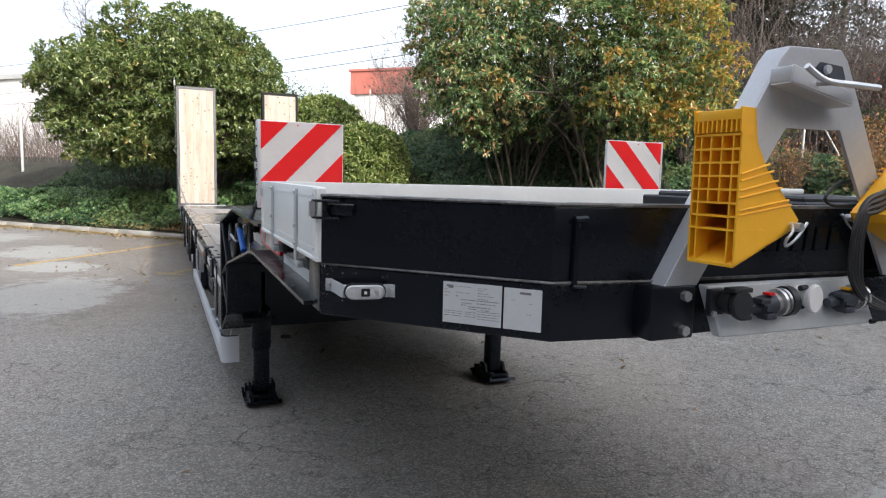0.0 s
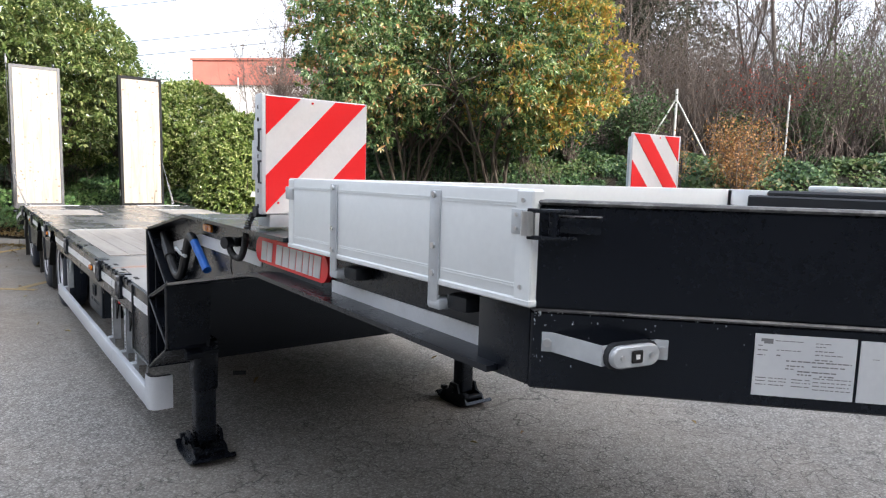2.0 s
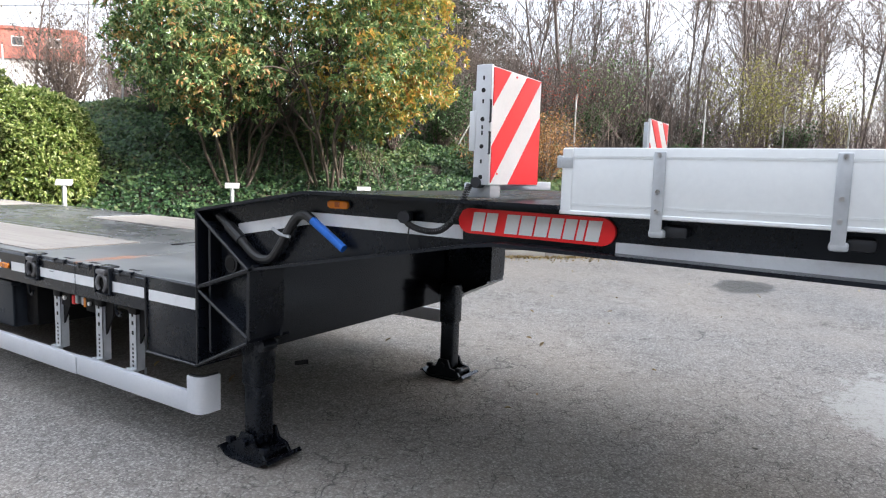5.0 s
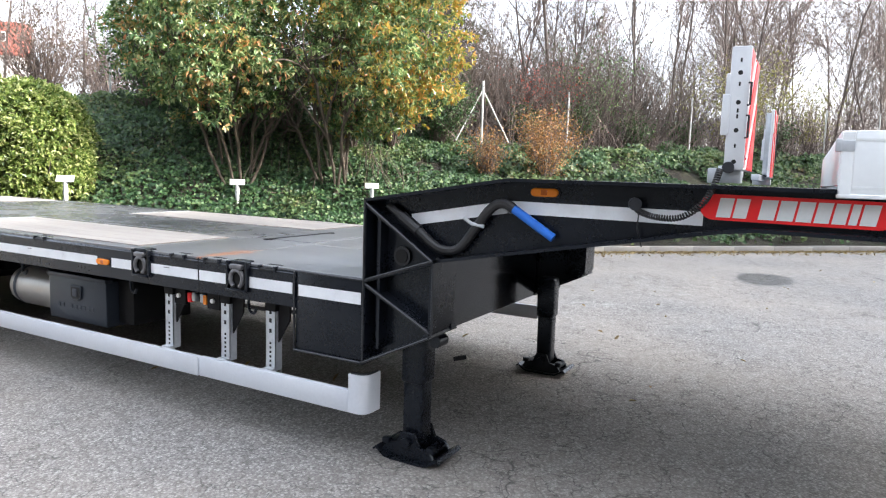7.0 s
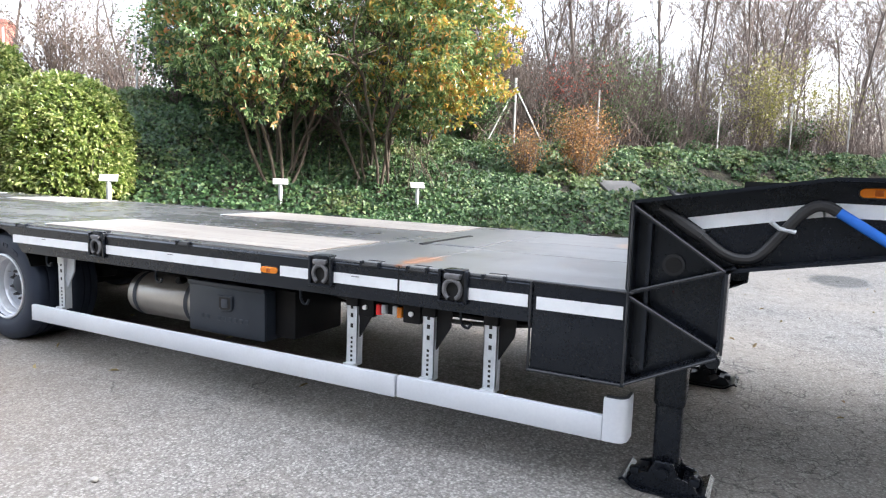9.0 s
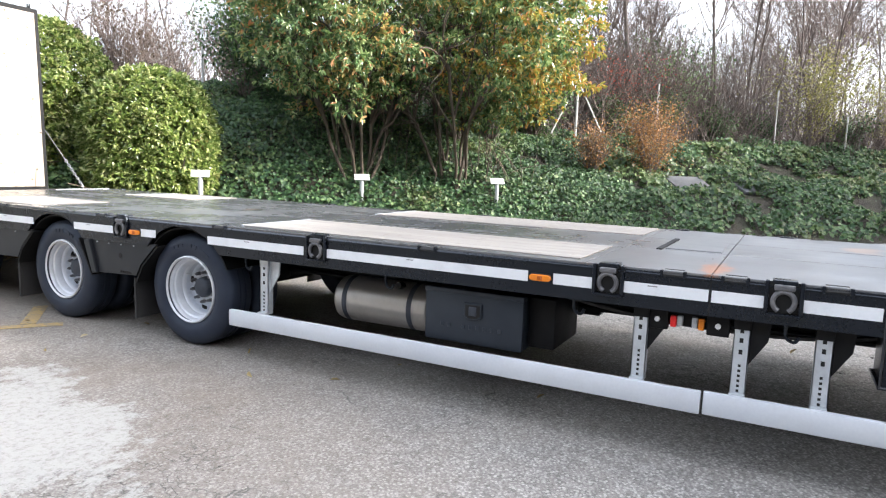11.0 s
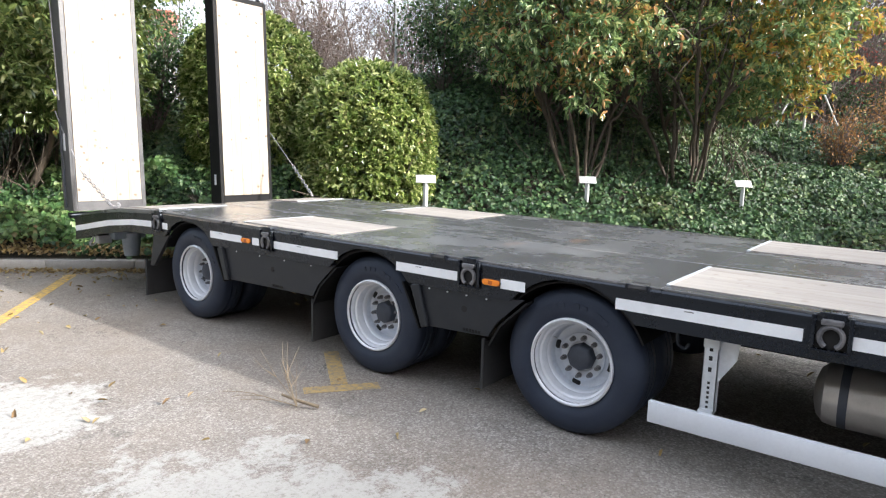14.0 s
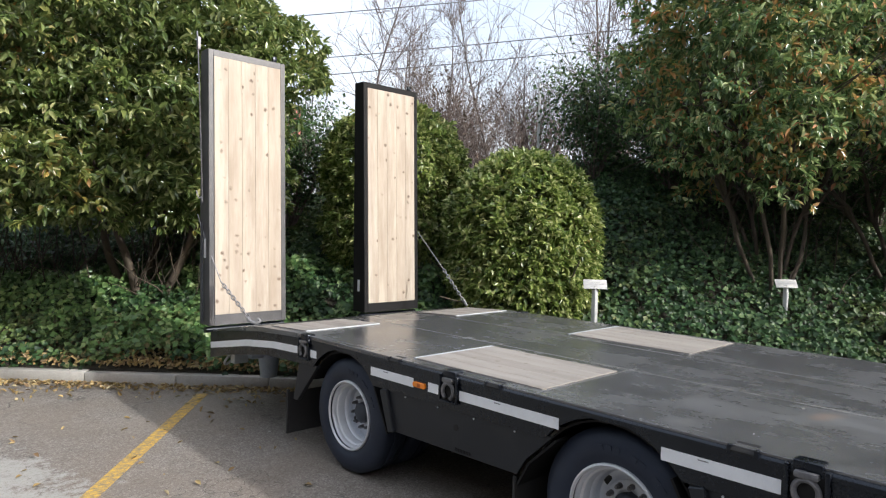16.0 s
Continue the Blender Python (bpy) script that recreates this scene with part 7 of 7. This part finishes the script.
for u, v, r, h, n, m, lab in ((6.25, 3.4, 1.0, 1.75, 4600, leaf_orange, "small shrub with orange autumn leaves on the bank"), (4.7, 3.3, 0.7, 1.2, 1500, leaf_orange, "thin brownish shrub with few dry leaves"),
                              (13.7, 6.2, 1.3, 3.1, 4200, leaf_yellow, "loose yellow-green shrub among bare stems"), (9.6, 7.0, 1.2, 2.8, 1500, leaf_light, "loose green leafy shrub among bare stems"),
                              (2.7, 4.4, 1.2, 2.3, 6000, leaf_ivy, "dark green leafy bush behind the tall tree"), (4.1, 5.3, 1.0, 1.8, 4000, leaf_ivy, "dark green leafy bush behind the tall tree"), (-1.6, 4.0, 1.2, 1.7, 5500, leaf_ivy, "dark green leafy bush behind the tall tree"), (0.2, 3.9, 1.2, 1.9, 6000, leaf_ivy, "dark green leafy bush behind the tall tree"), (1.7, 3.9, 1.1, 1.7, 5500, leaf_ivy, "dark green leafy bush behind the tall tree"), (-2.7, 4.7, 1.3, 2.1, 7500, leaf_ivy, "dark green leafy bush behind the tall tree"), (-0.9, 5.0, 1.3, 2.4, 7500, leaf_ivy, "dark green leafy bush behind the tall tree"),
                              (6.9, 6.2, 1.0, 1.2, 2200, leaf_ivy, "low dark ivy-covered bush on the bank"), (8.6, 6.5, 1.0, 1.5, 2400, leaf_ivy, "low dark ivy-covered bush on the bank"), (10.4, 6.3, 1.0, 1.1, 2000, leaf_ivy, "low dark ivy-covered bush on the bank"),
                              (12.3, 6.5, 1.0, 1.0, 1600, leaf_ivy, "low dark ivy-covered bush on the bank"), (15.6, 6.4, 1.0, 1.2, 1800, leaf_ivy, "low dark ivy-covered bush on the bank"), (9.1, 7.4, 0.8, 3.4, 1500, leaf_ivy, "dark ivy climbing tall among the bare stems"),
                              (7.4, 6.8, 1.0, 2.5, 1300, leaf_red, "shrub with scattered red berries and leaves"), (10.6, 8.4, 1.0, 2.4, 260, leaf_red, "shrub with scattered red berries and leaves"),
                              (-5.5, 7.5, 1.5, 2.6, 1300, leaf_brown, "dense brownish leafless shrub"),
                              (4.6, 7.6, 1.5, 3.2, 1800, leaf_brown, "dense brownish leafless shrub"), (6.4, 8.2, 1.5, 3.0, 1600, leaf_brown, "dense brownish leafless shrub"), (8.4, 8.0, 1.5, 2.8, 1400, leaf_brown, "dense brownish leafless shrub"),
                              (-15.3, 5.0, 1.4, 2.0, 6000, leaf_round, "dense green bush beside the round tree"), (-9.1, 4.7, 1.5, 2.5, 8000, leaf_ivy, "tall dark green leafy bush behind the ramps"), (-7.9, 3.9, 1.3, 2.3, 6500, leaf_ivy, "dark green leafy bush behind the ramps"), (-9.6, 4.3, 1.3, 2.3, 6500, leaf_ivy, "dark green leafy bush behind the ramps"), (17.5, 6.8, 1.3, 2.4, 1200, leaf_yellow, "loose yellow-green shrub among bare stems"),
                              (-4.8, 11.2, 2.0, 2.6, 900, leaf_brown, "tall dense brown leafless thicket bush"), (-2.9, 12.4, 2.2, 3.1, 1100, leaf_brown, "tall dense brown leafless thicket bush"), (-0.9, 11.8, 2.2, 3.2, 1100, leaf_brown, "tall dense brown leafless thicket bush")):
    shrub(tuple(along(u, v, bank_z(u, v))), r, h, n, 0.055 if m is leaf_red else 0.048 if m is leaf_orange else 0.07, m, lab, int(u * 10 + 300), 130 if m is leaf_brown else 40)


def thicket(name, n, u0, u1, v0, v1, h0, h1, material, label, seed):
    """A tangle of thin stems."""
    rng = random.Random(seed)
    segs = []
    for i in range(n):
        u, v = rng.uniform(u0, u1), rng.uniform(v0, v1)
        p = along(u, v, bank_z(u, v) - 0.05)
        s, _, _ = wander(rng, p, (rng.gauss(0, 0.35), rng.gauss(0, 0.35), 1), rng.uniform(h0, h1), 0.011, 0.0035, 5, 0.16, -0.03)
        segs += s
    return tagged(new(name, limbs_mesh(name, segs, material, 3)), label, "undergrowth", kind="stuff")


thicket("thicket", 4600, 3.4, 34, 5.2, 12, 0.7, 3.3, twig_brown, "tangle of thin brown bramble and sapling stems", 61)
thicket("thicket", 3400, 2.2, 13, 6.2, 11, 2.0, 4.4, bark_grey, "dense dark saplings behind the fence", 65)
thicket("thicket", 700, -9, 3.5, 6.0, 10, 0.8, 2.6, twig_brown, "tangle of thin brown bramble and sapling stems", 62)
thicket("thicket", 1500, -30, -14.2, 5.5, 13, 1.2, 2.9, twig_brown, "tangle of thin brown bramble and sapling stems", 66)
thicket("thicket", 60, -1.5, 3.0, 1.9, 3.2, 0.6, 1.8, bark, "thin crooked stems under the tall tree", 63)
thicket("thicket", 160, -13, -8.5, 1.6, 3.2, 0.6, 1.7, bark, "thin crooked stems under the round tree", 64)


def bare_tree(seed, height, thin=1.0):
    """A leafless tree: one crooked trunk, limbs, branches and fine twigs. Stands at the origin."""
    rng = random.Random(seed)
    tr = thing("bare_tree", (0, 0, 0), "slender leafless tree with fine grey-brown twigs", "tree", "bare trees behind the fence")
    big, fine = [], []
    s, pts, d = wander(rng, (0, 0, -0.3), (rng.gauss(0, 0.05), rng.gauss(0, 0.05), 1), height, 0.075 * thin, 0.012, 14, 0.05, 0.03)
    big += s
    for i in range(18):
        k = rng.randint(4, 13)
        a = rng.uniform(0, 6.28)
        L = height * (0.42 - 0.022 * k) * rng.uniform(0.7, 1.3)
        s2, p2, d2 = wander(rng, pts[k], (math.cos(a), math.sin(a), rng.uniform(0.7, 1.6)), L, 0.03 * thin * (1 - k / 20), 0.006, 7, 0.12, 0.04)
        big += s2
        for j in range(6):
            s3, p3, d3 = wander(rng, p2[rng.randint(1, 7)], d2 + Vector((rng.gauss(0, 0.6), rng.gauss(0, 0.6), rng.gauss(0.2, 0.4))), L * 0.5, 0.009, 0.004, 4, 0.16, 0.03)
            fine += s3
            for q in range(3):
                s4, _, _ = wander(rng, p3[rng.randint(1, 4)], d3 + Vector((rng.gauss(0, 0.6), rng.gauss(0, 0.6), rng.gauss(0.1, 0.4))), L * 0.34, 0.0065, 0.0035, 3, 0.18, 0.02)
                fine += s4
    hang(new("trunk", limbs_mesh("trunk", big, bark_grey, 5)), tr)
    hang(new("crown", limbs_mesh("crown", fine, twig_brown, 3)), tr)
    return tr


rng = random.Random(77)
kinds = [bare_tree(100 + i, rng.uniform(6.0, 8.6), rng.uniform(0.4, 0.75)) for i in range(6)]
spots = []
for i in range(98):
    u = 2.0 + 36 * (i + rng.uniform(-0.4, 0.4)) / 98
    spots.append((u, rng.uniform(6.4, 20)))
spots += [(-6.6, 9.0), (-5.4, 11.5), (-4.3, 9.5), (-8.0, 12.5), (-7.2, 15.0), (-3.2, 13.0), (-9.6, 14), (-2.0, 8.5), (-1.0, 12), (0.5, 10), (2.0, 9), (1.5, 14), (-17.5, 6.0), (-19.0, 8.5), (-21, 7)]
for i, (u, v) in enumerate(spots):
    p = along(u, v, bank_z(u, v))
    s = rng.uniform(0.8, 1.2) * (0.75 if u < -2.5 else 1.0)
    m = Matrix.Translation(p) @ Matrix.Rotation(rng.uniform(0, 6.28), 4, "Z") @ Matrix.Diagonal((s, s, s * rng.uniform(0.9, 1.1), 1))
    if i < len(kinds):
        kinds[i].matrix_basis = m
    else:
        copy_thing(kinds[i % len(kinds)], m)


def conifer(base, h, seed):
    tr = thing("conifer", base, "tall dark conifer far behind the fence", "tree", "conifers")
    rng = random.Random(seed)
    segs, _, _ = wander(rng, (0, 0, -0.3), (0, 0, 1), h, 0.14, 0.02, 10, 0.01)
    cs = []
    for i in range(90):
        z = h * (0.12 + 0.86 * i / 90)
        L = (h - z) * 0.24 + 0.25
        a = i * 2.4 + rng.uniform(-0.3, 0.3)
        s, pts, _ = wander(rng, (0, 0, z), (math.cos(a), math.sin(a), 0.05), L, 0.02, 0.004, 4, 0.08, -0.05)
        segs += s
        for p in pts[1:]:
            cs += [tuple(p)] * 4
    hang(new("trunk", limbs_mesh("trunk", segs, bark_grey, 5)), tr)
    c = np.array(cs)
    c = np.repeat(c, 7, axis=0) + RNG.normal(0, 0.16, (len(c) * 7, 3))
    hang(new("crown", leaf_mesh("crown", c, RNG.normal(0, 1, (len(c), 3)) + [[0, 0, 0.6]], 0.20, leaf_conifer, 0.5, 0.3, 0.4, six=False)), tr)
    return tr


for u, v, h, s in ((7.6, 17, 12.0, 1), (4.7, 10.5, 8.0, 3), (3.5, 12.0, 7.5, 7)):
    conifer(tuple(along(u, v, bank_z(u, v))), h, s)

# ---- signs, fence, far things ----
sg = thing("garden_sign", along(-3.42, 0.8, 0), "small white sign plate on a short grey post in the ivy", "sign", "signs along the bank")
pz = bank_z(-3.42, 0.8)
o = along(-3.42, 0.8)
part("post", B(o.x - 0.03, o.x + 0.03, o.y - 0.025, o.y + 0.025, pz - 0.1, 1.12, 0.003), sign_post, sg)
pl = bmesh.new()
box(pl, -0.135, 0.135, -0.006, 0.006, -0.065, 0.065, 0.004)
bmesh.ops.transform(pl, matrix=Matrix.Translation((o.x, o.y, 1.14)) @ Matrix.Rotation(radians(-48), 4, "Z") @ Matrix.Rotation(radians(-38), 4, "X"), verts=pl.verts)
part("plate", pl, sign_white, sg)
pr = bmesh.new()
for k, (x0, x1) in enumerate(((-0.1, 0.06), (-0.1, 0.1), (-0.1, 0.02))):
    box(pr, x0, x1, -0.0085, -0.006, 0.022 - k * 0.026, 0.034 - k * 0.026)
bmesh.ops.transform(pr, matrix=Matrix.Translation((o.x, o.y, 1.14)) @ Matrix.Rotation(radians(-48), 4, "Z") @ Matrix.Rotation(radians(-38), 4, "X"), verts=pr.verts)
part("print", pr, sign_post, sg, "faded grey print")
for u, v in ((-0.78, 1.72), (1.73, 1.55)):
    copy_thing(sg, Matrix.Translation(along(u, v, 0.0)))

for u, v, w in ((7.15, 3.0, 1.0), (8.8, 3.0, 0.9)):
    p = along(u, v, bank_z(u, v))
    sb = B(-w / 2, w / 2, -0.45, 0.45, -0.04, 0.035, 0.02)
    bmesh.ops.transform(sb, matrix=Matrix.Translation(p + Vector((0, 0, 0.06))) @ Matrix.Rotation(radians(-45), 4, "Z") @ Matrix.Rotation(radians(24), 4, "X"), verts=sb.verts)
    solid("concrete_slab", sb, slab_grey, "old grey concrete slab lying in the ivy on the bank", "slab", "slabs on the bank")
o = along(5.16, 5.0)
oz = bank_z(5.16, 5.0)
tri = thing("fence_corner_post", tuple(o), "grey fence corner post with two slanting braces", "post")
part("post", C((o.x, o.y, oz - 0.2), (o.x, o.y, 3.82), 0.03, n=10), fence_grey, tri)
for a, r in ((1.0, 0.72), (-1.0, 0.72)):
    e = along(5.16 + a * r, 5.0 - 0.1)
    part("brace", C((o.x, o.y, 3.6), (e.x, e.y, oz + 0.25), 0.018, n=8), fence_grey, tri)
fp = None
for u in (2.6, 7.84, 11.8, 14.45, 16.74, 18.9, 21.4, -3.6, -6.1):
    p = along(u, 5.5, bank_z(u, 5.5))
    if fp is None:
        fp = thing("fence_post", tuple(p), "thin grey metal fence post on the bank", "post", "fence posts")
        part("post", C((p.x, p.y, p.z - 0.2), (p.x, p.y, p.z + 1.75), 0.022, n=8), fence_grey, fp)
    else:
        copy_thing(fp, Matrix.Translation(p))
hill = bmesh.new()
ridge = []
for i in range(41):
    u = 120 + i * 14
    h = 46 * math.exp(-((u - 420) / 190) ** 2) + 18 * math.exp(-((u - 250) / 70) ** 2) + 3 * noise.noise(Vector((u * 0.02, 0, 3)))
    ridge.append([hill.verts.new(along(u, v, z)) for v, z in ((170, -2), (230, h * 0.6), (300, h), (380, -2))])
for ra, rb in zip(ridge, ridge[1:]):
    for i in range(3):
        hill.faces.new((ra[i], rb[i], rb[i + 1], ra[i + 1]))
solid("far_hill", hill, hill_grey, "low grey-brown wooded hill far behind the trees", "hill", kind="structure", smooth=60)
# lamp post far to the side
p = along(-19.5, 4.5, 0.9)
lp_t = thing("tall_post", tuple(p), "tall thin pale post far beyond the round tree", "post")
part("post", C((p.x, p.y, 0.5), (p.x, p.y, 4.2), 0.045, n=10), fence_grey, lp_t)

# overhead cables
for k, dz in enumerate((0.0, -0.75, 1.9)):
    a, b = Vector((-14.0, 54.0, 6.4 + dz)), Vector((38.0, 2.0, 13.4 + dz * 0.9))
    pts = [a.lerp(b, i / 24) - Vector((0, 0, 1.2 * (1 - (2 * i / 24 - 1) ** 2))) for i in range(25)]
    solid("overhead_cable", T(pts, 0.018, 5), cable_black, "thin overhead cable strung across the sky", "cable", "overhead cables")

# red and pale works building in the distance


def far_box(parent, name, u0, u1, v0, v1, z0, z1, material, label=""):
    bm = B(u0, u1, v0, v1, z0, z1)
    for q in bm.verts:
        w = along(q.co.x, q.co.y, q.co.z)
        q.co = w
    return part(name, bm, material, parent, label, 0)


bd = thing("works_building", tuple(along(-48, 102, 0)), "distant works building, red above and pale below", "building")
far_box(bd, "wall", -61.2, -33.8, 102.5, 106, 0, 17.2, wall_pale)
far_box(bd, "upper_wall", -61.8, -33.4, 102, 106.5, 17.2, 21.5, brick_red, "red upper storey")
far_box(bd, "roof", -62.1, -33.1, 101.7, 106.8, 21.5, 21.9, brick_red)
for k in range(3):
    u = -47.5 + k * 5.2
    far_box(bd, "window", u, u + 1.7, 101.9, 102.1, 19.0, 20.5, wall_pale)
    far_box(bd, "pane", u + 0.2, u + 1.5, 101.85, 101.95, 19.2, 20.3, glass_dark)
grb = thing("grey_building", tuple(along(-46, 30, 0)), "distant plain grey building", "building")
far_box(grb, "wall", -60, -44.6, 30, 45, 0, 9.4, wall_pale)
far_box(grb, "roof", -60.3, -44.3, 29.7, 45.3, 9.4, 9.8, fence_grey)

# plain unseen walls, added and sized to shade the trailer's front and cut low sky light
for name, x0, x1, y0, y1 in (("shade_wall_south", -14, 26, -15.3, -15), ("shade_wall_west", -14.3, -14, -15, 24)):
    high = 9.6 if name == "shade_wall_south" else 10.5
    solid(name, B(x0, x1, y0, y1, 0, high), shade_wall, "plain dark unseen wall added to shade the yard", "wall", kind="structure", smooth=0)

# ---- marks and litter on the yard ----


def paint_line(a, b, w, z=0.004):
    a, b = Vector((*a, 0)), Vector((*b, 0))
    d = (b - a).normalized()
    s = Vector((-d.y, d.x, 0)) * w / 2
    bm = bmesh.new()
    vs = [bm.verts.new(p + Vector((0, 0, z))) for p in (a - s, b - s, b + s, a + s)]
    f = bm.faces.new(vs)
    r = bmesh.ops.extrude_face_region(bm, geom=[f])
    for g in r["geom"]:
        if isinstance(g, bmesh.types.BMVert):
            g.co.z -= 0.003
    return bm


for a, b, w in (((0.18, 10.92), (-2.55, 7.43), 0.11), ((-0.47, 6.15), (-0.08, 5.86), 0.11), ((-0.235, 6.07), (0.2, 6.62), 0.11)):
    solid("road_marking", paint_line(a, b, w), road_yellow if b[1] > 7 else road_faded, "worn yellow line painted on the asphalt", "road marking", kind="structure", smooth=0)
rng = random.Random(3)
tw = []
o = Vector((-0.69, 5.95, 0.02))
tw += wander(rng, o + Vector((0.08, -0.1, 0)), (-0.1, 0.2, 0.05), 0.25, 0.012, 0.008, 4, 0.05)[0]
for a in ((-0.5, 0.85, 0.3), (0.2, 0.6, 0.6), (0.4, 0.5, 0.5), (-0.05, 0.6, 0.6), (0.1, 0.3, 0.4)):
    s, pts, d = wander(rng, o, a, rng.uniform(0.3, 0.52), 0.0032, 0.0013, 7, 0.08, -0.05)
    tw += s
    for k in range(2):
        tw += wander(rng, pts[rng.randint(2, 5)], d + Vector((rng.gauss(0, 0.4), rng.gauss(0, 0.4), 0.1)), 0.2, 0.0024, 0.0012, 4, 0.12)[0]
br_me = limbs_mesh("broken_branch", tw, dry_wood, 5)
tagged(new("broken_branch", br_me), "dry broken branch with thin twigs lying on the asphalt", "branch")
st = bmesh.new()
for i in range(40):
    x, y = rng.uniform(-4, 3), rng.uniform(-4, 10)
    r0 = rng.uniform(0.006, 0.02)
    bmesh.ops.create_icosphere(st, subdivisions=1, radius=r0, matrix=Matrix.Translation((x, y, r0 * 0.4)) @ Matrix.Diagonal((1, rng.uniform(0.7, 1.3), 0.6, 1)))
solid("loose_stones", st, concrete, "loose small stones lying on the asphalt", "stones", kind="stuff")
